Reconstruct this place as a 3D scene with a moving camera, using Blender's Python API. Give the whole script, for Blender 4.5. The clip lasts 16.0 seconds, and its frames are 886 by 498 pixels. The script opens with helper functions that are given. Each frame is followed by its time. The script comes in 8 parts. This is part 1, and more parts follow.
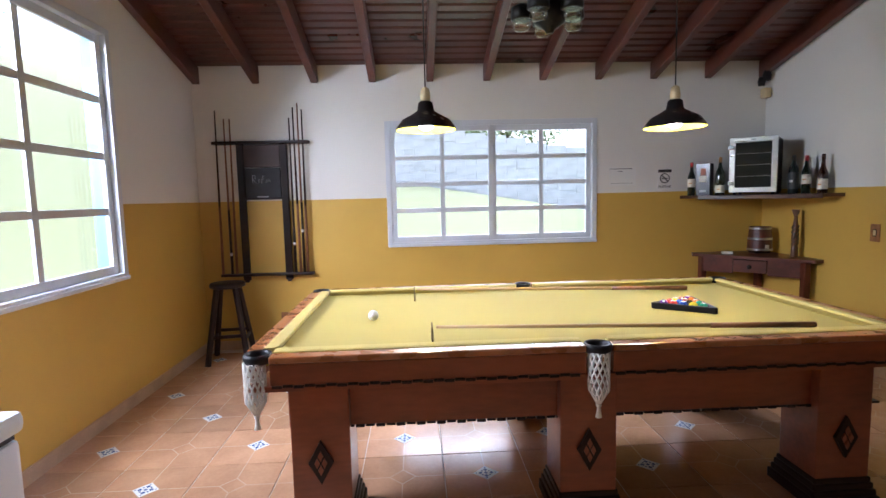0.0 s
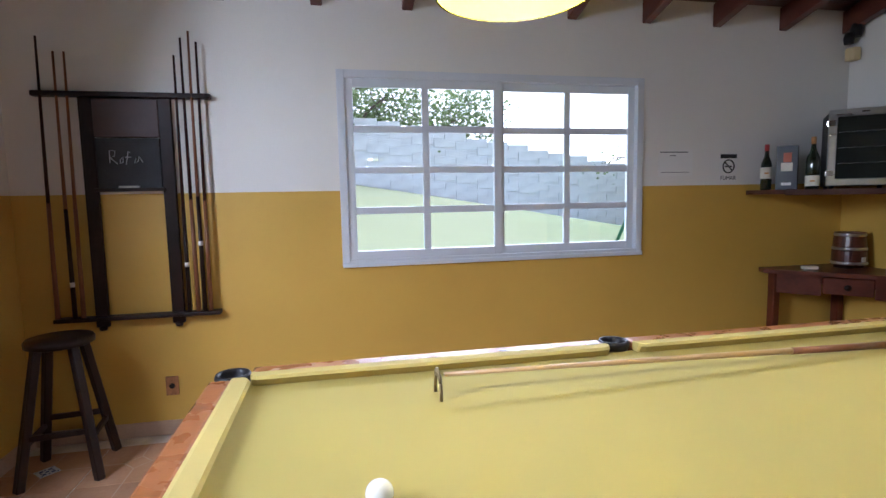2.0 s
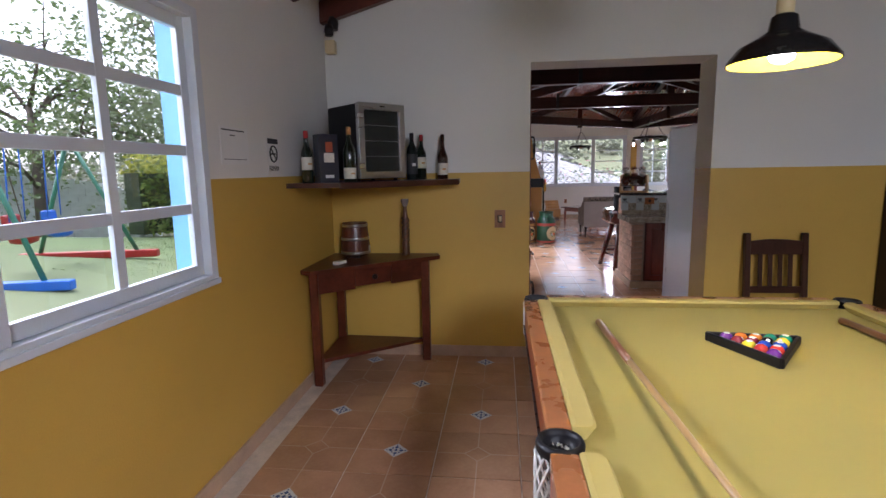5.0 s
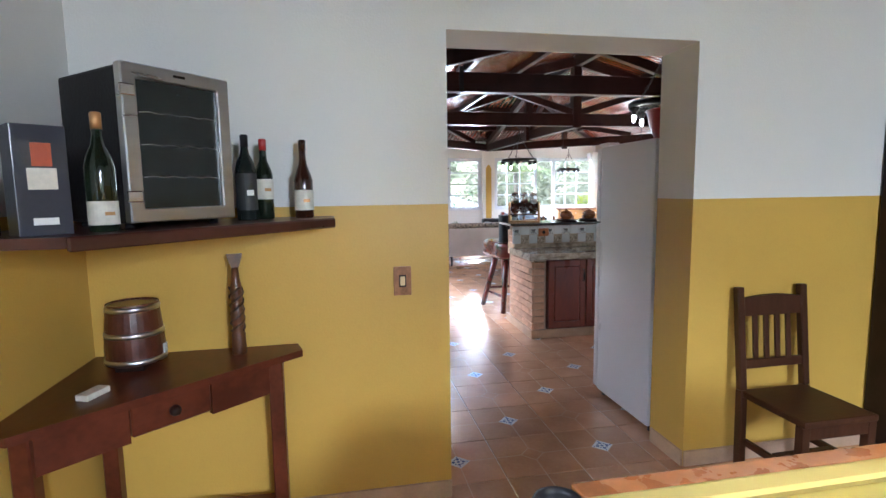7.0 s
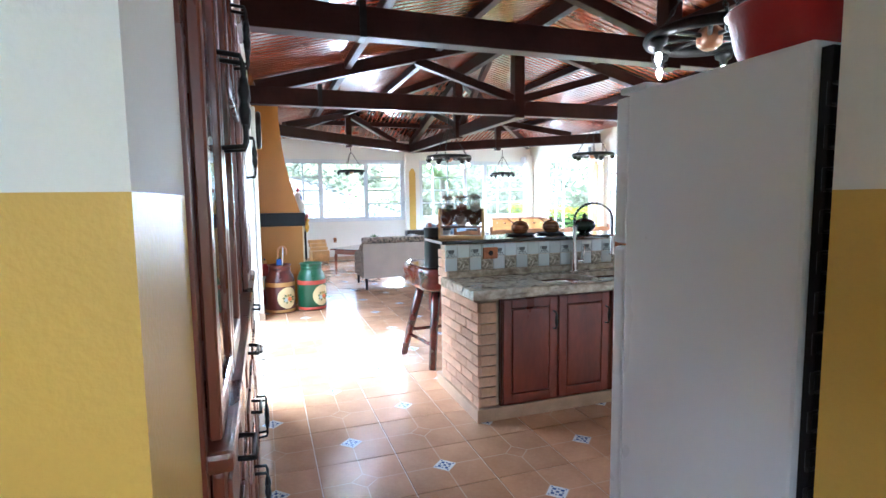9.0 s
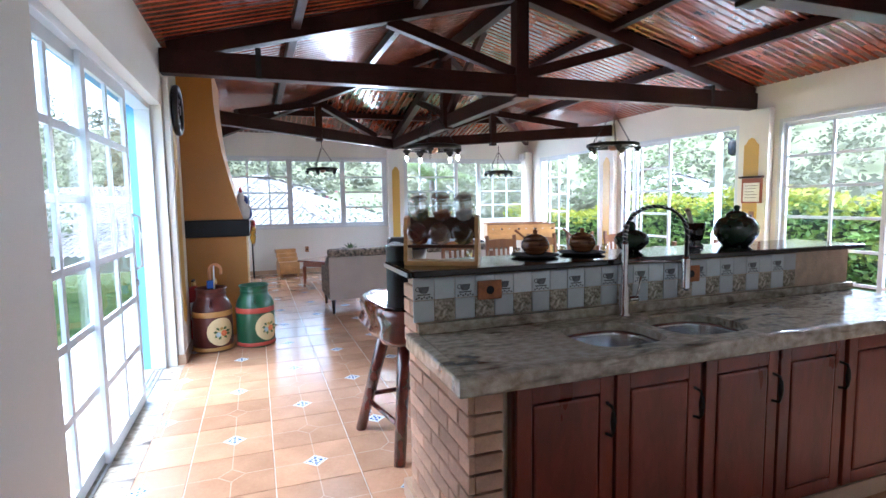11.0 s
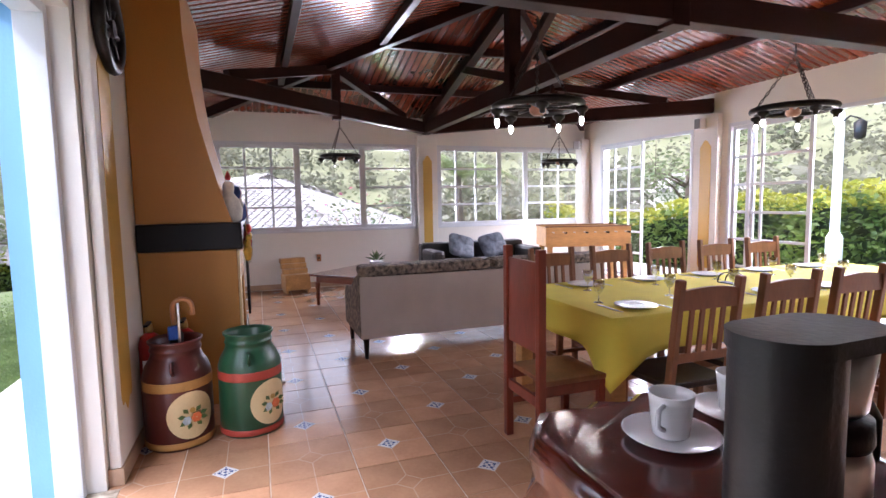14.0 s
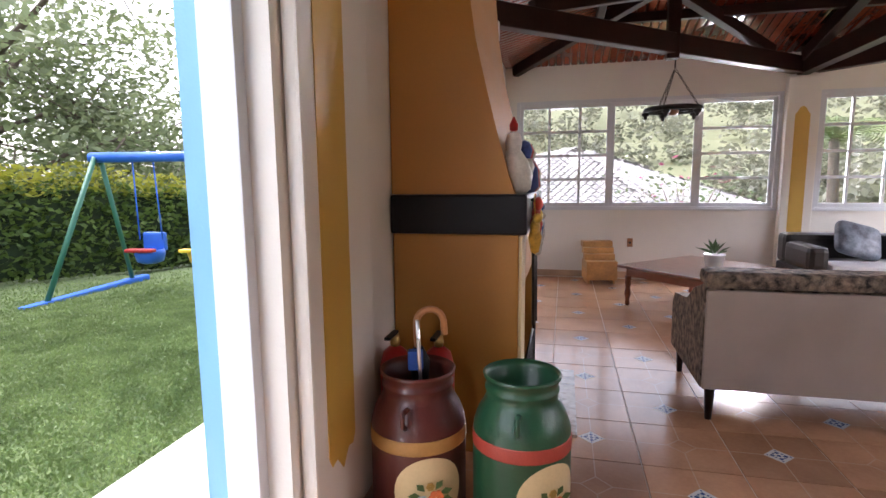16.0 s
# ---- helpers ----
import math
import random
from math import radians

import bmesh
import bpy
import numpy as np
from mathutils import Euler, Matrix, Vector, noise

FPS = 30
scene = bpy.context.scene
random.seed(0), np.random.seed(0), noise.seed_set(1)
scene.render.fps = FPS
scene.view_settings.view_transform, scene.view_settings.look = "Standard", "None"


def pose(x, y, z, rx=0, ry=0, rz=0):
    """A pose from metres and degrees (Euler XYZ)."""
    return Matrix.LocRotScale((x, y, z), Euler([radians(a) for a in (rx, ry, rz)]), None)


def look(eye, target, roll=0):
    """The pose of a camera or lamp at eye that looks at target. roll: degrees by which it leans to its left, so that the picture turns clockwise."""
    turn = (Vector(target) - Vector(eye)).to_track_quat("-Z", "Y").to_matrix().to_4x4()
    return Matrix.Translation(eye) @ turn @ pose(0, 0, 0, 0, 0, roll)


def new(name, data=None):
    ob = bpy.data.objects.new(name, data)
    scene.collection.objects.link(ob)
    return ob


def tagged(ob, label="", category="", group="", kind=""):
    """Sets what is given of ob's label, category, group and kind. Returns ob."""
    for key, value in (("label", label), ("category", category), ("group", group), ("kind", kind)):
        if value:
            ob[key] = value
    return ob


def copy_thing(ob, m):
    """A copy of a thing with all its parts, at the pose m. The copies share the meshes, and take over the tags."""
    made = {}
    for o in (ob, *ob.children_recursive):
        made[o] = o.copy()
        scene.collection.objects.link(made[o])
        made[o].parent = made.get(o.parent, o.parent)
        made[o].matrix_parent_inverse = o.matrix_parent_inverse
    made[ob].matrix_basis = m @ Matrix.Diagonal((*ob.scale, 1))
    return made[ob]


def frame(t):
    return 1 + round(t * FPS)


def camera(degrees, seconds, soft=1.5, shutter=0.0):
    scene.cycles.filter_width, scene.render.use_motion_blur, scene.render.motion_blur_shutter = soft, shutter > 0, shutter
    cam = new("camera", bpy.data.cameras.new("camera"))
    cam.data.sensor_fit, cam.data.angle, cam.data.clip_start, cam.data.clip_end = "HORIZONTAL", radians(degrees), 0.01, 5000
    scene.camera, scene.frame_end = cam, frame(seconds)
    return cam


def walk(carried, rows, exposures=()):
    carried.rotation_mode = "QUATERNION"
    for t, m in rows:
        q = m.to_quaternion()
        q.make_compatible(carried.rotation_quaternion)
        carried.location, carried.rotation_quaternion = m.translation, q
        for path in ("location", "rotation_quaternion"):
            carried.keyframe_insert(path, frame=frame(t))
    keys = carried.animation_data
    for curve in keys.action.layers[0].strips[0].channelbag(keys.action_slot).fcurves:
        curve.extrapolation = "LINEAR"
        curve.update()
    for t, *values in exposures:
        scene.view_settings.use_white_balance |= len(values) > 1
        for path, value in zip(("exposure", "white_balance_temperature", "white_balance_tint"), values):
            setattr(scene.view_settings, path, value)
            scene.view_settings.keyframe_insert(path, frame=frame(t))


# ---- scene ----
cam = camera(81.3, 16.0)
METRES, EYE, TILT, LEAN, TURN = 13.43, 1.494, 0.0, 0.0, -2.9
ROWS = [
    (0.0, 0.0, 0.0, 0.0, -0.13, -5.71, 1.34),
    (0.5, 0.0015, 0.0359, -0.0019, 0.15, -5.78, 1.32),
    (1.0, -0.0041, 0.0709, -0.0058, -0.26, -5.77, 1.31),
    (1.5, -0.015, 0.1041, -0.0028, -3.42, -5.7, 1.12),
    (2.0, -0.0307, 0.1362, -0.0038, -8.79, -5.67, 1.08),
    (2.5, -0.0536, 0.1566, -0.0043, -18.52, -6.21, 1.12),
    (3.0, -0.0676, 0.1785, -0.006, -33.7, -7.18, 1.23),
    (3.5, -0.0763, 0.2041, -0.0026, -50.13, -7.89, 1.17),
    (4.0, -0.0803, 0.2328, 0.0004, -63.2, -8.38, 1.12),
    (4.5, -0.0684, 0.2596, 0.0013, -72.89, -8.81, 1.09),
    (5.4, -0.0302, 0.3027, 0.003, -85.5, -8.3, 1.0),
    (6.2, 0.0154, 0.3139, 0.005, -92.3, -7.4, 0.9),
    (7.0, 0.0721, 0.3138, 0.0057, -98.09, -6.61, 0.78),
    (7.5, 0.114, 0.3067, 0.0056, -101.31, -6.13, 0.83),
    (8.0, 0.152, 0.3002, 0.0049, -103.69, -5.9, 0.91),
    (8.5, 0.1867, 0.2874, 0.0013, -105.39, -5.74, 0.76),
    (9.0, 0.219, 0.2761, -0.0002, -106.27, -5.61, 0.68),
    (9.5, 0.247, 0.2632, 0.0011, -106.82, -5.39, 0.62),
    (12.0, 0.3913, 0.2271, -0.0028, -106.96, -5.25, 0.97),
    (12.5, 0.4221, 0.2272, -0.0031, -106.91, -5.26, 1.01),
    (13.0, 0.4494, 0.2277, -0.0032, -106.89, -5.33, 0.96),
    (13.5, 0.476, 0.233, -0.0041, -106.9, -5.27, 0.98),
    (14.0, 0.5012, 0.2398, -0.0046, -106.82, -5.26, 0.98),
    (14.5, 0.5296, 0.2437, -0.005, -104.76, -6.42, 0.48),
    (15.0, 0.5578, 0.2456, -0.0055, -100.18, -6.47, 0.5),
    (15.5, 0.5859, 0.2467, -0.0067, -91.14, -6.72, 0.46),
    (16.0, 0.6148, 0.2418, -0.0088, -73.97, -7.53, 0.52),
]
walk(cam, [(t, pose(0, 0, EYE, TILT, LEAN, TURN) @ pose(METRES * x, METRES * y, METRES * z, 90 + pitch, roll, yaw)) for t, x, y, z, yaw, pitch, roll in ROWS],
     exposures=[(0.0, 2.9, 5500, 17), (1.5, 2.75, 5350, 16), (3.0, 1.92, 5300, 16), (3.8, 2.05, 5750, 23), (4.5, 2.1, 5700, 22), (7.0, 3.55, 5300, 10), (8.5, 3.85, 4800, 0), (9.0, 4.0, 4900, 2), (9.5, 4.0, 4950, 4), (12.0, 2.6, 5250, 13), (13.5, 2.6, 5750, 23), (14.5, 2.62, 6000, 25), (16.0, 2.62, 6200, 21)])

# ---- light: an overcast day through the windows ----
world = bpy.data.worlds.new("sky")
scene.world = world
world.use_nodes = True
wn = world.node_tree
sky = wn.nodes.new("ShaderNodeTexSky")
sky.sky_type, sky.sun_disc, sky.sun_elevation, sky.sun_rotation = "NISHITA", False, radians(55), radians(20)
sky.dust_density, sky.air_density = 3.0, 1.0
grey = wn.nodes.new("ShaderNodeHueSaturation")
grey.inputs["Saturation"].default_value = 0.3
wn.links.new(sky.outputs[0], grey.inputs["Color"])
wn.links.new(grey.outputs[0], wn.nodes["Background"].inputs[0])
wn.nodes["Background"].inputs[1].default_value = 0.11
sun_data = bpy.data.lights.new("sun", "SUN")
sun_data.energy, sun_data.angle, sun_data.color = 1.0, radians(50), (1.0, 0.97, 0.93)
sun_ob = new("sun", sun_data)
sun_ob.matrix_world = look((6, 9, 20), (4, 2, 0))


def window_light(name, at, target, sx, sy, watts):
    """Stands in for the open sky's light, just outside a window's head."""
    d = bpy.data.lights.new(name, "AREA")
    d.shape, d.size, d.size_y, d.energy, d.color = "RECTANGLE", sx, sy, watts, (0.96, 0.98, 1.0)
    ob = new(name, d)
    ob.matrix_world = look(at, target)


window_light("window_light_north", (0.8, 7.5, 3.15), (0.8, 4.6, 1.5), 2.6, 0.5, 46)
window_light("window_light_west", (-2.75, 2.3, 3.1), (0.2, 2.6, 0.9), 0.5, 2.8, 72)
window_light("window_light_terrace", (8.4, 5.0, 3.7), (8.4, 3.2, 0.4), 2.8, 0.4, 19)
window_light("window_light_kitchen", (8.2, -4.05, 2.75), (6.2, 0.2, 1.0), 2.3, 0.5, 130)
window_light("window_light_east", (16.55, 0.0, 2.75), (13.2, 0.0, 0.6), 0.5, 6.4, 165)
window_light("window_light_south", (12.3, -4.05, 2.75), (12.3, -1.0, 0.4), 5.5, 0.5, 190)

# ---- materials ----
MATS = {}


def material(name, col, rough=0.5, metal=0.0, var=0.15, scale=6.0, bump=0.1, bscale=80.0, col2=None, coat=0.0, stretch=(1, 1, 1), per="", emit=0.0, spec=0.5):
    """Two scales of noise in colour, fine relief, uneven gloss. per: 'object' or 'island' varies pieces."""
    if name in MATS:
        return MATS[name]
    m = bpy.data.materials.new(name)
    m.use_nodes = True
    nt, n = m.node_tree, m.node_tree.nodes
    b = n["Principled BSDF"]
    tc, mp = n.new("ShaderNodeTexCoord"), n.new("ShaderNodeMapping")
    mp.inputs["Scale"].default_value = stretch
    nt.links.new(tc.outputs["Object"], mp.inputs["Vector"])
    big, small = n.new("ShaderNodeTexNoise"), n.new("ShaderNodeTexNoise")
    for tex, s, d in ((big, scale, 4), (small, bscale, 3)):
        tex.inputs["Scale"].default_value, tex.inputs["Detail"].default_value = s, d
        nt.links.new(mp.outputs[0], tex.inputs["Vector"])
    c1 = [max(0, c * (1 - var)) for c in col]
    c2 = col2 or [min(1, c * (1 + var)) for c in col]
    ramp = n.new("ShaderNodeValToRGB")
    ramp.color_ramp.elements[0].position, ramp.color_ramp.elements[1].position = 0.3, 0.7
    ramp.color_ramp.elements[0].color, ramp.color_ramp.elements[1].color = (*c1, 1), (*c2, 1)
    mixf = n.new("ShaderNodeMath")
    mixf.operation = "MULTIPLY_ADD"
    mixf.inputs[1].default_value, mixf.inputs[2].default_value = 0.3, -0.15
    add = n.new("ShaderNodeMath")
    nt.links.new(small.outputs["Fac"], mixf.inputs[0])
    nt.links.new(big.outputs["Fac"], add.inputs[0])
    nt.links.new(mixf.outputs[0], add.inputs[1])
    nt.links.new(add.outputs[0], ramp.inputs[0])
    out = ramp.outputs[0]
    if per:
        src = n.new("ShaderNodeObjectInfo") if per == "object" else n.new("ShaderNodeNewGeometry")
        hsv, mr = n.new("ShaderNodeHueSaturation"), n.new("ShaderNodeMapRange")
        mr.inputs["To Min"].default_value, mr.inputs["To Max"].default_value = 0.82, 1.16
        nt.links.new(src.outputs["Random" if per == "object" else "Random Per Island"], mr.inputs[0])
        nt.links.new(mr.outputs[0], hsv.inputs["Value"])
        nt.links.new(out, hsv.inputs["Color"])
        out = hsv.outputs[0]
    nt.links.new(out, b.inputs["Base Color"])
    rr = n.new("ShaderNodeMapRange")
    rr.inputs["To Min"].default_value, rr.inputs["To Max"].default_value = max(0, rough - 0.08), min(1, rough + 0.08)
    nt.links.new(big.outputs["Fac"], rr.inputs[0])
    nt.links.new(rr.outputs[0], b.inputs["Roughness"])
    b.inputs["Metallic"].default_value = metal
    b.inputs["Specular IOR Level"].default_value = spec
    b.inputs["Coat Weight"].default_value = coat
    b.inputs["Coat Roughness"].default_value = 0.12
    if bump:
        bp = n.new("ShaderNodeBump")
        bp.inputs["Strength"].default_value, bp.inputs["Distance"].default_value = bump, 0.01
        nt.links.new(small.outputs["Fac"], bp.inputs["Height"])
        nt.links.new(bp.outputs[0], b.inputs["Normal"])
    if emit:
        b.inputs["Emission Color"].default_value, b.inputs["Emission Strength"].default_value = (*col, 1), emit
    MATS[name] = m
    return m


def glass_material(name, tint=(1, 1, 1), gloss=0.02, edge=0.035):
    m = bpy.data.materials.new(name)
    m.use_nodes = True
    nt, n = m.node_tree, m.node_tree.nodes
    n.remove(n["Principled BSDF"])
    tr, gl, fr, mx = n.new("ShaderNodeBsdfTransparent"), n.new("ShaderNodeBsdfGlossy"), n.new("ShaderNodeLayerWeight"), n.new("ShaderNodeMixShader")
    tr.inputs[0].default_value, gl.inputs["Roughness"].default_value, fr.inputs[0].default_value = (*tint, 1), gloss, 0.5
    pw, sc = n.new("ShaderNodeMath"), n.new("ShaderNodeMath")
    pw.operation, pw.inputs[1].default_value = "POWER", 5.0
    sc.operation, sc.inputs[1].default_value, sc.inputs[2].default_value = "MULTIPLY_ADD", 0.6, edge
    nt.links.new(fr.outputs["Facing"], pw.inputs[0])
    nt.links.new(pw.outputs[0], sc.inputs[0])
    nt.links.new(sc.outputs[0], mx.inputs[0])
    nt.links.new(tr.outputs[0], mx.inputs[1])
    nt.links.new(gl.outputs[0], mx.inputs[2])
    nt.links.new(mx.outputs[0], n["Material Output"].inputs[0])
    return m


def tile_material():
    """Mottled terracotta with the pressed cross and lozenge of each tile, in the tile's own coordinates."""
    m = material("terracotta_tile", (0.47, 0.255, 0.145), 0.22, var=0.10, scale=4, bump=0.05, bscale=50, col2=(0.56, 0.325, 0.19), per="object")
    nt, n = m.node_tree, m.node_tree.nodes
    b = n["Principled BSDF"]
    tc, sep = n.new("ShaderNodeTexCoord"), n.new("ShaderNodeSeparateXYZ")
    nt.links.new(tc.outputs["Object"], sep.inputs[0])

    def op(kind, a, c=None):
        node = n.new("ShaderNodeMath")
        node.operation = kind
        for i, v in enumerate((a, c)):
            if v is None:
                continue
            if isinstance(v, (int, float)):
                node.inputs[i].default_value = v
            else:
                nt.links.new(v, node.inputs[i])
        return node.outputs[0]
    ax, ay = op("ABSOLUTE", sep.outputs[0]), op("ABSOLUTE", sep.outputs[1])
    cross = op("LESS_THAN", op("MINIMUM", ax, ay), 0.0028)
    away = op("GREATER_THAN", op("ADD", ax, ay), 0.07)
    ring = op("LESS_THAN", op("ABSOLUTE", op("SUBTRACT", op("ADD", ax, ay), 0.07)), 0.004)
    line = op("MAXIMUM", op("MULTIPLY", cross, away), ring)
    old = b.inputs["Base Color"].links[0].from_socket
    mix = n.new("ShaderNodeMix")
    mix.data_type = "RGBA"
    nt.links.new(op("MULTIPLY", line, 0.55), mix.inputs["Factor"])
    nt.links.new(old, mix.inputs[6])
    mix.inputs[7].default_value = (0.62, 0.50, 0.38, 1)
    nt.links.new(mix.outputs[2], b.inputs["Base Color"])
    b.inputs["Coat Weight"].default_value = 0.35
    return m


def granite_material():
    """Grey-brown granite with dark drifting veins along its length and a fine speckle."""
    m = material("grey_granite", (0.36, 0.30, 0.22), 0.15, var=0.25, scale=26, bump=0.02, bscale=190, col2=(0.56, 0.50, 0.40), coat=0.3, stretch=(1.3, 0.8, 1))
    nt, n = m.node_tree, m.node_tree.nodes
    b = n["Principled BSDF"]
    tc, mp, vein, ramp, mix = n.new("ShaderNodeTexCoord"), n.new("ShaderNodeMapping"), n.new("ShaderNodeTexNoise"), n.new("ShaderNodeValToRGB"), n.new("ShaderNodeMix")
    mp.inputs["Scale"].default_value = (1.0, 0.28, 1.0)
    mp.inputs["Rotation"].default_value = (0, 0, radians(9))
    vein.inputs["Scale"].default_value, vein.inputs["Detail"].default_value, vein.inputs["Distortion"].default_value = 11.0, 8.0, 0.9
    ramp.color_ramp.elements[0].position, ramp.color_ramp.elements[1].position = 0.31, 0.45
    ramp.color_ramp.elements[0].color, ramp.color_ramp.elements[1].color = (1, 1, 1, 1), (0, 0, 0, 1)
    mix.data_type = "RGBA"
    nt.links.new(tc.outputs["Object"], mp.inputs["Vector"])
    nt.links.new(mp.outputs[0], vein.inputs["Vector"])
    nt.links.new(vein.outputs["Fac"], ramp.inputs[0])
    nt.links.new(ramp.outputs[0], mix.inputs["Factor"])
    nt.links.new(b.inputs["Base Color"].links[0].from_socket, mix.inputs[6])
    mix.inputs[7].default_value = (0.10, 0.072, 0.05, 1)
    nt.links.new(mix.outputs[2], b.inputs["Base Color"])
    return m


def lawn_material():
    """Mown lawn, green beside the house, paler towards the west, dry on the far hills."""
    m = material("lawn", (0.070, 0.110, 0.032), 0.95, var=0.22, scale=1.6, bump=0.25, bscale=60, col2=(0.105, 0.150, 0.050))
    nt, n = m.node_tree, m.node_tree.nodes
    b = n["Principled BSDF"]
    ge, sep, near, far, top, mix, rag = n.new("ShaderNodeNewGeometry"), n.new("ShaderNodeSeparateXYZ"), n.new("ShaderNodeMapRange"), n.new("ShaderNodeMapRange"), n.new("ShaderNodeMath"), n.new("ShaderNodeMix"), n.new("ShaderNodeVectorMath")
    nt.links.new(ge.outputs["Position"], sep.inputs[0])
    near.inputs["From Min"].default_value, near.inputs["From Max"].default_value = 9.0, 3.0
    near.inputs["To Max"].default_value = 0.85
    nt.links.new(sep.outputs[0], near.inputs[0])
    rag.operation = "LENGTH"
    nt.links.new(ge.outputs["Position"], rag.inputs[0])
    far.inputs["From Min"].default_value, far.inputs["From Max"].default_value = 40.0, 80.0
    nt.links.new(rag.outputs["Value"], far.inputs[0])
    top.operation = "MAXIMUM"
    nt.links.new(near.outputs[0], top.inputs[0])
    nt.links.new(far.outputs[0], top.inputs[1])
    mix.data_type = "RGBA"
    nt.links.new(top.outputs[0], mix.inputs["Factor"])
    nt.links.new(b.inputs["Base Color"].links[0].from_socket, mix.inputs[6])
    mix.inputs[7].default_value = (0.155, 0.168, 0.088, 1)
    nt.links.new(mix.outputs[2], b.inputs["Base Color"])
    return m


WHITE = material("white_wall_paint", (0.74, 0.72, 0.67), 0.7, var=0.03, scale=1.2, bump=0.12, bscale=120)
YELLOW = material("ochre_wall_paint", (0.58, 0.365, 0.065), 0.45, var=0.05, scale=1.5, bump=0.10, bscale=120)
BLUE = material("sky_blue_paint", (0.17, 0.38, 0.60), 0.6, var=0.04, scale=2, bump=0.1)
FRAME = material("white_window_enamel", (0.62, 0.65, 0.69), 0.35, var=0.04, scale=3, bump=0.03)
DARKWOOD = material("dark_stained_beam", (0.026, 0.007, 0.005), 0.48, var=0.35, scale=4, bump=0.12, bscale=40, coat=0.06, spec=0.22)
RAFTER = material("red_brown_rafter", (0.09, 0.022, 0.013), 0.4, var=0.3, scale=4, bump=0.12, bscale=40, coat=0.2)
PLANK = material("varnished_ceiling_plank", (0.16, 0.033, 0.014), 0.20, var=0.35, scale=3, bump=0.03, bscale=30, coat=0.45, per="island")
PLANKDARK = material("dark_ceiling_plank", (0.075, 0.018, 0.012), 0.3, var=0.35, scale=3, bump=0.08, bscale=30, coat=0.25, per="island")
TABLEWOOD = material("mahogany", (0.23, 0.058, 0.020), 0.35, var=0.3, scale=5, bump=0.06, bscale=40, coat=0.3, stretch=(0.25, 1, 1))
RAILWOOD = material("worn_brown_rail", (0.33, 0.12, 0.040), 0.28, var=0.2, scale=16, bump=0.06, bscale=60, coat=0.5, stretch=(0.7, 0.7, 1))
BLACKWOOD = material("near_black_wood", (0.016, 0.007, 0.005), 0.42, var=0.4, scale=6, bump=0.1, bscale=50, coat=0.05, spec=0.25)
REDWOOD = material("red_lacquered_wood", (0.17, 0.028, 0.014), 0.3, var=0.3, scale=5, bump=0.05, bscale=40, coat=0.4, stretch=(1, 1, 0.3))
CHAIRWOOD = material("brown_chair_wood", (0.20, 0.075, 0.03), 0.4, var=0.3, scale=6, bump=0.08, bscale=50, coat=0.2, stretch=(1, 1, 0.3))
PINE = material("yellow_pine", (0.52, 0.28, 0.10), 0.4, var=0.25, scale=5, bump=0.06, bscale=40, coat=0.2, stretch=(0.3, 1, 1))
CLOTH = material("yellow_baize", (0.36, 0.285, 0.07), 0.95, var=0.04, scale=2, bump=0.15, bscale=400)
CUSHION = material("yellow_cushion_cloth", (0.45, 0.35, 0.10), 0.9, var=0.05, scale=3, bump=0.15, bscale=400)
BLACK = material("black_rubber", (0.007, 0.006, 0.007), 0.45, var=0.3, scale=8, spec=0.3)
BLACKIRON = material("black_iron", (0.02, 0.018, 0.017), 0.45, metal=0.6, var=0.4, scale=10, bump=0.15)
STEEL = material("brushed_steel", (0.62, 0.62, 0.61), 0.3, metal=1.0, var=0.06, scale=6, bump=0.03, stretch=(1, 1, 6))
CHROME = material("chrome", (0.75, 0.75, 0.76), 0.1, metal=1.0, var=0.03, bump=0)
BRASS = material("brass", (0.6, 0.42, 0.15), 0.3, metal=1.0, var=0.1)
WHITEENAMEL = material("white_fridge_enamel", (0.76, 0.78, 0.82), 0.3, var=0.02, scale=2, bump=0.04, bscale=300, coat=0.2)
NETTING = material("white_cotton_net", (0.72, 0.70, 0.64), 0.9, var=0.1, scale=20, bump=0.2)
GROUT = material("pale_grout", (0.62, 0.53, 0.43), 0.8, var=0.15, scale=10, bump=0.1)
SKIRT = material("tile_skirting", (0.48, 0.33, 0.22), 0.4, var=0.15, scale=6, bump=0.05)
TILE = tile_material()
DECOR = material("white_decor_glaze", (0.66, 0.68, 0.70), 0.2, var=0.06, scale=60, bump=0.02)
DECORBLUE = material("blue_decor_glaze", (0.06, 0.10, 0.26), 0.2, var=0.25, scale=60, bump=0.02)
BRICK = material("facing_brick", (0.60, 0.38, 0.26), 0.75, var=0.16, scale=14, bump=0.35, bscale=90, per="object")
MORTAR = material("mortar", (0.52, 0.41, 0.31), 0.9, var=0.15, scale=15, bump=0.3)
GRANITE = granite_material()
BLACKSTONE = material("polished_black_stone", (0.014, 0.008, 0.007), 0.10, var=0.5, scale=12, bump=0.02, bscale=200, coat=0.1)
FARTILE = material("terracotta_tile_far", (0.47, 0.255, 0.145), 0.22, var=0.10, scale=4, bump=0.05, bscale=50, col2=(0.56, 0.325, 0.19), per="island", coat=0.35)
GLASS = glass_material("window_glass")
SPICEGLASS = glass_material("spice_jar_glass", (0.94, 0.95, 0.95), gloss=0.07, edge=0.36)
JARGLASS = glass_material("jar_glass", (0.93, 0.95, 0.95), edge=0.14)
TABLEGLASS = glass_material("table_glass", (0.95, 0.96, 0.97), gloss=0.08, edge=0.34)
SMOKED = material("smoked_glass", (0.016, 0.02, 0.018), 0.06, var=0.2, bump=0)
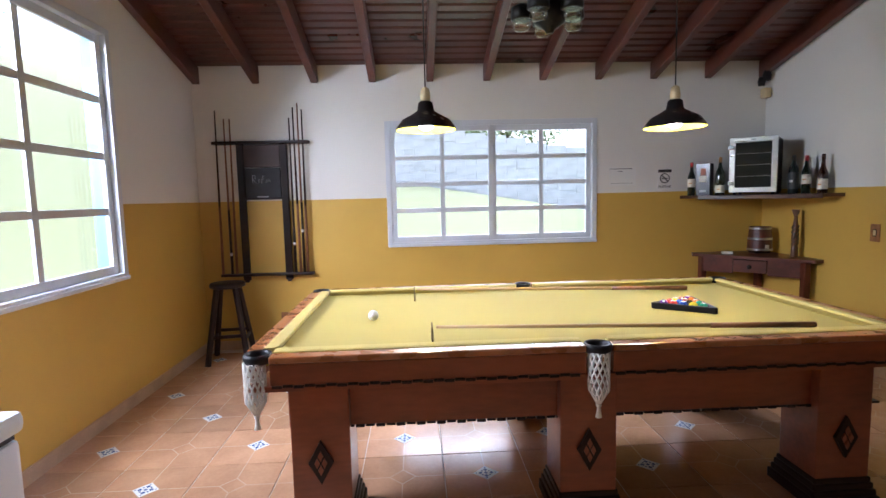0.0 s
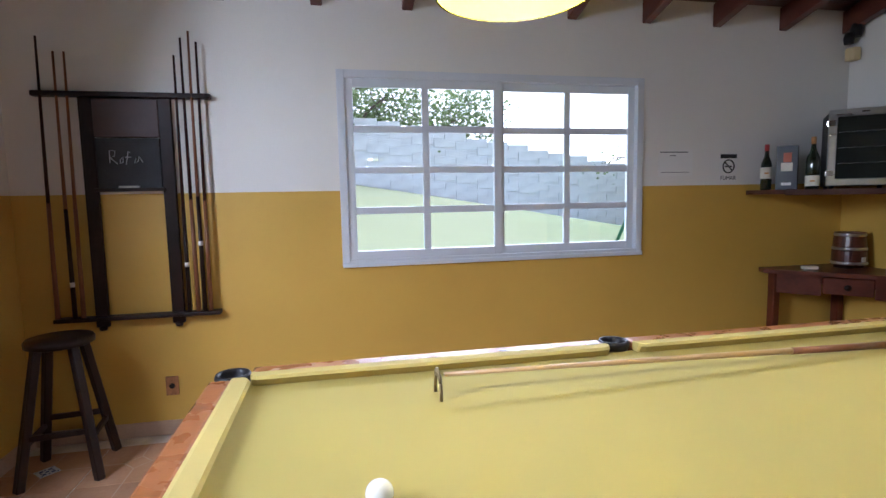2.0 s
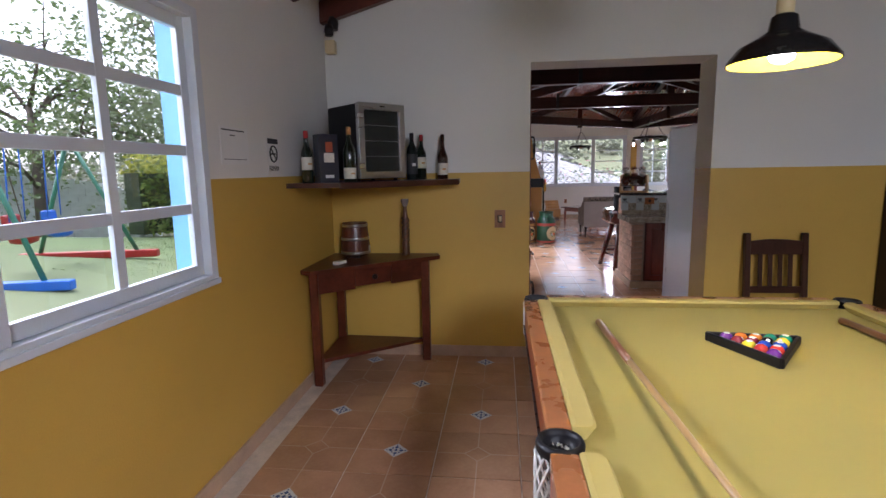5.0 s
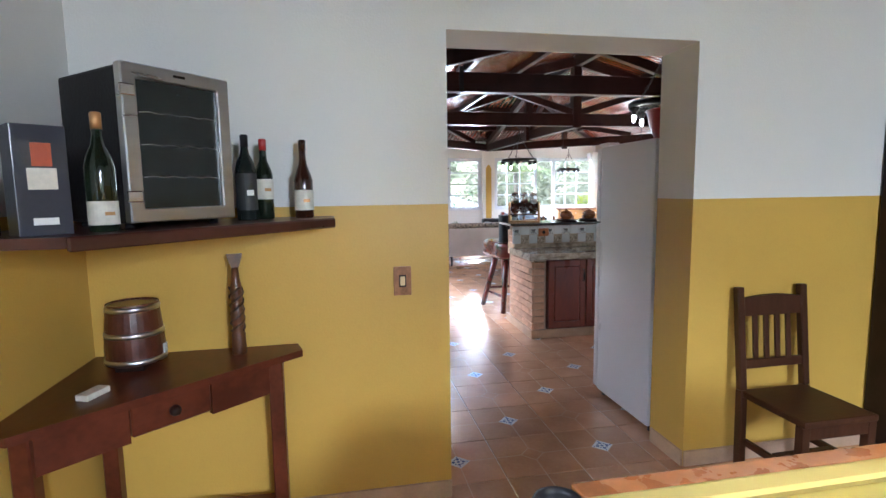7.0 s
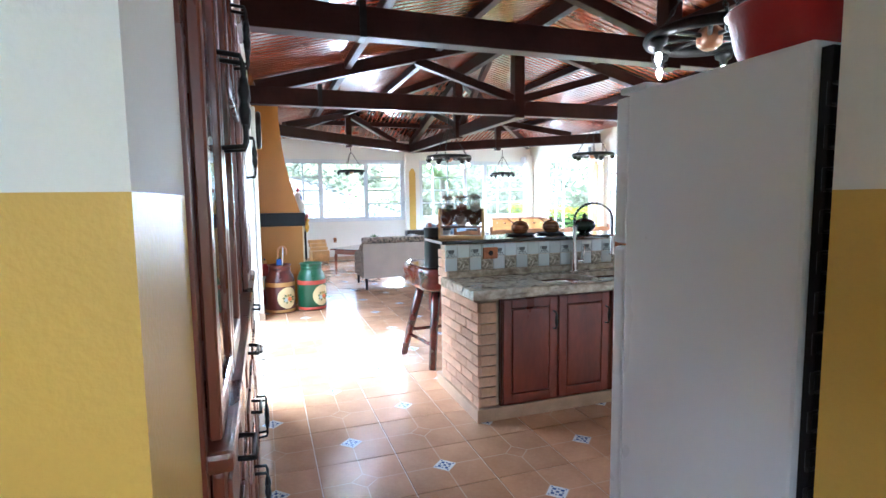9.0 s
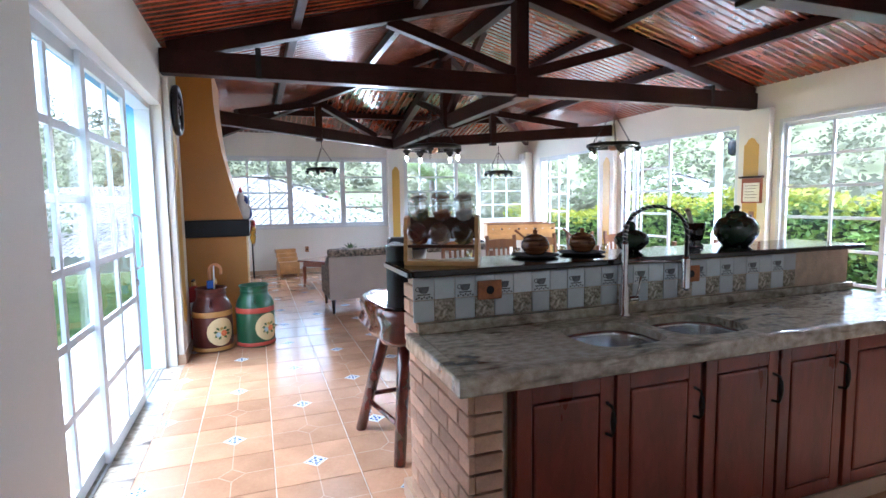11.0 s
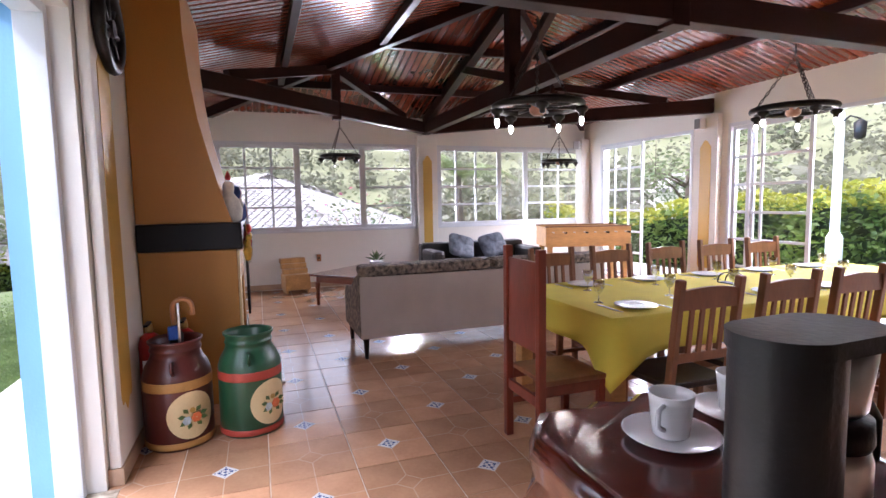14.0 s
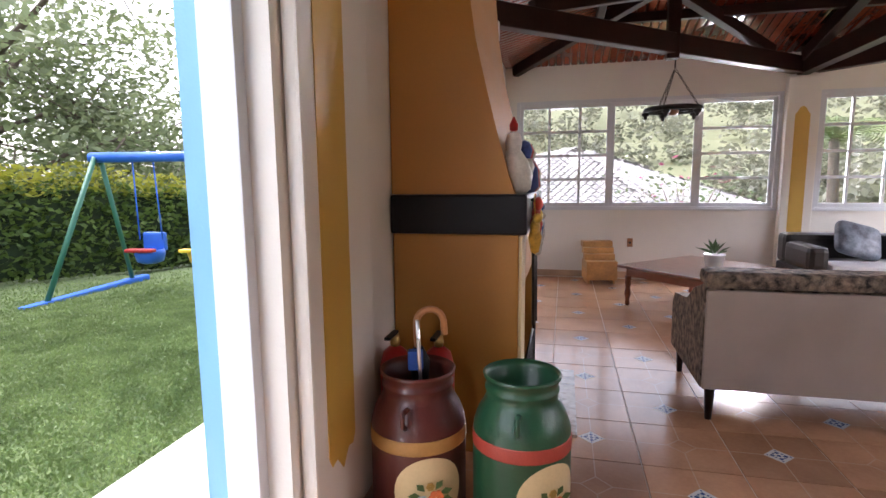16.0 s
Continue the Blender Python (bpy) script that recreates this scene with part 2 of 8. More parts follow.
GRASS = lawn_material()
PAVING = material("white_paving", (0.62, 0.60, 0.56), 0.8, var=0.08, scale=3, bump=0.15)
BULB = material("lit_bulb", (1.0, 0.93, 0.80), 0.3, var=0.0, bump=0, emit=25.0)
PAPER = material("white_paper", (0.75, 0.74, 0.71), 0.8, var=0.03, bump=0.02)
INK = material("black_ink", (0.02, 0.02, 0.022), 0.6, var=0.1, bump=0)
RED = material("red_plastic", (0.34, 0.015, 0.012), 0.35, var=0.08)
CREAM = material("cream_paint", (0.66, 0.52, 0.28), 0.45, var=0.08, scale=5)


def leafy(name, col, col2, scale=0.9):
    """Thin leaves that let some light through."""
    m = material(name, col, 0.55, var=0.3, scale=scale, bump=0, col2=col2, per="island")
    nt, n = m.node_tree, m.node_tree.nodes
    b = n["Principled BSDF"]
    tr, mx = n.new("ShaderNodeBsdfTranslucent"), n.new("ShaderNodeMixShader")
    mx.inputs[0].default_value = 0.42
    nt.links.new(b.inputs["Base Color"].links[0].from_socket, tr.inputs[0])
    nt.links.new(b.outputs[0], mx.inputs[1])
    nt.links.new(tr.outputs[0], mx.inputs[2])
    nt.links.new(mx.outputs[0], n["Material Output"].inputs[0])
    return m


# ---- mesh helpers ----
def box(bm, x0, x1, y0, y1, z0, z1, bevel=0.0, mi=0):
    r = bmesh.ops.create_cube(bm, size=1.0, matrix=Matrix.LocRotScale(((x0 + x1) / 2, (y0 + y1) / 2, (z0 + z1) / 2), None, (abs(x1 - x0), abs(y1 - y0), abs(z1 - z0))))
    fs = list({f for v in r["verts"] for f in v.link_faces})
    for f in fs:
        f.material_index = mi
    if bevel > 0:
        es = list({e for f in fs for e in f.edges})
        bmesh.ops.bevel(bm, geom=es, offset=bevel, segments=2, profile=0.6, affect="EDGES", clamp_overlap=True)
    return bm


def bar(bm, a, b, w, h, up=(0, 0, 1), bevel=0.0):
    """A beam of section w x h from a to b."""
    a, b = Vector(a), Vector(b)
    d = (b - a).normalized()
    side = d.cross(Vector(up))
    side = side.normalized() if side.length > 1e-4 else Vector((1, 0, 0))
    top = side.cross(d)
    vs = [bm.verts.new(p + side * sx * w / 2 + top * sz * h / 2) for p in (a, b) for sx, sz in ((-1, -1), (1, -1), (1, 1), (-1, 1))]
    fs = [bm.faces.new([vs[i] for i in q]) for q in ((3, 2, 1, 0), (4, 5, 6, 7), (0, 1, 5, 4), (1, 2, 6, 5), (2, 3, 7, 6), (3, 0, 4, 7))]
    if bevel > 0:
        bmesh.ops.bevel(bm, geom=list({e for f in fs for e in f.edges}), offset=bevel, segments=1, affect="EDGES", clamp_overlap=True)
    return bm


def lathe(bm, prof, seg=20, c=(0, 0, 0), axis="z", mi=0):
    """Turn a profile of (radius, height) about an axis."""
    rings = []
    for r, h in prof:
        ring = []
        for i in range(seg):
            a = 2 * math.pi * i / seg
            p = (r * math.cos(a), r * math.sin(a), h)
            p = p if axis == "z" else ((h, p[0], p[1]) if axis == "x" else (p[0], h, p[1]))
            ring.append(bm.verts.new(Vector(p) + Vector(c)))
        rings.append(ring)
    for a, b in zip(rings, rings[1:]):
        for i in range(seg):
            f = bm.faces.new((a[i], a[(i + 1) % seg], b[(i + 1) % seg], b[i]))
            f.smooth, f.material_index = True, mi
    for ring, flip in ((rings[0], True), (rings[-1], False)):
        f = bm.faces.new(ring[::-1] if flip else ring)
        f.material_index = mi
    return bm


def tube(bm, pts, r, seg=8, closed=False):
    """A round tube along points; r may be a list."""
    pts = [Vector(p) for p in pts]
    n = len(pts)
    rs = r if isinstance(r, (list, tuple)) else [r] * n
    rings, ref = [], None
    for i, p in enumerate(pts):
        if closed:
            d = (pts[(i + 1) % n] - pts[i - 1]).normalized()
        else:
            d = (pts[min(i + 1, n - 1)] - pts[max(i - 1, 0)]).normalized()
        if ref is None:
            ref = d.cross(Vector((0, 0, 1)))
            if ref.length < 0.1:
                ref = d.cross(Vector((1, 0, 0)))
        ref = (ref - d * ref.dot(d)).normalized()
        o = d.cross(ref)
        rings.append([bm.verts.new(p + rs[i] * (math.cos(2 * math.pi * k / seg) * ref + math.sin(2 * math.pi * k / seg) * o)) for k in range(seg)])
    for a, b in list(zip(rings, rings[1:])) + ([(rings[-1], rings[0])] if closed else []):
        for k in range(seg):
            bm.faces.new((a[k], a[(k + 1) % seg], b[(k + 1) % seg], b[k])).smooth = True
    if not closed:
        bm.faces.new(rings[0][::-1])
        bm.faces.new(rings[-1])
    return bm


def prism(bm, poly, z0, z1, mi=0, axis="z"):
    """Extrude a flat outline. axis: the way it is extruded."""
    def at(p, h):
        return (p[0], p[1], h) if axis == "z" else ((h, p[0], p[1]) if axis == "x" else (p[0], h, p[1]))
    lo, hi = [bm.verts.new(at(p, z0)) for p in poly], [bm.verts.new(at(p, z1)) for p in poly]
    fs = [bm.faces.new(lo[::-1]), bm.faces.new(hi)]
    for i in range(len(poly)):
        j = (i + 1) % len(poly)
        fs.append(bm.faces.new((lo[i], lo[j], hi[j], hi[i])))
    for f in fs:
        f.material_index = mi
    return bm


def ball(bm, c, r, sub=2, scale=(1, 1, 1)):
    s = bmesh.ops.create_icosphere(bm, subdivisions=sub, radius=r, matrix=Matrix.LocRotScale(c, None, scale))
    for v in s["verts"]:
        for f in v.link_faces:
            f.smooth = True
    return bm


def B():
    return bmesh.new()


def finish(name, bm, mats, smooth=False):
    bmesh.ops.recalc_face_normals(bm, faces=bm.faces)
    me = bpy.data.meshes.new(name)
    bm.to_mesh(me)
    bm.free()
    for m in (mats if isinstance(mats, (list, tuple)) else [mats]):
        me.materials.append(m)
    if smooth:
        for p in me.polygons:
            p.use_smooth = True
    return me


def part(name, bm, mat, parent, label="", smooth=False, m=None):
    ob = new(name, finish(name, bm, mat, smooth))
    ob.parent = parent
    if m is not None:
        ob.matrix_basis = m
    return tagged(ob, label)


def solid(name, bm, mat, label, category, group="", kind="", m=None, smooth=False):
    ob = new(name, finish(name, bm, mat, smooth))
    if m is not None:
        ob.matrix_basis = m
    return tagged(ob, label, category, group, kind)


def thing(name, m, label, category, group="", kind=""):
    ob = new(name)
    ob.empty_display_size = 0.1
    ob.matrix_basis = m
    return tagged(ob, label, category, group, kind)


def shared(name, me, parent, m):
    ob = new(name, me)
    ob.parent, ob.matrix_basis = parent, m
    return ob


def wall(name, axis, p0, p1, a0, a1, z0, top, openings, mats, label, band=None, inner=0):
    """A wall with thickness from p0 to p1 across, a0 to a1 along; top: a height or a function of the way along.
    mats: inner low, inner high, outer, reveal. openings: (a0, a1, z0, z1). inner: 0 if the room is on p0's side."""
    tf = top if callable(top) else (lambda a: top)
    av = sorted({a0, a1, *[v for o in openings for v in o[:2]]} | ({0.0} if callable(top) and a0 < 0 < a1 else set()))
    zmax = 99.0
    zv = sorted({z0, *([band] if band else []), *[v for o in openings for v in o[2:]]}) + [zmax]
    bm = B()

    def V(a, z, p):
        z = tf(a) if z == zmax else z
        return (p, a, z) if axis == "x" else (a, p, z)

    def hole(i, k):
        if not (0 <= i < len(av) - 1 and 0 <= k < len(zv) - 1):
            return True
        ca, cz = (av[i] + av[i + 1]) / 2, zv[k] + 0.01
        return any(o[0] < ca < o[1] and o[2] - 1e-6 <= zv[k] < o[3] - 1e-6 for o in openings)

    def quad(pts, mi):
        f = bm.faces.new([bm.verts.new(p) for p in pts])
        f.material_index = mi
    for i in range(len(av) - 1):
        for k in range(len(zv) - 1):
            if hole(i, k):
                continue
            a, b, z, w = av[i], av[i + 1], zv[k], zv[k + 1]
            low = band and z < band - 1e-6
            face = 0 if low else 1
            quad([V(a, z, p0), V(b, z, p0), V(b, w, p0), V(a, w, p0)], face if inner == 0 else 2)
            quad([V(a, z, p1), V(b, z, p1), V(b, w, p1), V(a, w, p1)], 2 if inner == 0 else face)
            rv = 3 if len(mats) > 3 else face
            for (di, dk), pts in (((-1, 0), [V(a, z, p0), V(a, z, p1), V(a, w, p1), V(a, w, p0)]), ((1, 0), [V(b, z, p0), V(b, z, p1), V(b, w, p1), V(b, w, p0)]),
                                  ((0, -1), [V(a, z, p0), V(b, z, p0), V(b, z, p1), V(a, z, p1)]), ((0, 1), [V(a, w, p0), V(b, w, p0), V(b, w, p1), V(a, w, p1)])):
                if hole(i + di, k + dk):
                    quad(pts, rv)
    bmesh.ops.remove_doubles(bm, verts=bm.verts, dist=1e-5)
    return solid(name, bm, mats, label, "wall", kind="structure")

# ---- the large structure ----
PW, PN, PE, PE2, PS = -2.14, 5.25, 3.63, 3.95, -2.2
KN, KS, KE, RIDGE = 3.60, -3.45, 15.95, 0.08
BAND = 1.5
HIP = 12.42


def pool_top(y):
    return 2.80 + 0.28 * (5.25 - abs(y))


def hall_top(y):
    return 2.93 + 0.26 * (3.53 - abs(y - RIDGE))


two_tone = [YELLOW, WHITE, BLUE, BLUE]
wall("wall_north", "y", PN, PN + 0.2, PW - 0.2, PE2, -0.15, 2.85, [(-0.29, 1.86, 1.0, 2.26)], two_tone, "white over ochre painted plaster wall with a window", BAND, 0)
wall("wall_west", "x", PW, PW - 0.2, PS, PN, -0.15, lambda a: pool_top(a) + 0.05, [(0.78, 3.89, 0.95, 2.72)], two_tone, "white over ochre painted plaster wall under a sloping ceiling", BAND, 0)
wall("wall_east", "x", PE, PE2, KS - 0.2, PN, -0.15, lambda a: pool_top(a) + 0.05, [(2.33, 3.66, -0.15, 2.31)], [YELLOW, WHITE, WHITE], "white over ochre painted plaster wall with an open doorway", BAND, 0)
wall("wall_south", "y", PS, PS - 0.2, PW - 0.2, PE, -0.15, pool_top(PS) + 0.05, [], two_tone, "white over ochre painted plaster wall", BAND, 0)
wall("wall_living_north", "y", 3.66, 3.97, 6.32, KE + 0.2, -0.15, 2.98, [(6.95, 9.81, -0.15, 2.36)], [WHITE, WHITE, BLUE, WHITE], "white plaster wall with a wide glazed door opening", None, 0)
wall("wall_niche", "y", 4.26, 4.40, PE2, 6.32, -0.15, 2.98, [], [WHITE, WHITE, BLUE], "white plaster wall behind the china cabinet", None, 0)
wall("wall_niche_end", "x", 6.32, 6.44, 3.97, 4.40, -0.15, 2.98, [], [WHITE, WHITE, BLUE], "white plaster return wall", None, 0)
wall("wall_living_east", "x", KE, KE + 0.2, KS - 0.2, 3.66, -0.15, 2.98, [(0.14, 3.50, 0.95, 2.46), (-3.41, -0.25, 0.95, 2.46)], [WHITE, WHITE, BLUE, WHITE], "white plaster wall with two wide windows", None, 0)
wall("wall_living_south", "y", KS, KS - 0.2, PE2, KE, -0.15, 2.98, [(13.13, 15.40, -0.15, 2.46), (10.03, 12.50, -0.15, 2.46), (7.0, 9.45, -0.15, 2.46)], [WHITE, WHITE, BLUE, WHITE],
     "white plaster wall with glazed garden doors", None, 0)


def plank_ceiling(name, strips, mat, label, turn=0):
    """strips: four corners of each board's underside, the first two across its width; long edges are chamfered."""
    bm = B()
    for q in strips:
        q = [Vector(p) for p in (q[turn:] + q[:turn])]
        ends = []
        for a, b in ((q[0], q[1]), (q[3], q[2])):
            ends.append([bm.verts.new(a.lerp(b, f) + Vector((0, 0, u))) for f, u in ((0, 0.009), (0.16, 0.0), (0.84, 0.0), (1, 0.009), (1, 0.02), (0, 0.02))])
        for k in range(6):
            m = (k + 1) % 6
            bm.faces.new((ends[0][k], ends[0][m], ends[1][m], ends[1][k]))
        bm.faces.new(ends[0][::-1])
        bm.faces.new(ends[1])
    return solid(name, bm, mat, label, "ceiling", kind="structure")


rows = []
for k in range(53):
    y0, y1 = 5.25 - 0.1 * k, 5.25 - 0.1 * k - 0.094
    rows.append([(PW, y0, pool_top(y0)), (PE, y0, pool_top(y0)), (PE, y1, pool_top(y1)), (PW, y1, pool_top(y1))])
for k in range(24):
    y0, y1 = -0.1 * k, -0.1 * k - 0.094
    rows.append([(PW, y0, pool_top(y0)), (PE, y0, pool_top(y0)), (PE, y1, pool_top(y1)), (PW, y1, pool_top(y1))])
plank_ceiling("ceiling_games_room", rows, PLANKDARK, "dark red-brown varnished plank ceiling", 1)
rows = []
for k in range(121):
    x0, x1 = PE2 + 0.1 * k, PE2 + 0.1 * k + 0.093
    for s in (1, -1):
        ye = RIDGE + s * 3.60
        t0, t1 = RIDGE + s * max(0, x0 - HIP), RIDGE + s * max(0, x1 - HIP)
        if abs(t1 - RIDGE) < 3.55:
            rows.append([(x0, ye, hall_top(ye)), (x1, ye, hall_top(ye)), (x1, t1, hall_top(t1)), (x0, t0, hall_top(t0))])
for k in range(-36, 36):
    y0, y1 = RIDGE + 0.1 * k, RIDGE + 0.1 * k + 0.093
    rows.append([(16.02, y0, hall_top(RIDGE + 3.6)), (16.02, y1, hall_top(RIDGE + 3.6)), (HIP + abs(y1 - RIDGE), y1, hall_top(y1)), (HIP + abs(y0 - RIDGE), y0, hall_top(y0))])
plank_ceiling("ceiling_living_room", rows, PLANK, "glossy red-brown varnished plank ceiling under a hipped roof")

# roof shells above the boards, with eaves
ROOFTILE = material("roof_covering", (0.30, 0.14, 0.08), 0.8, var=0.25, scale=4, bump=0.3)


def shell(name, quads, label):
    bm = B()
    for q in quads:
        lo = [bm.verts.new((p[0], p[1], p[2] + 0.03)) for p in q]
        hi = [bm.verts.new((p[0], p[1], p[2] + 0.13)) for p in q]
        bm.faces.new(lo[::-1])
        bm.faces.new(hi)
        for i in range(len(q)):
            j = (i + 1) % len(q)
            bm.faces.new((lo[i], lo[j], hi[j], hi[i]))
    return solid(name, bm, ROOFTILE, label, "roof", kind="structure")


shell("roof_games_room", [[(PW - 0.7, 5.9, pool_top(5.9)), (PE2, 5.9, pool_top(5.9)), (PE2, 0, pool_top(0)), (PW - 0.7, 0, pool_top(0))],
                          [(PW - 0.7, 0, pool_top(0)), (PE2, 0, pool_top(0)), (PE2, -2.6, pool_top(2.6)), (PW - 0.7, -2.6, pool_top(2.6))]], "sloping roof with overhanging eaves")
zr, ze, ex = hall_top(RIDGE), hall_top(RIDGE + 4.2), HIP + 4.2
shell("roof_living_room", [[(PE2 - 0.1, RIDGE + 4.2, ze), (ex, RIDGE + 4.2, ze), (HIP, RIDGE, zr), (PE2 - 0.1, RIDGE, zr)],
                           [(PE2 - 0.1, RIDGE, zr), (HIP, RIDGE, zr), (ex, RIDGE - 4.2, ze), (PE2 - 0.1, RIDGE - 4.2, ze)],
                           [(ex, RIDGE + 4.2, ze), (ex, RIDGE - 4.2, ze), (HIP, RIDGE, zr)]], "hipped roof with overhanging eaves")

# rafters of the games room
for i in range(11):
    x = -2.09 + 0.566 * i
    bm = B()
    y0, y1 = (PN if 0 < i < 10 else PN - 0.002), 0.02
    vs = []
    for xx in (x - 0.035, x + 0.035):
        vs.append([bm.verts.new((xx, y, z)) for y, z in ((y0, pool_top(y0) - 0.002), (y0, pool_top(y0) - 0.165), (y1, pool_top(y1) - 0.165), (y1, pool_top(y1) - 0.002))])
    bm.faces.new(vs[0][::-1])
    bm.faces.new(vs[1])
    for k in range(4):
        j = (k + 1) % 4
        bm.faces.new((vs[0][k], vs[0][j], vs[1][j], vs[1][k]))
    bmesh.ops.bevel(bm, geom=bm.edges[:], offset=0.006, segments=1, affect="EDGES")
    solid("rafter", bm, RAFTER, "red-brown stained timber rafter under the plank ceiling", "rafter", "games room rafters", "structure")
solid("ridge_beam", box(B(), PW + 0.001, PE - 0.001, -0.06, 0.015, 3.98, 4.25, 0.01), RAFTER, "red-brown timber ridge beam", "beam", kind="structure")


# skirtings, each its own length of tile
def skirting(segments):
    for x0, x1, y0, y1 in segments:
        solid("baseboard", box(B(), x0, x1, y0, y1, 0.0, 0.09, 0.003), SKIRT, "beige tile skirting along the wall foot", "baseboard", kind="structure")


skirting([(PW + 0.001, PW + 0.013, PS, PN - 0.013), (PW + 0.001, PE - 0.001, PN - 0.013, PN - 0.001), (PE - 0.013, PE - 0.001, 3.66, PN - 0.013), (PE - 0.013, PE - 0.001, PS, 2.33),
          (PE + 0.0, PE2 - 0.02, 2.331, 2.343), (6.33, 6.94, 3.647, 3.659), (KE - 0.013, KE - 0.001, KS, 3.65), (12.51, 13.12, KS + 0.001, KS + 0.013), (9.46, 10.02, KS + 0.001, KS + 0.013), (11.95, KE - 0.02, 3.647, 3.659)])


# windows and glazed doors
def glazing(name, axis, p0, p1, a0, a1, z0, z1, leaves, label, category="window", sill=True, fw=0.05, mw=0.036, stile=0.052):
    """leaves: (from, to, column cuts as fractions, rows, offset across). No cuts and no rows: an open gap."""
    th = thing(name, Matrix(), label, category, kind="structure")

    def bx(bm, aa, ab, pa, pb, za, zb, bev=0.004):
        if axis == "x":
            return box(bm, min(pa, pb), max(pa, pb), aa, ab, za, zb, bev)
        return box(bm, aa, ab, min(pa, pb), max(pa, pb), za, zb, bev)
    a0, a1 = min(a0, a1), max(a0, a1)
    bm = B()
    bx(bm, a0, a0 + fw, p0, p1, z0, z1)
    bx(bm, a1 - fw, a1, p0, p1, z0, z1)
    bx(bm, a0 + fw, a1 - fw, p0, p1, z1 - fw, z1)
    if sill:
        bx(bm, a0 + fw, a1 - fw, p0, p1, z0, z0 + fw)
    part("window_frame", bm, FRAME, th)
    s = 1 if p1 > p0 else -1
    if sill:
        bm = bx(B(), a0, a1, p0 - s * 0.012, p0 - s * 0.001, z0 + 0.002, z0 + 0.03)
        part("window_sill", bm, FRAME, th)
    for la, lb, cuts, rws, off in leaves:
        la, lb = min(la, lb), max(la, lb)
        if not rws:
            continue
        q0 = p0 + s * (0.012 + off)
        q1 = q0 + s * 0.028
        zb, zt = z0 + (fw if sill else 0.02), z1 - fw
        bm, st = B(), stile
        bx(bm, la, la + st, q0, q1, zb, zt)
        bx(bm, lb - st, lb, q0, q1, zb, zt)
        bx(bm, la + st, lb - st, q0, q1, zb, zb + st)
        bx(bm, la + st, lb - st, q0, q1, zt - st, zt)
        leaf = part("sash", bm, FRAME, th)
        xs = [la + st] + [la + (lb - la) * c for c in cuts] + [lb - st]
        zs = [zb + st + (zt - zb - 2 * st) * k / rws for k in range(rws + 1)]
        bm = B()
        for x in xs[1:-1]:
            bx(bm, x - mw / 2, x + mw / 2, q0 + s * 0.003, q1 - s * 0.003, zb + st, zt - st, 0.003)
        for z in zs[1:-1]:
            bx(bm, la + st, lb - st, q0 + s * 0.005, q1 - s * 0.005, z - mw / 2, z + mw / 2, 0.003)
        part("glazing_bar", bm, FRAME, leaf)
        qm = (q0 + q1) / 2
        for i in range(len(xs) - 1):
            for k in range(rws):
                g = part("pane", bx(B(), xs[i] + 0.002, xs[i + 1] - 0.002, qm - 0.002, qm + 0.002, zs[k] + 0.002, zs[k + 1] - 0.002, 0), GLASS, leaf)
                g.visible_shadow = False
    return th


glazing("window_1", "y", PN - 0.012, PN + 0.06, -0.29, 1.86, 1.0, 2.26, [(-0.245, 0.80, [0.5], 4, 0), (0.77, 1.815, [0.5], 4, 0.03)], "white painted sliding window with sixteen small panes", mw=0.045, stile=0.055)
glazing("window_2", "x", PW + 0.012, PW - 0.06, 0.78, 3.89, 0.95, 2.72, [(0.825, 2.36, [0.5], 4, 0), (2.30, 3.845, [0.5], 4, 0.03)], "tall white painted sliding window with small panes", mw=0.05, stile=0.06)
glazing("window_3", "x", KE - 0.01, KE + 0.06, 0.14, 3.50, 0.95, 2.46, [(2.22, 3.455, [0.333, 0.667], 4, 0), (0.185, 1.11, [], 4, 0.03), (1.11, 2.22, [], 1, 0.03)], "white painted sliding window slid open, small panes")
glazing("window_4", "x", KE - 0.01, KE + 0.06, -3.41, -0.25, 0.95, 2.46, [(-1.54, -0.295, [0.4, 0.72], 4, 0), (-3.365, -2.12, [0.4, 0.7], 4, 0.03), (-2.12, -1.54, [], 1, 0.03)], "white painted sliding window with small panes")
glazing("door_1", "y", KS + 0.01, KS - 0.06, 13.13, 15.40, 0.0, 2.46, [(14.23, 15.355, [0.333, 0.667], 6, 0)], "white painted glazed garden door slid open", "glazed door", sill=False)
glazing("door_2", "y", KS + 0.01, KS - 0.06, 10.03, 12.50, 0.0, 2.46, [(12.1, 12.455, [], 6, 0.03), (11.3, 12.2, [0.75], 6, 0)], "white painted glazed garden door slid open", "glazed door", sill=False)
glazing("door_3", "y", KS + 0.01, KS - 0.06, 7.0, 9.45, 0.0, 2.46, [(7.045, 8.25, [0.5], 6, 0), (8.2, 9.405, [0.5], 6, 0.03)], "white painted glazed garden door, closed", "glazed door", sill=False)
DOOR4 = glazing("door_4", "y", 3.745, 3.865, 6.95, 9.81, 0.0, 2.36, [(6.995, 8.02, [0.5], 6, 0.032), (7.90, 8.92, [0.5], 6, 0.0)], "white painted glazed sliding door standing partly open", "glazed door", sill=False, mw=0.042, stile=0.075)
bm = tube(B(), [(8.875, 3.757, 1.02), (8.875, 3.715, 1.04), (8.875, 3.712, 1.40), (8.875, 3.757, 1.42)], 0.011, 8)
part("handle", bm, STEEL, DOOR4, "long grey metal pull handle")
part("lock", lathe(B(), [(0.022, 3.745), (0.024, 3.752), (0.022, 3.7565)], 14, (8.882, 0, 0.92), axis="y"), STEEL, DOOR4, "round steel lock")
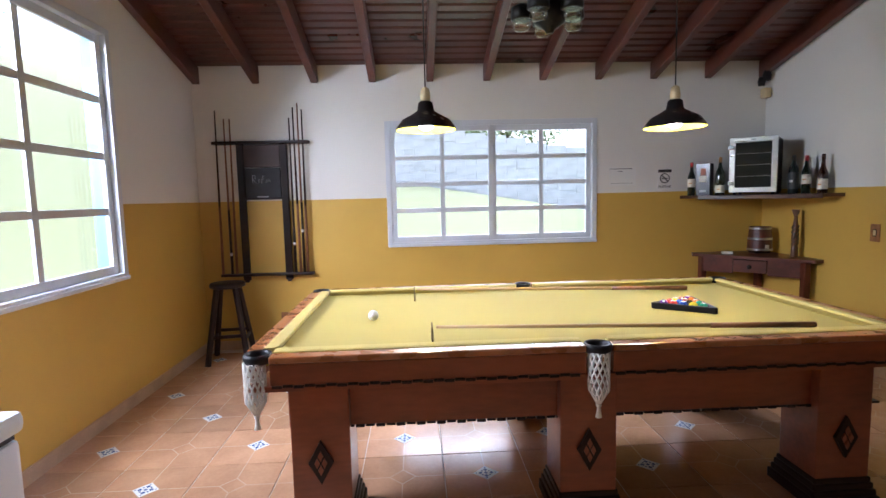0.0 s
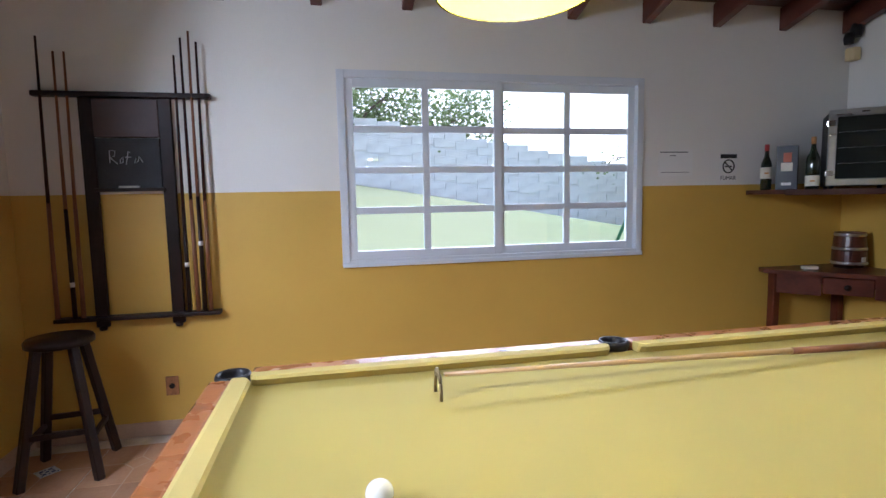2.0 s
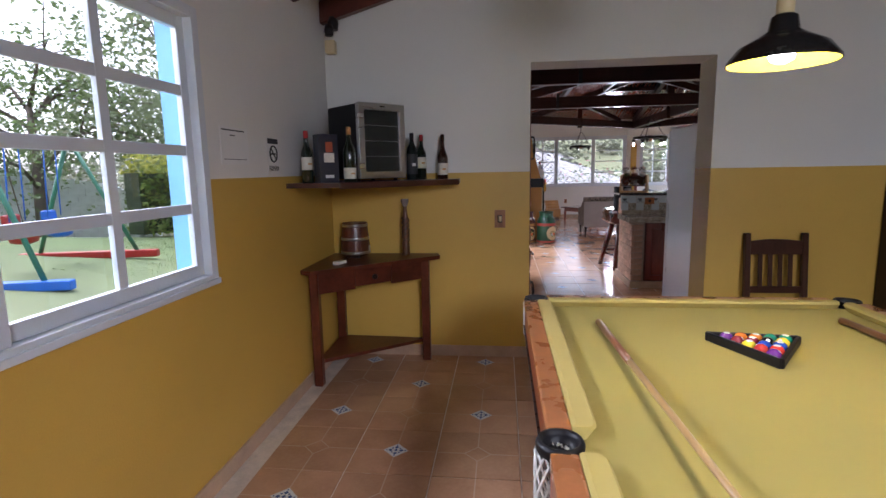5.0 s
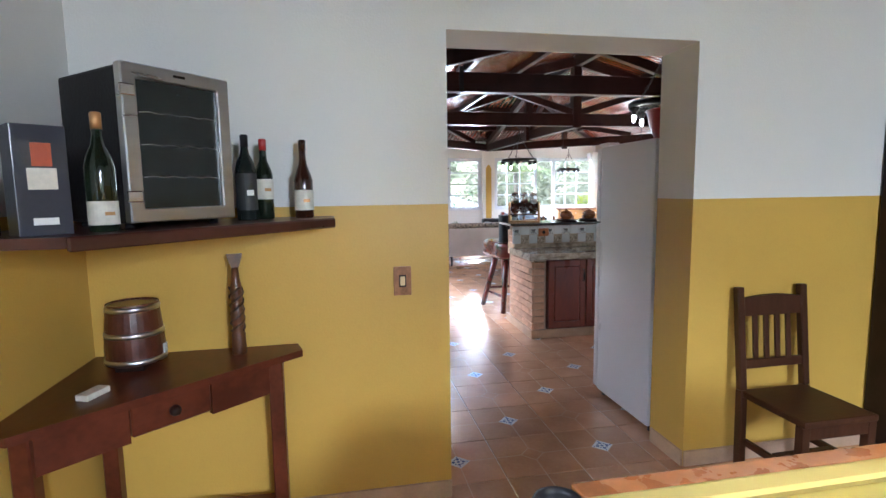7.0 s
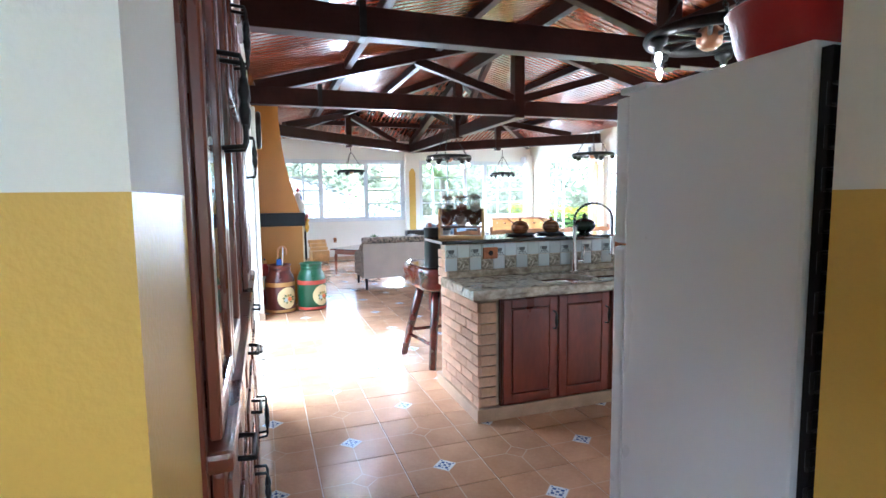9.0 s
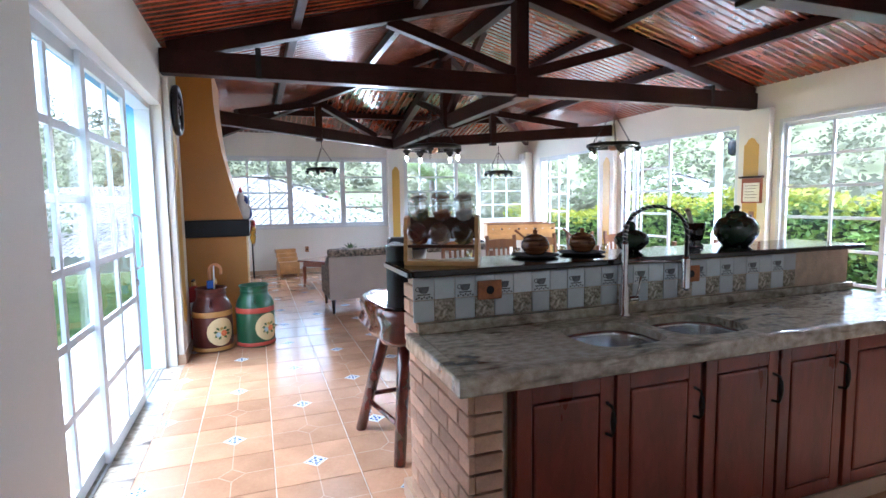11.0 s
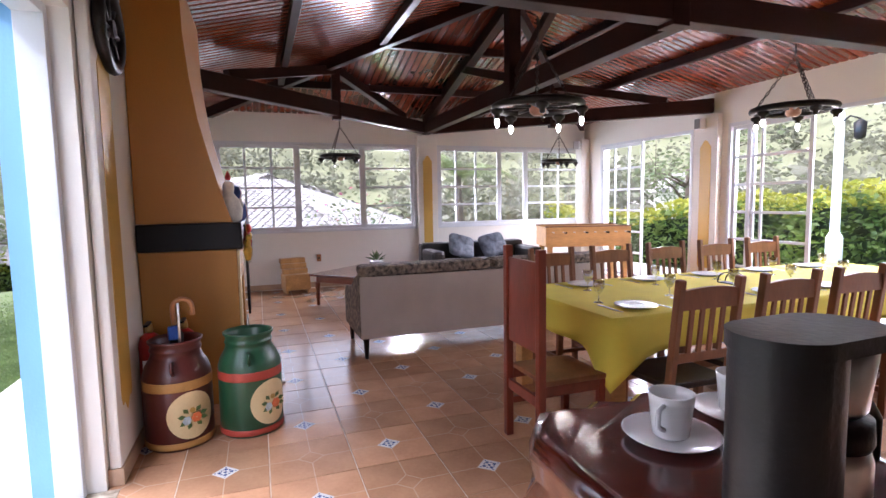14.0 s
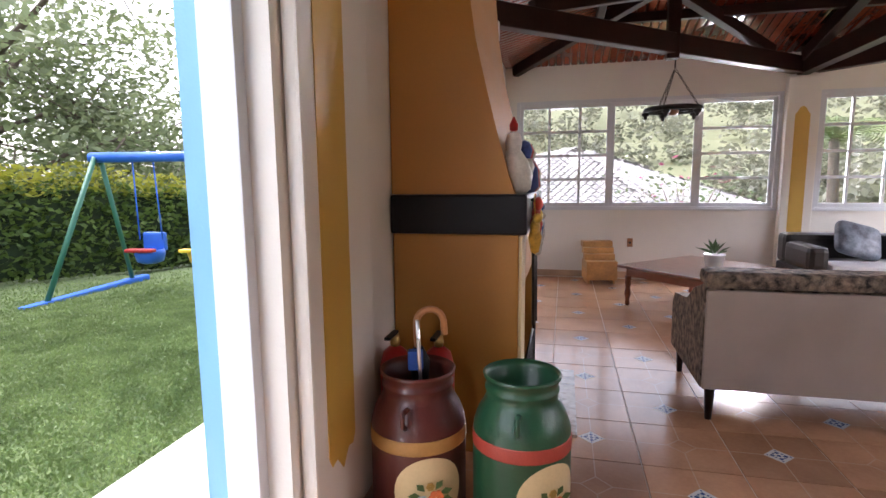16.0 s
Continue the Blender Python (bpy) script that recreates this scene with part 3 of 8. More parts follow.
for nm, x0, x1, z0, z1 in (("trim", 9.802, 9.809, 0.0, 2.35), ("trim", 6.951, 6.958, 0.0, 2.35), ("trim", 6.96, 9.80, 2.352, 2.359)):
    solid(nm, box(B(), x0, x1, 3.866, 3.969, z0, z1), BLUE, "sky-blue painted outer door reveal", "door reveal", kind="structure")
bm = B()
for y in (3.765, 3.80, 3.835):
    box(bm, 7.0, 9.76, y, y + 0.012, 0.0, 0.012)
solid("door_track", bm, STEEL, "aluminium sliding door track in the threshold", "door track", kind="structure")
solid("threshold", box(B(), 6.95, 9.81, 3.60, 3.97, -0.05, 0.0035, 0.002), GRANITE, "mottled grey granite threshold", "threshold", kind="structure")


# posts of the living room with ochre panels
def post(name, x0, x1, y0, y1, panel, label):
    th = thing(name, Matrix(), label, "pillar", "living room pillars", "structure")
    part("shaft", box(B(), x0, x1, y0, y1, 0.0, 2.62, 0.012), WHITE, th)
    part("foot_tile", box(B(), x0 - 0.012, x1 + 0.012, y0 - 0.012, y1 + 0.012, 0.0, 0.09, 0.003), SKIRT, th)
    face, c, w = panel
    z0, z1 = 0.36, 2.22
    out = [(-w, z0 + 0.06), (-w * 0.8, z0 + 0.02), (-w * 0.45, z0 + 0.03), (0, z0 - 0.03), (w * 0.45, z0 + 0.03), (w * 0.8, z0 + 0.02), (w, z0 + 0.06), (w, z1 - 0.06), (w * 0.7, z1 - 0.03), (w * 0.4, z1 + 0.02), (0, z1 + 0.04), (-w * 0.4, z1 + 0.02), (-w * 0.7, z1 - 0.03), (-w, z1 - 0.06)]
    pts = [(c + a, z) for a, z in out]
    bm = B()
    if face == "s":
        prism(bm, pts, y0 - 0.004, y0 - 0.001, axis="y")
    elif face == "n":
        prism(bm, pts, y1 + 0.001, y1 + 0.004, axis="y")
    elif face == "w":
        prism(bm, pts, x0 - 0.004, x0 - 0.001, axis="x")
    part("painted_panel", bm, YELLOW, th, "ochre panel with shaped ends")


post("pillar", 9.86, 10.42, KN, 3.655, ("s", 10.065, 0.112), "white pillar with an ochre painted panel beside the glazed door")
post("pillar", KE - 0.10, KE - 0.001, -0.24, 0.13, ("w", -0.05, 0.085), "white pillar with an ochre painted panel between the windows")
post("pillar", 12.60, 13.02, KS + 0.001, KS + 0.10, ("n", 12.80, 0.10), "white pillar with an ochre painted panel between glazed doors")
post("pillar", 9.52, 9.96, KS + 0.001, KS + 0.10, ("n", 9.76, 0.11), "white pillar with an ochre painted panel and a notice")
solid("pillar_corner", box(B(), KE - 0.20, KE - 0.001, KS + 0.001, KS + 0.2, 0, 2.62, 0.01), WHITE, "white corner pillar", "pillar", kind="structure")


# roof timbers
def truss(x, label, y0=KS - 0.02, y1=KN + 0.05):
    th = thing("roof_truss", Matrix(), label, "roof truss", "living room trusses", "structure")
    zb = 2.64
    part("tie_beam", box(B(), x - 0.07, x + 0.07, y0, y1, zb, zb + 0.21, 0.008), DARKWOOD, th)
    zt = lambda y: hall_top(y) - 0.10
    for s in (1, -1):
        ye = RIDGE + s * 3.5
        part("top_chord", bar(B(), (x, ye, zt(ye)), (x, RIDGE + s * 0.05, zt(RIDGE + s * 0.05)), 0.12, 0.16, bevel=0.006), DARKWOOD, th)
        part("strut", bar(B(), (x, RIDGE + s * 0.08, zb + 0.24), (x, RIDGE + s * 1.5, zt(RIDGE + s * 1.5) - 0.06), 0.09, 0.11, bevel=0.005), DARKWOOD, th)
        part("iron_strap", box(B(), x - 0.075, x + 0.075, RIDGE + s * 2.75 - 0.025, RIDGE + s * 2.75 + 0.025, zb - 0.006, zb + 0.27), BLACKIRON, th)
    part("king_post", box(B(), x - 0.075, x + 0.075, RIDGE - 0.075, RIDGE + 0.075, zb - 0.03, hall_top(RIDGE) - 0.08, 0.006), DARKWOOD, th)


truss(9.85, "dark stained timber roof truss with king post and struts")
truss(6.95, "dark stained timber roof truss over the kitchen")
truss(4.45, "dark stained timber roof truss near the kitchen wall")
th = thing("roof_truss", Matrix(), "dark stained timber half truss running to the end wall", "roof truss", "living room trusses", "structure")
part("tie_beam", box(B(), 9.93, KE - 0.002, RIDGE - 0.13 - 0.065, RIDGE - 0.13 + 0.065, 2.645, 2.845, 0.008), DARKWOOD, th)
part("king_post", box(B(), HIP - 0.07, HIP + 0.07, RIDGE - 0.15, RIDGE + 0.0, 2.61, 3.76, 0.006), DARKWOOD, th)
part("top_chord", bar(B(), (15.8, RIDGE - 0.1, hall_top(RIDGE + 3.45) - 0.1), (HIP + 0.05, RIDGE - 0.1, hall_top(RIDGE) - 0.12), 0.12, 0.15, bevel=0.006), DARKWOOD, th)
part("strut", bar(B(), (HIP + 0.1, RIDGE - 0.1, 2.88), (HIP + 1.5, RIDGE - 0.1, hall_top(RIDGE + 1.5) - 0.15), 0.09, 0.1, bevel=0.005), DARKWOOD, th)
part("strut", bar(B(), (HIP - 0.1, RIDGE - 0.1, 2.88), (HIP - 1.4, RIDGE - 0.1, 3.72), 0.09, 0.1, bevel=0.005), DARKWOOD, th)
for s, yend in ((1, KN + 0.03), (-1, KS + 0.02)):
    th = thing("roof_truss", Matrix(), "dark stained diagonal timber brace with a short post under the hip", "roof truss", "living room trusses", "structure")
    a, b = Vector((KE - 0.12, -0.05 + s * 0.1, 2.75)), Vector((12.75, yend, 2.75))
    part("tie_beam", bar(B(), a, b, 0.13, 0.2, bevel=0.008), DARKWOOD, th)
    mid = a.lerp(b, 0.48)
    hz = hall_top(RIDGE + s * (abs(mid.y - RIDGE)))
    part("king_post", box(B(), mid.x - 0.06, mid.x + 0.06, mid.y - 0.06, mid.y + 0.06, 2.60, hz - 0.02, 0.005), DARKWOOD, th)
    for f in (0.12, 0.86):
        e = a.lerp(b, f)
        part("top_chord", bar(B(), (e.x, e.y, 2.86), (mid.x, mid.y, hz - 0.12), 0.1, 0.12, bevel=0.005), DARKWOOD, th)
    part("hip_rafter", bar(B(), (KE - 0.05, RIDGE + s * 3.45, hall_top(RIDGE + 3.45) - 0.08), (HIP, RIDGE + s * 0.05, hall_top(RIDGE) - 0.08), 0.1, 0.14, bevel=0.006), DARKWOOD, th)
solid("ridge_beam", box(B(), PE2 + 0.01, HIP - 0.08, RIDGE - 0.05, RIDGE + 0.05, hall_top(RIDGE) - 0.2, hall_top(RIDGE) - 0.02, 0.006), DARKWOOD, "dark stained timber ridge beam", "beam", kind="structure")
for s in (1, -1):
    for d in (1.2, 2.4):
        y = RIDGE + s * d
        solid("purlin", bar(B(), (PE2 + 0.01, y, hall_top(y) - 0.06), (HIP + d - 0.1, y, hall_top(y) - 0.06), 0.08, 0.1, bevel=0.005), DARKWOOD, "dark stained timber purlin under the boards", "purlin", "purlins", "structure")
for d in (1.2, 2.4):
    solid("purlin", bar(B(), (HIP + d, RIDGE - d + 0.1, hall_top(RIDGE + d) - 0.06), (HIP + d, RIDGE + d - 0.1, hall_top(RIDGE + d) - 0.06), 0.08, 0.1, bevel=0.005), DARKWOOD, "dark stained timber purlin under the boards", "purlin", "purlins", "structure")

# the floor bed under the tiles
bm = B()
box(bm, PW - 0.1, PE2, PS - 0.1, PN + 0.1, -0.15, -0.004)
solid("floor_games_room", bm, GROUT, "pale grout bed under terracotta tiles", "floor", kind="structure")
FLOOR = solid("floor", box(B(), PE2 + 0.001, KE + 0.1, KS - 0.1, 3.655, -0.15, -0.004), GROUT, "terracotta tile floor with pale joints and small blue decors", "floor", kind="structure")
bm = box(B(), PE2, 6.32, 3.655, 4.3, -0.15, -0.004)
solid("floor_niche", bm, GROUT, "floor under the china cabinet", "floor", kind="structure")

# ---- games room: the pool table ----
TX0, TX1, TY0, TY1, TZ = -0.755, 2.295, 2.115, 3.76, 0.85


def pool_table():
    th = thing("pool_table", pose((TX0 + TX1) / 2, (TY0 + TY1) / 2, 0), "mahogany pool table with yellow cloth, six net pockets and square legs", "pool table")
    hx, hy = (TX1 - TX0) / 2, (TY1 - TY0) / 2
    pk = [(-hx + 0.065, -hy + 0.065), (0, -hy + 0.032), (hx - 0.065, -hy + 0.065), (-hx + 0.065, hy - 0.065), (0, hy - 0.032), (hx - 0.065, hy - 0.065)]
    part("cloth", box(B(), -hx + 0.08, hx - 0.08, -hy + 0.08, hy - 0.08, 0.79, 0.818), CLOTH, th, "pale yellow baize playing surface")
    # six rails with a veneered outer face, cushions inside with their ends rounded to the pockets
    rw, cw, ec, mc, rz = 0.070, 0.068, 0.125, 0.058, 0.728

    def cushion(u0, u1, e, s, axis):
        pr = [(e - s * rw, 0.818), (e - s * rw, TZ + 0.002), (e - s * (rw + 0.012), TZ + 0.006), (e - s * (rw + cw - 0.008), TZ + 0.006), (e - s * (rw + cw), TZ - 0.004), (e - s * (rw + cw - 0.022), 0.818)]
        bm = B()
        rings = []
        for u, pull in ((u0, 0.62), (u0 + 0.006, 0.82), (u0 + 0.022, 0.96), (u0 + 0.05, 1.0), (u1 - 0.05, 1.0), (u1 - 0.022, 0.96), (u1 - 0.006, 0.82), (u1, 0.62)):
            base = e - s * rw
            ring = [(base + (p - base) * pull, z) for p, z in pr]
            rings.append([bm.verts.new((u, p, z) if axis == "x" else (p, u, z)) for p, z in ring])
        for a, b in zip(rings, rings[1:]):
            for k in range(6):
                m = (k + 1) % 6
                bm.faces.new((a[k], a[m], b[m], b[k]))
        bm.faces.new(rings[0][::-1])
        bm.faces.new(rings[-1])
        part("cushion", bm, CUSHION, th, "golden cloth cushion")

    for s in (-1, 1):
        for x0, x1 in ((-hx + ec, -mc), (mc, hx - ec)):
            y0, y1 = sorted((s * hy, s * (hy - rw)))
            part("rail", box(B(), x0, x1, y0, y1, TZ - 0.03, TZ, 0.008), RAILWOOD, th)
            part("rail_face", box(B(), x0 + 0.002, x1 - 0.002, y0 + 0.003, y1 - 0.003, rz, TZ - 0.031, 0.003), TABLEWOOD, th)
            cushion(x0 + 0.004, x1 - 0.004, s * hy, s, "x")
            bm, n = B(), int((x1 - x0) / 0.045)
            for k in range(n):
                xx = x0 + 0.01 + k * 0.045
                ya, yb = sorted((s * (hy - 0.004), s * (hy + 0.005)))
                box(bm, xx, xx + 0.043, ya, yb, rz - 0.012 + 0.004 * (k % 2), rz + 0.004 * (k % 2), 0.003)
            part("carved_edging", bm, BLACKWOOD, th)
        x0, x1 = sorted((s * hx, s * (hx - rw)))
        part("rail", box(B(), x0, x1, -hy + ec, hy - ec, TZ - 0.03, TZ, 0.008), RAILWOOD, th)
        part("rail_face", box(B(), x0 + 0.003, x1 - 0.003, -hy + ec + 0.002, hy - ec - 0.002, rz, TZ - 0.031, 0.003), TABLEWOOD, th)
        cushion(-hy + ec + 0.004, hy - ec - 0.004, s * hx, s, "y")
        part("deck", box(B(), -hx + 0.03, hx - 0.03, min(s * (hy - 0.03), s * (hy - 0.16)), max(s * (hy - 0.03), s * (hy - 0.16)), 0.69, rz - 0.014, 0.003), TABLEWOOD, th)
    # apron
    for s in (-1, 1):
        part("apron", box(B(), -hx + 0.16, hx - 0.16, s * (hy - 0.165) - 0.015, s * (hy - 0.165) + 0.015, 0.48, 0.689, 0.003), TABLEWOOD, th)
        part("apron", box(B(), s * (hx - 0.17) - 0.015, s * (hx - 0.17) + 0.015, -hy + 0.196, hy - 0.196, 0.48, 0.689, 0.003), TABLEWOOD, th)
    for s in (-1, 1):
        bm = B()
        for k in range(60):
            xx = -hx + 0.18 + k * 0.046
            box(bm, xx, xx + 0.04, s * (hy - 0.165) - 0.02, s * (hy - 0.165) + 0.02, 0.467 + 0.004 * (k % 2), 0.481, 0.003)
        part("carved_edging", bm, BLACKWOOD, th)
    # legs with lozenges and stepped plinths
    for lx in (-1.22, -0.015, 1.20):
        for s in (-1, 1):
            y0, y1 = sorted((s * (hy - 0.10), s * (hy - 0.345)))
            leg = part("leg", box(B(), lx - 0.13, lx + 0.13, y0, y1, 0.0, 0.69, 0.006), TABLEWOOD, th)
            bm = B()
            for k, (g, z0, z1) in enumerate(((0.035, 0.0, 0.05), (0.025, 0.05, 0.08), (0.016, 0.08, 0.11), (0.008, 0.11, 0.135))):
                box(bm, lx - 0.13 - g, lx + 0.13 + g, y0 - g, y1 + g, z0, z1, 0.006)
            part("plinth", bm, BLACKWOOD, leg, "stepped dark plinth")
            yo = s * (hy - 0.10)
            a, b = sorted((yo + s * 0.001, yo + s * 0.018))
            bm = prism(B(), [(lx + 0.055, 0.34), (lx, 0.44), (lx - 0.055, 0.34), (lx, 0.24)], a, b, axis="y")
            part("lozenge", bm, BLACKWOOD, leg, "dark carved lozenge")
            bm = B()
            c0, c1 = sorted((yo + s * 0.017, yo + s * 0.024))
            for dx, dz in ((0.016, 0), (-0.016, 0), (0, 0.032), (0, -0.032)):
                prism(bm, [(lx + dx + 0.012, 0.34 + dz), (lx + dx, 0.364 + dz), (lx + dx - 0.012, 0.34 + dz), (lx + dx, 0.316 + dz)], c0, c1, axis="y")
            part("inlay", bm, TABLEWOOD, leg)
    # pockets: leather cup, white net, tassel
    for i, (px, py) in enumerate(pk):
        sy = -1 if py < 0 else 1
        bm = B()
        lathe(bm, [(0.044, 0.808), (0.053, 0.812), (0.060, 0.826), (0.062, 0.842), (0.057, 0.853), (0.049, 0.852), (0.046, 0.838), (0.042, 0.812)], 20, (px, py, 0))
        p = part("pocket", bm, BLACK, th, "black moulded leather pocket")
        nb = B()
        ox, oy = px + (0.0 if abs(px) < 0.1 else math.copysign(0.012, px)), py + sy * 0.018
        rad = lambda z: 0.040 * min(1.1, max(0.22, (z - 0.575) / 0.07)) if z < 0.66 else 0.044
        for k in range(12):
            for tw in (1, -1):
                tube(nb, [(ox + rad(z) * math.cos(2 * math.pi * k / 12 + tw * (0.77 - z) * 9), oy + rad(z) * math.sin(2 * math.pi * k / 12 + tw * (0.77 - z) * 9), z) for z in (0.82, 0.79, 0.76, 0.73, 0.70, 0.675, 0.65, 0.62, 0.59)], 0.0042, 4)
        lathe(nb, [(0.010, 0.595), (0.014, 0.58), (0.008, 0.57), (0.010, 0.55), (0.015, 0.525), (0.004, 0.52)], 8, (ox, oy, 0))
        part("net", nb, NETTING, p, "white knotted cotton net with tassel")
    return th


pool_table()

# balls
cols = [(0.75, 0.55, 0.03), (0.02, 0.06, 0.35), (0.55, 0.03, 0.02), (0.12, 0.02, 0.20), (0.65, 0.18, 0.02), (0.02, 0.22, 0.12), (0.25, 0.02, 0.03), (0.01, 0.01, 0.012)]
CLOTHZ = 0.818
tip = Vector((1.435, 2.905, CLOTHZ))
ang = radians(-6)
k = 0
for r in range(5):
    for c in range(r + 1):
        d = Vector((0.045 * r, 0.0522 * (c - r / 2), 0))
        x, y = tip.x + d.x * math.cos(ang) - d.y * math.sin(ang), tip.y + d.x * math.sin(ang) + d.y * math.cos(ang)
        n = (k * 7 + 3) % 15
        m = material("ball_lacquer_%d" % (n % 8), cols[n % 8], 0.12, var=0.02, bump=0, coat=0.5)
        bm = ball(B(), (0, 0, 0.026), 0.026, 3)
        if n >= 8:
            for f in bm.faces:
                if abs(f.calc_center_median().z - 0.026) > 0.0225:
                    f.material_index = 1
        else:
            for f in bm.faces:
                if (f.calc_center_median() - Vector((0, 0, 0.026))).normalized().dot(Vector((-0.3, -0.6, 0.74))) > 0.965:
                    f.material_index = 1
        WB = material("ball_white", (0.80, 0.78, 0.72), 0.12, var=0.02, bump=0, coat=0.5)
        solid("pool_ball", bm, [m, WB], "glossy coloured pool ball in the triangle rack", "pool ball", "racked pool balls", m=pose(x, y, CLOTHZ, 0, 0, 40 * k))
        k += 1
solid("cue_ball", ball(B(), (0, 0, 0.0295), 0.0295, 3), WB, "white cue ball on the yellow cloth", "pool ball", m=pose(-0.255, 2.85, CLOTHZ))
th = thing("ball_rack", pose(tip.x, tip.y, CLOTHZ, 0, 0, math.degrees(ang)), "black plastic triangle rack round the pool balls", "ball rack")
pts = [Vector((-0.068, 0, 0)), Vector((0.222, -0.168, 0)), Vector((0.222, 0.168, 0))]
for i in range(3):
    a, b = pts[i], pts[(i + 1) % 3]
    part("side", bar(B(), a + Vector((0, 0, 0.019)), b + Vector((0, 0, 0.019)), 0.016, 0.036, bevel=0.004), BLACK, th)


def cue_on_table(x0, y0, x1, y1, name, label, stand):
    """A cue whose tip lies in a bridge at its thin end."""
    L = math.hypot(x1 - x0, y1 - y0)
    th = thing(name, pose(x0, y0, CLOTHZ, 0, 0, math.degrees(math.atan2(y1 - y0, x1 - x0))), label, "mechanical bridge")
    z0 = stand
    part("shaft", tube(B(), [(0.02, 0, z0), (L * 0.5, 0, z0 * 0.5 + 0.009), (L, 0, 0.0145)], [0.007, 0.010, 0.014], 10), material("maple_cue", (0.42, 0.26, 0.11), 0.35, var=0.2, scale=8, coat=0.3, stretch=(0.2, 1, 1)), th)
    part("butt", tube(B(), [(L * 0.72, 0, z0 * 0.28 + 0.0105), (L + 0.006, 0, 0.0150)], [0.0128, 0.0150], 10), CHAIRWOOD, th)
    bm = B()
    arch = [(0, 0.045 * math.cos(a), 0.010 + 0.062 * math.sin(a)) for a in [math.pi * i / 10 for i in range(11)]]
    tube(bm, [(0, 0.043, 0.0)] + arch[1:-1] + [(0, -0.043, 0.0)], 0.006, 6)
    for k in range(-2, 3):
        tube(bm, [(0, 0.016 * k, 0.066 - abs(k) * 0.006), (0, 0.018 * k, 0.094 - abs(k) * 0.006)], [0.006, 0.003], 6)
    part("bridge_head", bm, material("aged_bronze", (0.22, 0.17, 0.09), 0.4, metal=0.8, var=0.2), th, "aged bronze bridge head")


cue_on_table(-0.025, 3.40, 1.85, 3.44, "mechanical_bridge", "wooden mechanical bridge with bronze head lying along the rail", 0.07)
cue_on_table(0.06, 2.38, 1.93, 2.38, "mechanical_bridge", "wooden mechanical bridge with bronze head lying near the pockets", 0.07)


# pendant lamps over the table
def pendant(x, y, z, top):
    th = thing("pendant_lamp", pose(x, y, z), "black enamel pendant lamp with yellow inside, lit", "pendant lamp", "pendant lamps over the pool table")
    out = [(0.170, 0.0), (0.168, 0.012), (0.135, 0.055), (0.080, 0.085), (0.048, 0.105), (0.040, 0.150), (0.028, 0.158)]
    inn = [(0.166, 0.001), (0.163, 0.012), (0.130, 0.051), (0.076, 0.080), (0.044, 0.10), (0.001, 0.105)]
    bm = B()
    seg = 32
    rings = []
    for r, h in out:
        rings.append([bm.verts.new((r * math.cos(2 * math.pi * i / seg), r * math.sin(2 * math.pi * i / seg), h)) for i in range(seg)])
    for a, b in zip(rings, rings[1:]):
        for i in range(seg):
            bm.faces.new((a[i], a[(i + 1) % seg], b[(i + 1) % seg], b[i])).smooth = True
    part("shade", bm, material("black_enamel", (0.02, 0.02, 0.02), 0.25, var=0.1, coat=0.4), th)
    bm, rings = B(), []
    for r, h in inn:
        rings.append([bm.verts.new((r * math.cos(2 * math.pi * i / seg), r * math.sin(2 * math.pi * i / seg), h)) for i in range(seg)])
    for a, b in zip(rings, rings[1:]):
        for i in range(seg):
            bm.faces.new((a[i], a[(i + 1) % seg], b[(i + 1) % seg], b[i])).smooth = True
    part("inner_shade", bm, material("yellow_enamel", (0.75, 0.60, 0.05), 0.35, var=0.05), th, "yellow enamelled inside of the shade")
    part("lamp_holder", lathe(B(), [(0.026, 0.15), (0.028, 0.19), (0.022, 0.225), (0.010, 0.235)], 14), CREAM, th)
    part("cord", tube(B(), [(0, 0, 0.23), (0, 0, top - z)], 0.004, 6), BLACK, th)
    part("bulb", lathe(B(), [(0.014, 0.095), (0.03, 0.07), (0.042, 0.04), (0.036, 0.012), (0.012, 0.0)], 14), BULB, th)
    d = bpy.data.lights.new("pendant_light", "SPOT")
    d.energy, d.color, d.shadow_soft_size, d.spot_size, d.spot_blend = 3, (1.0, 0.95, 0.84), 0.06, radians(150), 0.5
    lamp = new("pendant_light", d)
    lamp.matrix_world = pose(x, y, z - 0.012)


pendant(0.07, 2.94, 1.87, pool_top(2.94) - 0.16)
pendant(1.49, 2.93, 1.86, pool_top(2.93))

# black ceiling fixture
th = thing("ceiling_spotlight", pose(0.80, 3.05, 2.50), "black iron ceiling light with round spot heads and glass", "ceiling light")
part("stem", tube(B(), [(0, 0, 0.02), (0, 0, pool_top(3.05) - 2.50)], 0.012, 8), BLACKIRON, th)
part("hub", lathe(B(), [(0.02, -0.08), (0.03, -0.06), (0.09, -0.02), (0.11, 0.05), (0.07, 0.10), (0.02, 0.12)], 16), BLACKIRON, th)
for k in range(5):
    a = 2 * math.pi * k / 5 + 0.3
    c, s = math.cos(a), math.sin(a)
    hd = part("spot_head", lathe(B(), [(0.03, 0.07), (0.06, 0.05), (0.065, -0.01), (0.055, -0.02)], 14, (0.16 * c, 0.16 * s, 0.03)), BLACKIRON, th)
    part("glass_shade", lathe(B(), [(0.05, -0.021), (0.056, -0.05), (0.04, -0.075), (0.01, -0.08)], 14, (0.16 * c, 0.16 * s, 0.03)), JARGLASS, hd)
    part("arm", tube(B(), [(0.06 * c, 0.06 * s, 0.06), (0.16 * c, 0.16 * s, 0.085)], 0.012, 6), BLACKIRON, th)

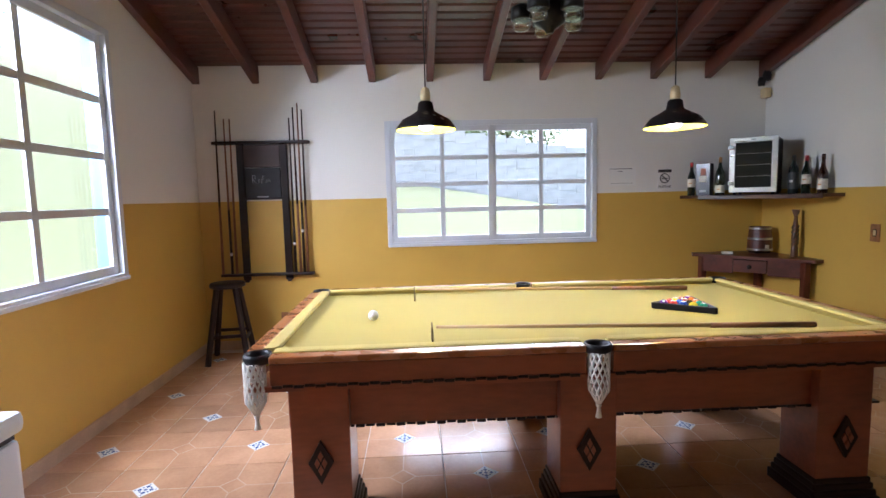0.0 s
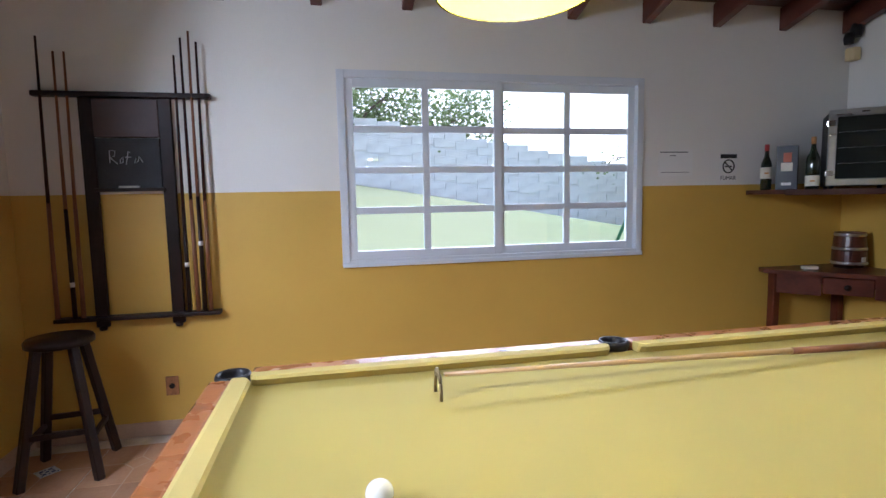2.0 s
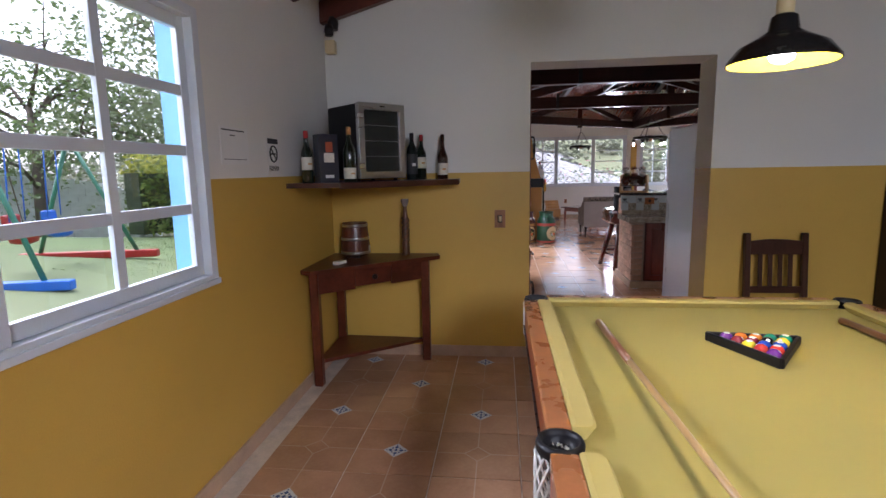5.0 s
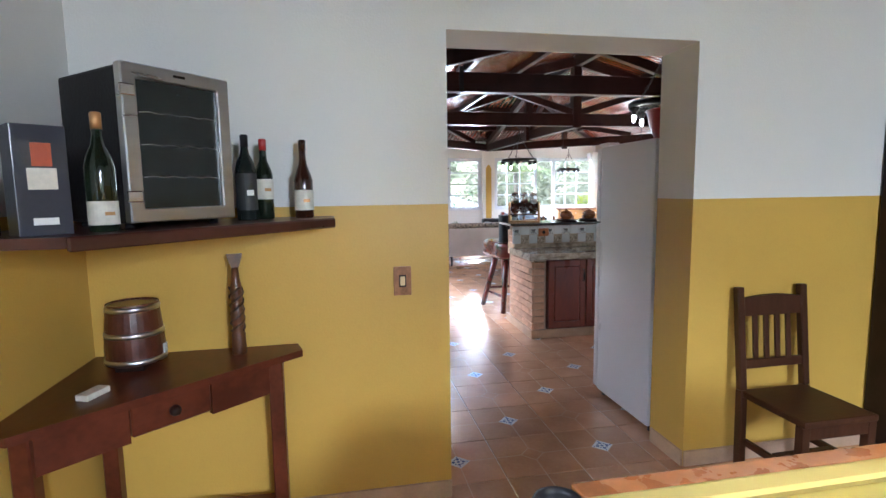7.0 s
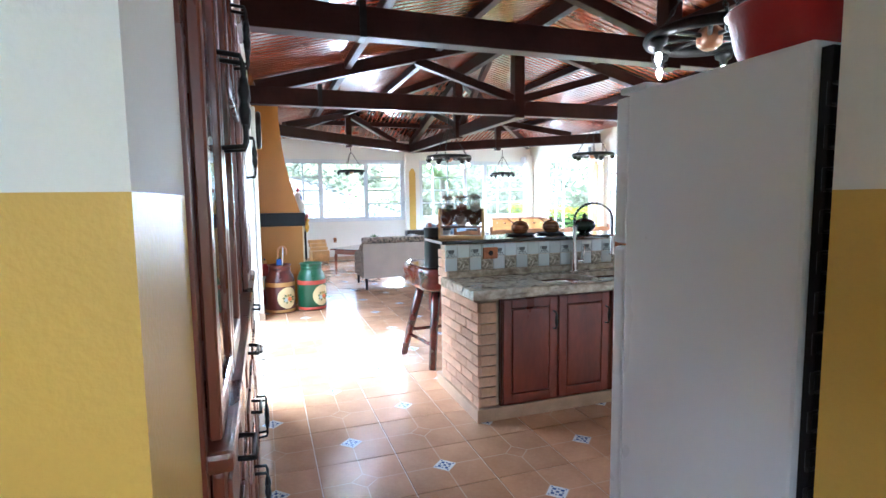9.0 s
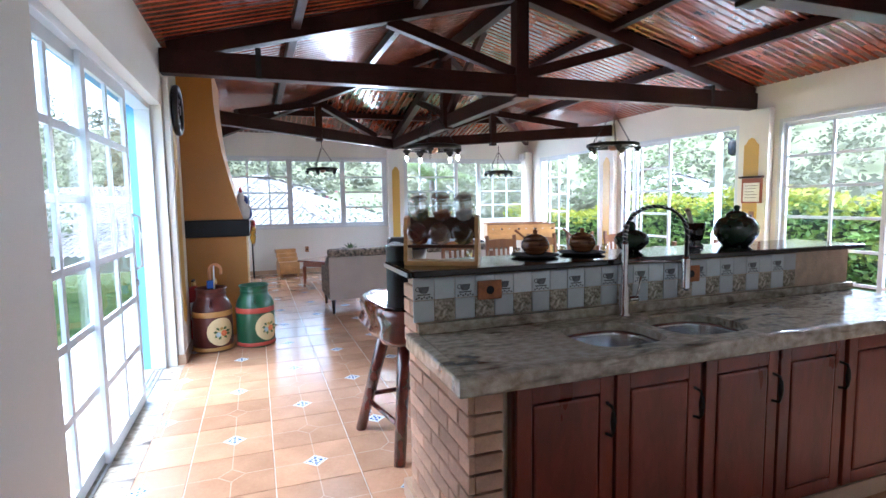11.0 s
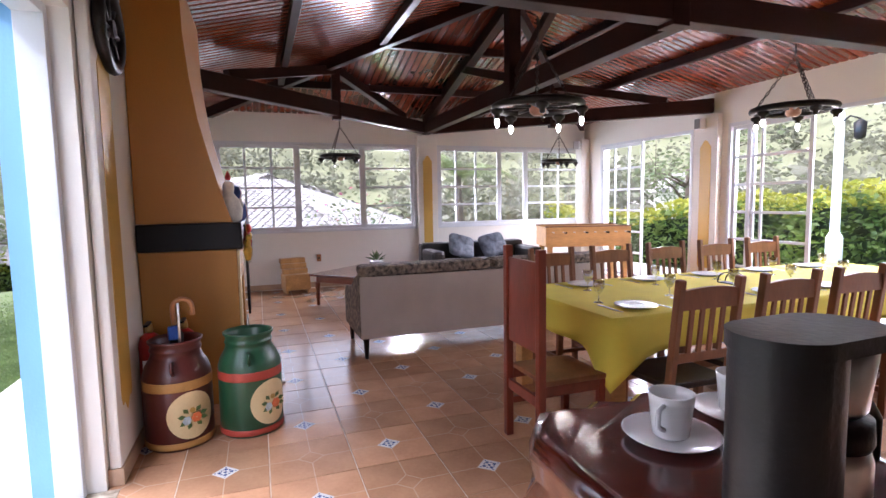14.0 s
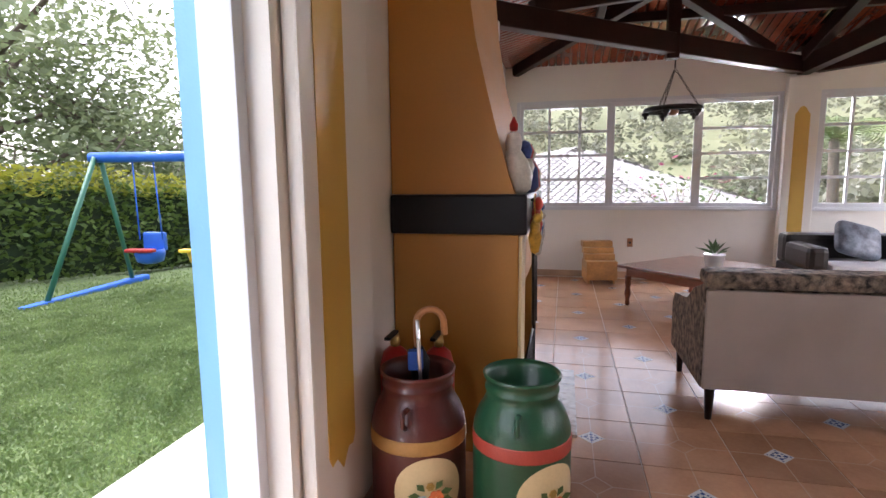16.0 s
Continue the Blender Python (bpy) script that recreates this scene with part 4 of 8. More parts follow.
# cue rack on the north wall
th = thing("cue_rack", pose(-1.50, PN, 0), "dark wooden wall rack holding billiard cues round a slate", "cue rack")
y0 = -0.055
part("top_rail", box(B(), -0.47, 0.47, y0, -0.001, 2.055, 2.085, 0.006), BLACKWOOD, th)
part("bottom_rail", box(B(), -0.45, 0.46, y0 - 0.02, -0.001, 0.755, 0.78, 0.006), BLACKWOOD, th)
for x in (-0.21, 0.21):
    part("upright", box(B(), x - 0.035, x + 0.035, -0.03, -0.001, 0.71, 2.06, 0.005), BLACKWOOD, th)
    part("foot_hook", lathe(B(), [(0.02, -0.03), (0.024, -0.01), (0.012, 0.0)], 10, (x, -0.02, 0.72)), BLACKWOOD, th)
part("head_board", box(B(), -0.175, 0.175, -0.028, -0.001, 1.83, 2.05, 0.006), material("brown_board", (0.06, 0.03, 0.025), 0.5, var=0.2), th)
part("shelf_ledge", box(B(), -0.19, 0.19, -0.05, -0.001, 1.515, 1.535, 0.004), BLACKWOOD, th)
sl = part("slate", box(B(), -0.17, 0.17, -0.026, -0.002, 1.535, 1.825, 0.004), material("slate_board", (0.025, 0.026, 0.03), 0.7, var=0.4, scale=8), th, "black slate with chalk writing")
CHALK = material("chalk", (0.6, 0.6, 0.6), 0.9, var=0.1)
bm = B()
strokes = [[(-0.10, 1.68), (-0.10, 1.755), (-0.07, 1.75), (-0.075, 1.72), (-0.10, 1.715), (-0.06, 1.675)], [(-0.045, 1.70), (-0.03, 1.715), (-0.03, 1.685), (-0.045, 1.68), (-0.045, 1.70)],
           [(-0.015, 1.67), (0.0, 1.75), (0.01, 1.74)], [(-0.02, 1.715), (0.015, 1.715)], [(0.04, 1.71), (0.03, 1.68), (0.05, 1.69), (0.055, 1.72), (0.075, 1.685)]]
for st in strokes:
    tube(bm, [(x, -0.0275, z) for x, z in st], 0.0025, 4)
part("chalk_mark", bm, CHALK, sl)
part("chalk_stick", box(B(), -0.06, 0.05, -0.045, -0.03, 1.536, 1.548, 0.003), CHALK, th)
for i, (x, zt, tilt) in enumerate(((-0.43, 2.38, 0.01), (-0.34, 2.30, 0.0), (-0.295, 2.30, 0.01), (0.285, 2.30, 0.0), (0.335, 2.40, -0.01), (0.37, 2.44, 0.0), (0.405, 2.38, 0.005))):
    cue = thing("billiard_cue", pose(-1.50 + x, PN - 0.055, 0.782), "dark two-piece billiard cue standing in the rack", "billiard cue", "cues in the rack")
    h = zt - 0.782
    part("butt", tube(B(), [(0, 0, 0), (tilt * 0.5, 0, h * 0.42)], [0.014, 0.011], 8), BLACKWOOD if i % 2 else CHAIRWOOD, cue)
    part("shaft", tube(B(), [(tilt * 0.5, 0, h * 0.42), (tilt, 0.012, h)], [0.0105, 0.006], 8), CHAIRWOOD if i in (1, 2, 5) else DARKWOOD, cue)
    if i in (1, 3, 5):
        part("collar", lathe(B(), [(0.0135, -0.014), (0.0135, 0.014)], 8, (0.0, 0, h * (0.1 + 0.03 * i))), PAPER, cue, "white collar")

# stool
def bar_stool(m):
    th = thing("bar_stool", m, "dark brown wooden bar stool with round seat", "stool")
    part("seat", lathe(B(), [(0.14, 0.70), (0.158, 0.708), (0.16, 0.732), (0.15, 0.745), (0.02, 0.742)], 26), BLACKWOOD, th)
    for k in range(4):
        a = math.pi / 4 + k * math.pi / 2
        c, s = math.cos(a), math.sin(a)
        part("leg", bar(B(), (0.25 * c, 0.25 * s, 0.0), (0.115 * c, 0.115 * s, 0.705), 0.042, 0.042, bevel=0.005), BLACKWOOD, th)
    for k in range(4):
        a, b = math.pi / 4 + k * math.pi / 2, math.pi / 4 + (k + 1) * math.pi / 2
        z = 0.22 if k % 2 else 0.26
        r = 0.25 - 0.135 * z / 0.705
        part("stretcher", bar(B(), (r * math.cos(a), r * math.sin(a), z), (r * math.cos(b), r * math.sin(b), z), 0.022, 0.03, bevel=0.003), BLACKWOOD, th)


bar_stool(pose(-1.79, 4.90, 0, 0, 0, 8))


def outlet(name, m, label, plate, w=0.075, h=0.12, socket=True):
    th = thing(name, m, label, "outlet" if socket else "light switch")
    part("plate", box(B(), -w / 2, w / 2, -0.01, -0.001, -h / 2, h / 2, 0.003), plate, th)
    if socket:
        part("socket", lathe(B(), [(0.017, -0.013), (0.017, -0.008)], 14, axis="y"), BLACK, th)
    else:
        part("surround", box(B(), -0.017, 0.017, -0.0125, -0.008, -0.029, 0.029, 0.002), BLACK, th)
        part("rocker", box(B(), -0.012, 0.012, -0.015, -0.008, -0.022, 0.022, 0.003), CREAM, th)
    return th


WOODPLATE = material("wood_plate", (0.30, 0.13, 0.05), 0.4, var=0.3, scale=20, bump=0.1)
outlet("wall_outlet", pose(-1.36, PN, 0.31), "dark brown wall outlet above the skirting", WOODPLATE)
outlet("light_switch", pose(PE, 3.89, 1.135, 0, 0, -90), "carved wooden plate light switch beside the doorway", WOODPLATE, 0.085, 0.14, False)

# corner shelf and what stands on it
CZ = 1.455
SHELFWOOD = material("dark_shelf_wood", (0.050, 0.014, 0.010), 0.3, var=0.35, scale=6, bump=0.06, bscale=40, coat=0.35, stretch=(0.4, 1, 1))
th = thing("corner_shelf", Matrix(), "dark wooden triangular corner shelf full of bottles", "shelf")
part("board", prism(B(), [(2.74, PN - 0.002), (2.74, 4.90), (3.44, 4.20), (PE - 0.002, 4.20), (PE - 0.002, PN - 0.002)], CZ - 0.032, CZ), SHELFWOOD, th)
part("front_lip", bar(B(), (2.735, 4.895, CZ - 0.02), (3.435, 4.195, CZ - 0.02), 0.018, 0.042, bevel=0.006), SHELFWOOD, th)


def B_frame(x0, x1, z0, z1, w, y0, y1):
    """A ring-shaped frame in one piece, standing across y."""
    bm = B()
    out, inn = [(x0, z0), (x1, z0), (x1, z1), (x0, z1)], [(x0 + w, z0 + w), (x1 - w, z0 + w), (x1 - w, z1 - w), (x0 + w, z1 - w)]
    v = {(k, i, j): bm.verts.new((p[0], y, p[1])) for k, ring in enumerate((out, inn)) for i, p in enumerate(ring) for j, y in enumerate((y0, y1))}
    for i in range(4):
        n = (i + 1) % 4
        bm.faces.new((v[0, i, 0], v[0, n, 0], v[1, n, 0], v[1, i, 0]))
        bm.faces.new((v[0, i, 1], v[1, i, 1], v[1, n, 1], v[0, n, 1]))
        bm.faces.new((v[0, i, 0], v[0, i, 1], v[0, n, 1], v[0, n, 0]))
        bm.faces.new((v[1, i, 0], v[1, n, 0], v[1, n, 1], v[1, i, 1]))
    bmesh.ops.bevel(bm, geom=bm.edges[:], offset=min(0.004, w * 0.15), segments=1, affect="EDGES", clamp_overlap=True)
    return bm


def wine_cooler(m):
    th = thing("wine_cooler", m, "small black wine cooler with steel-framed smoked glass door", "wine cooler")
    part("cabinet", box(B(), -0.18, 0.18, -0.17, 0.19, 0.015, 0.50, 0.010), BLACK, th)
    d = part("door", B_frame(-0.185, 0.185, 0.018, 0.505, 0.045, -0.21, -0.172), STEEL, th, "brushed steel door frame")
    part("glass", box(B(), -0.142, 0.142, -0.195, -0.185, 0.06, 0.462), SMOKED, d)
    for z in (0.10, 0.42):
        part("hinge", box(B(), -0.196, -0.150, -0.222, -0.2115, z - 0.018, z + 0.018, 0.004), CHROME, d)
    for z in (0.16, 0.26, 0.36):
        part("bottle_rack", tube(B(), [(-0.13 + 0.0325 * i, -0.1965, z + 0.004 * (i % 2)) for i in range(9)], 0.0016, 5), STEEL, d)
    part("badge", box(B(), -0.02, 0.02, -0.2125, -0.2105, 0.48, 0.488), BLACK, d)
    for x in (-0.15, 0.15):
        for y in (-0.13, 0.15):
            part("foot", lathe(B(), [(0.014, 0.0), (0.014, 0.016)], 8, (x, y, 0)), BLACK, th)


wine_cooler(pose(3.29, 4.86, CZ, 0, 0, -42) @ Matrix.Scale(1.05, 4))
BOTTLE = material("dark_green_bottle", (0.012, 0.018, 0.010), 0.08, var=0.2, bump=0, coat=0.4)
BROWNBOTTLE = material("brown_bottle", (0.035, 0.012, 0.006), 0.1, var=0.2, bump=0, coat=0.4)
LABEL = material("cream_label", (0.66, 0.62, 0.52), 0.7, var=0.1, scale=30)
GOLD = material("gold_foil", (0.55, 0.30, 0.12), 0.35, metal=0.7, var=0.2)
DARKLABEL = material("black_label", (0.03, 0.03, 0.03), 0.6, var=0.3)


def bottle(x, y, z, h, r, glass, cap, lab, label, turn=0, neck=0.38, z0=0.25, z1=0.5):
    th = thing("bottle", pose(x, y, z, 0, 0, turn), label, "bottle", "bottles on the corner shelf")
    sh = h * (1 - neck)
    part("body", lathe(B(), [(r * 0.9, 0), (r, 0.006), (r, sh * 0.88), (r * 0.86, sh), (r * 0.45, sh + h * neck * 0.3), (0.0145, sh + h * neck * 0.5), (0.0135, h * 0.985), (0.010, h)], 20), glass, th)
    part("capsule", lathe(B(), [(0.0155, h * 0.86), (0.0160, h * 0.99), (0.012, h * 1.004)], 14), cap, th)
    seg = 14
    bm = B()
    for i in range(seg):
        a0, a1 = math.radians(-190 + 200 * i / seg), math.radians(-190 + 200 * (i + 1) / seg)
        rr = r + 0.0008
        q = [(rr * math.cos(a0), rr * math.sin(a0), h * z0), (rr * math.cos(a1), rr * math.sin(a1), h * z0), (rr * math.cos(a1), rr * math.sin(a1), h * z1), (rr * math.cos(a0), rr * math.sin(a0), h * z1)]
        bm.faces.new([bm.verts.new(p) for p in q])
    bmesh.ops.remove_doubles(bm, verts=bm.verts, dist=1e-5)
    lb = part("label", bm, lab, th)
    part("print_bars", box(B(), -0.014, 0.014, -r - 0.0022, -r - 0.0012, h * (z0 * 0.6 + z1 * 0.4), h * (z0 * 0.45 + z1 * 0.55)), GOLD if lab is LABEL else PAPER, lb)


bottle(2.79, 5.12, CZ, 0.33, 0.036, BOTTLE, RED, LABEL, "dark green wine bottle with a red capsule", -40)
bottle(2.945, 4.885, CZ, 0.36, 0.042, BOTTLE, GOLD, LABEL, "dark sparkling wine bottle with gold neck foil", -45, z0=0.06, z1=0.26)
bottle(3.425, 4.545, CZ, 0.345, 0.041, SMOKED, BLACK, DARKLABEL, "clear spirit bottle with a black label", -60, 0.32, 0.12, 0.55)
bottle(3.50, 4.485, CZ, 0.335, 0.037, BOTTLE, RED, LABEL, "dark wine bottle with a pale label", -60)
bottle(3.525, 4.325, CZ, 0.335, 0.040, BROWNBOTTLE, BROWNBOTTLE, LABEL, "brown beer bottle with an oval label", -70, 0.45, 0.1, 0.36)
th = thing("gift_box", pose(2.87, 5.02, CZ, 0, 0, -48), "dark printed cardboard bottle box", "box")
part("carton", box(B(), -0.065, 0.065, -0.05, 0.05, 0, 0.31, 0.003), material("navy_carton", (0.02, 0.022, 0.035), 0.4, var=0.2, coat=0.2), th)
part("print", box(B(), -0.035, 0.035, -0.0515, -0.0502, 0.13, 0.19), LABEL, th)
part("print", box(B(), -0.022, 0.026, -0.0518, -0.0502, 0.195, 0.26), material("orange_print", (0.50, 0.10, 0.04), 0.5, var=0.2), th)
part("print", box(B(), -0.03, 0.03, -0.0516, -0.0502, 0.03, 0.05), PAPER, th)

# corner table, barrel, carved bottle
TT = 0.86
DEEPWOOD = material("deep_mahogany", (0.10, 0.023, 0.010), 0.36, var=0.35, scale=5, bump=0.05, bscale=40, coat=0.1, stretch=(0.4, 1, 1), spec=0.3)
th = thing("corner_table", Matrix(), "mahogany triangular corner table with one drawer", "corner table")
part("tabletop", prism(B(), [(2.88, PN - 0.004), (2.84, PN - 0.09), (3.52, 4.36), (PE - 0.004, 4.39), (PE - 0.004, PN - 0.004)], TT - 0.03, TT), DEEPWOOD, th)
fa, fb = Vector((2.95, PN - 0.08, 0)), Vector((3.53, 4.49, 0))
fd = (fb - fa).normalized()
L = (fb - fa).length
for s0, s1 in ((0.0, 0.33), (0.67, 1.0)):
    part("front_rail", bar(B(), fa + fd * L * s0 + Vector((0, 0, 0.75)), fa + fd * L * s1 + Vector((0, 0, 0.75)), 0.025, 0.15), DEEPWOOD, th)
dr = part("drawer", bar(B(), fa + fd * L * 0.335 + Vector((0, 0, 0.755)), fa + fd * L * 0.665 + Vector((0, 0, 0.755)), 0.035, 0.125, bevel=0.006), DEEPWOOD, th, "small drawer with a round knob")
mid = fa + fd * L * 0.5 + Vector((fd.y, -fd.x, 0)) * 0.03
part("knob", ball(B(), (mid.x, mid.y, 0.75), 0.022, 2), BLACKWOOD, dr)
for x, y in ((2.96, PN - 0.07), (3.53, 4.48), (3.57, PN - 0.06), (3.25, 4.90)):
    if (x, y) != (3.25, 4.90):
        part("leg", bar(B(), (x, y, 0), (x, y, 0.83), 0.062, 0.062, up=(1, 0, 0), bevel=0.006), DEEPWOOD, th)
part("bottom_shelf", prism(B(), [(2.98, PN - 0.05), (3.55, 4.47), (PE - 0.04, PN - 0.04)], 0.15, 0.175), DEEPWOOD, th)
part("side_rail", box(B(), 2.99, 3.55, PN - 0.045, PN - 0.02, 0.70, 0.83, 0.002), DEEPWOOD, th)
part("side_rail", box(B(), 3.57, 3.595, 4.5, PN - 0.06, 0.70, 0.83, 0.002), DEEPWOOD, th)
th = thing("wooden_barrel", pose(3.46, 5.02, TT) @ Matrix.Scale(0.9, 4), "small brown wooden barrel with steel hoops on a stand", "barrel")
part("stand", box(B(), -0.09, 0.09, -0.06, 0.06, 0.0, 0.03, 0.006), BLACKWOOD, th)
STAVE = material("barrel_wood", (0.085, 0.022, 0.013), 0.35, var=0.35, scale=10, coat=0.3, per="object")
for k in range(14):
    bm = B()
    a0, a1 = 2 * math.pi * k / 14 + 0.01, 2 * math.pi * (k + 1) / 14 - 0.01
    prof = [(0.125, 0.03), (0.122, 0.12), (0.115, 0.21), (0.106, 0.30)]
    lo = [[bm.verts.new((r * math.cos(a), r * math.sin(a), z)) for r, z in prof] for a in (a0, (a0 + a1) / 2, a1)]
    for c in range(2):
        for i in range(3):
            bm.faces.new((lo[c][i], lo[c + 1][i], lo[c + 1][i + 1], lo[c][i + 1]))
    part("stave", bm, STAVE, th)
bm = B()
lathe(bm, [(0.118, 0.04), (0.115, 0.12), (0.108, 0.21), (0.099, 0.293)], 20)
part("cask", bm, STAVE, th)
for z, r in ((0.045, 0.127), (0.165, 0.1205), (0.28, 0.110)):
    part("hoop", lathe(B(), [(r, z - 0.012), (r + 0.002, z), (r - 0.001, z + 0.012)], 28), STEEL, th)
part("tag", box(B(), -0.02, 0.02, -0.127, -0.122, 0.06, 0.10), PAPER, th)
th = thing("carved_bottle", pose(3.53, 4.63, TT) @ Matrix.Diagonal((0.74, 0.74, 0.9, 1)), "tall carved brown wooden bottle ornament with twisted bands", "ornament")
CARVED = material("carved_brown_wood", (0.10, 0.036, 0.014), 0.35, var=0.45, scale=14, bump=0.1, coat=0.4)
bm = lathe(B(), [(0.040, 0), (0.043, 0.01), (0.040, 0.10), (0.030, 0.13), (0.041, 0.16), (0.040, 0.22), (0.028, 0.25), (0.036, 0.29), (0.033, 0.33), (0.024, 0.37), (0.019, 0.43)], 16)
part("body", bm, CARVED, th)
part("paddle_top", prism(B(), [(-0.018, 0.425), (0.018, 0.425), (0.040, 0.475), (0.042, 0.495), (-0.042, 0.495), (-0.040, 0.475)], -0.012, 0.012, axis="y"), CARVED, th, m=pose(0, 0, 0, 0, 0, -70))
tw = B()
for k in range(3):
    tube(tw, [(0.038 * math.cos(i * 0.6 + k * 2.1), 0.038 * math.sin(i * 0.6 + k * 2.1), 0.12 + i * 0.0125) for i in range(18)], 0.007, 5)
part("twist", tw, material("dark_cord", (0.05, 0.022, 0.012), 0.5, var=0.3), th)
solid("ashtray", box(B(), -0.05, 0.05, -0.025, 0.025, 0, 0.022, 0.004), LABEL, "small pale box on the corner table", "box", m=pose(3.14, 5.05, TT, 0, 0, -20))


# notices
def notice(name, x, z, w, h, label, lines):
    th = thing(name, pose(x, PN, z), label, "notice")
    part("sheet", box(B(), -w / 2, w / 2, -0.004, -0.001, -h / 2, h / 2), PAPER, th)
    for (a, b, c, d) in lines:
        part("print_bar", box(B(), a, b, -0.0052, -0.0042, c, d), INK, th)
    return th


notice("wall_notice", 2.13, 1.665, 0.28, 0.19, "white paper notice with faint lines of print", [(-0.13, 0.10, 0.075, 0.081), (-0.05, 0.0, 0.05, 0.055), (-0.12, 0.11, -0.07, -0.067)])
ns = notice("no_smoking_sign", 2.575, 1.625, 0.15, 0.215, "white no smoking sign with black print", [(-0.07, 0.07, 0.072, 0.102)])
part("ring", tube(B(), [(0.047 * math.cos(a), -0.006, 0.012 + 0.047 * math.sin(a)) for a in [2 * math.pi * i / 28 for i in range(28)]], 0.005, 5, True), INK, ns)
part("slash", bar(B(), (-0.034, -0.0065, 0.046), (0.034, -0.0065, -0.022), 0.003, 0.009), INK, ns)
part("cigarette", box(B(), -0.032, 0.03, -0.0055, -0.0042, 0.006, 0.017), INK, ns)


def lettering(text, m, size, mat, parent):
    cu = bpy.data.curves.new("lettering", "FONT")
    cu.body, cu.size, cu.align_x, cu.align_y, cu.extrude = text, size, "CENTER", "CENTER", 0.0006
    tmp = bpy.data.objects.new("lettering", cu)
    scene.collection.objects.link(tmp)
    me = bpy.data.meshes.new_from_object(tmp.evaluated_get(bpy.context.evaluated_depsgraph_get()))
    bpy.data.objects.remove(tmp)
    me.materials.clear()
    me.materials.append(mat)
    ob = new("lettering", me)
    ob.parent, ob.matrix_basis = parent, m
    return ob


lettering("FUMAR", pose(0, -0.0055, -0.075, 90, 0, 0), 0.042, INK, ns)

# corner camera and speaker under the ceiling
th = thing("security_camera", pose(PE - 0.05, PN - 0.06, 2.58), "small white corner sensor with black camera above", "security camera")
part("bracket", tube(B(), [(0.048, 0.055, 0.02), (0, 0, 0)], 0.012, 8), WHITEENAMEL, th)
part("housing", box(B(), -0.04, 0.03, -0.05, 0.03, -0.16, -0.06, 0.015), CREAM, th)
part("lens", lathe(B(), [(0.035, -0.05), (0.042, 0.0), (0.03, 0.045)], 14, (-0.02, -0.04, 0.06)), BLACK, th)
part("lens", lathe(B(), [(0.03, -0.04), (0.036, 0.0), (0.028, 0.04)], 14, (-0.06, -0.02, 0.0)), BLACK, th)


# slatted chairs
def slat_chair(m, label, wood, group, seat_wood=None):
    th = thing("dining_chair", m, label, "chair", group)
    w, d, sh, bh = 0.42, 0.42, 0.46, 1.02
    part("seat", box(B(), -w / 2, w / 2, -d / 2, d / 2, sh - 0.035, sh, 0.010), seat_wood or wood, th)
    for sx in (-1, 1):
        part("leg", box(B(), sx * (w / 2 - 0.02) - 0.022, sx * (w / 2 - 0.02) + 0.022, -d / 2 + 0.01, -d / 2 + 0.054, 0, sh - 0.036, 0.004), wood, th)
        bm = B()
        bar(bm, (sx * (w / 2 - 0.01), d / 2 - 0.02, 0), (sx * (w / 2 - 0.01), d / 2 - 0.01, sh), 0.042, 0.046, up=(0, 1, 0), bevel=0.004)
        bar(bm, (sx * (w / 2 - 0.01), d / 2 - 0.01, sh), (sx * (w / 2 - 0.01), d / 2 + 0.05, bh), 0.042, 0.044, up=(0, 1, 0), bevel=0.006)
        part("back_post", bm, wood, th)
        part("side_stretcher", box(B(), sx * (w / 2 - 0.02) - 0.012, sx * (w / 2 - 0.02) + 0.012, -d / 2 + 0.05, d / 2 - 0.04, 0.16, 0.195, 0.003), wood, th)
    part("front_stretcher", box(B(), -w / 2 + 0.04, w / 2 - 0.04, -0.02, 0.01, 0.165, 0.195, 0.003), wood, th)
    part("apron", box(B(), -w / 2 + 0.04, w / 2 - 0.04, -d / 2 + 0.015, -d / 2 + 0.04, sh - 0.1, sh - 0.036, 0.003), wood, th)
    yb = lambda z: d / 2 - 0.01 + 0.06 * (z - sh) / (bh - sh)
    bm = B()
    n = 9
    for i in range(n):
        x0, x1 = -w / 2 + 0.02 + (w - 0.04) * i / n, -w / 2 + 0.02 + (w - 0.04) * (i + 1) / n
        z0a, z1a = [0.955 + 0.018 * math.cos(math.pi * (x / (w / 2)) / 2) for x in (x0, x1)]
        prism(bm, [(x0, 0.86), (x1, 0.86), (x1, z1a), (x0, z0a)], yb(0.91) - 0.012, yb(0.91) + 0.012, axis="y")
    bmesh.ops.remove_doubles(bm, verts=bm.verts, dist=1e-5)
    part("top_rail", bm, wood, th)
    part("lower_rail", bar(B(), (-w / 2 + 0.02, yb(0.6), 0.60), (w / 2 - 0.02, yb(0.6), 0.60), 0.022, 0.05, bevel=0.003), wood, th)
    for k in range(4):
        x = -0.105 + 0.07 * k
        part("slat", bar(B(), (x, yb(0.62), 0.61), (x, yb(0.88), 0.88), 0.030, 0.014, up=(0, 1, 0), bevel=0.002), wood, th)
    return th


slat_chair(pose(3.33, 1.86, 0, 0, 0, -90), "dark brown slatted wooden chair against the ochre wall", material("walnut_brown", (0.045, 0.016, 0.007), 0.45, var=0.35, scale=6, bump=0.08, bscale=50, coat=0.0, stretch=(1, 1, 0.3), spec=0.25), "")

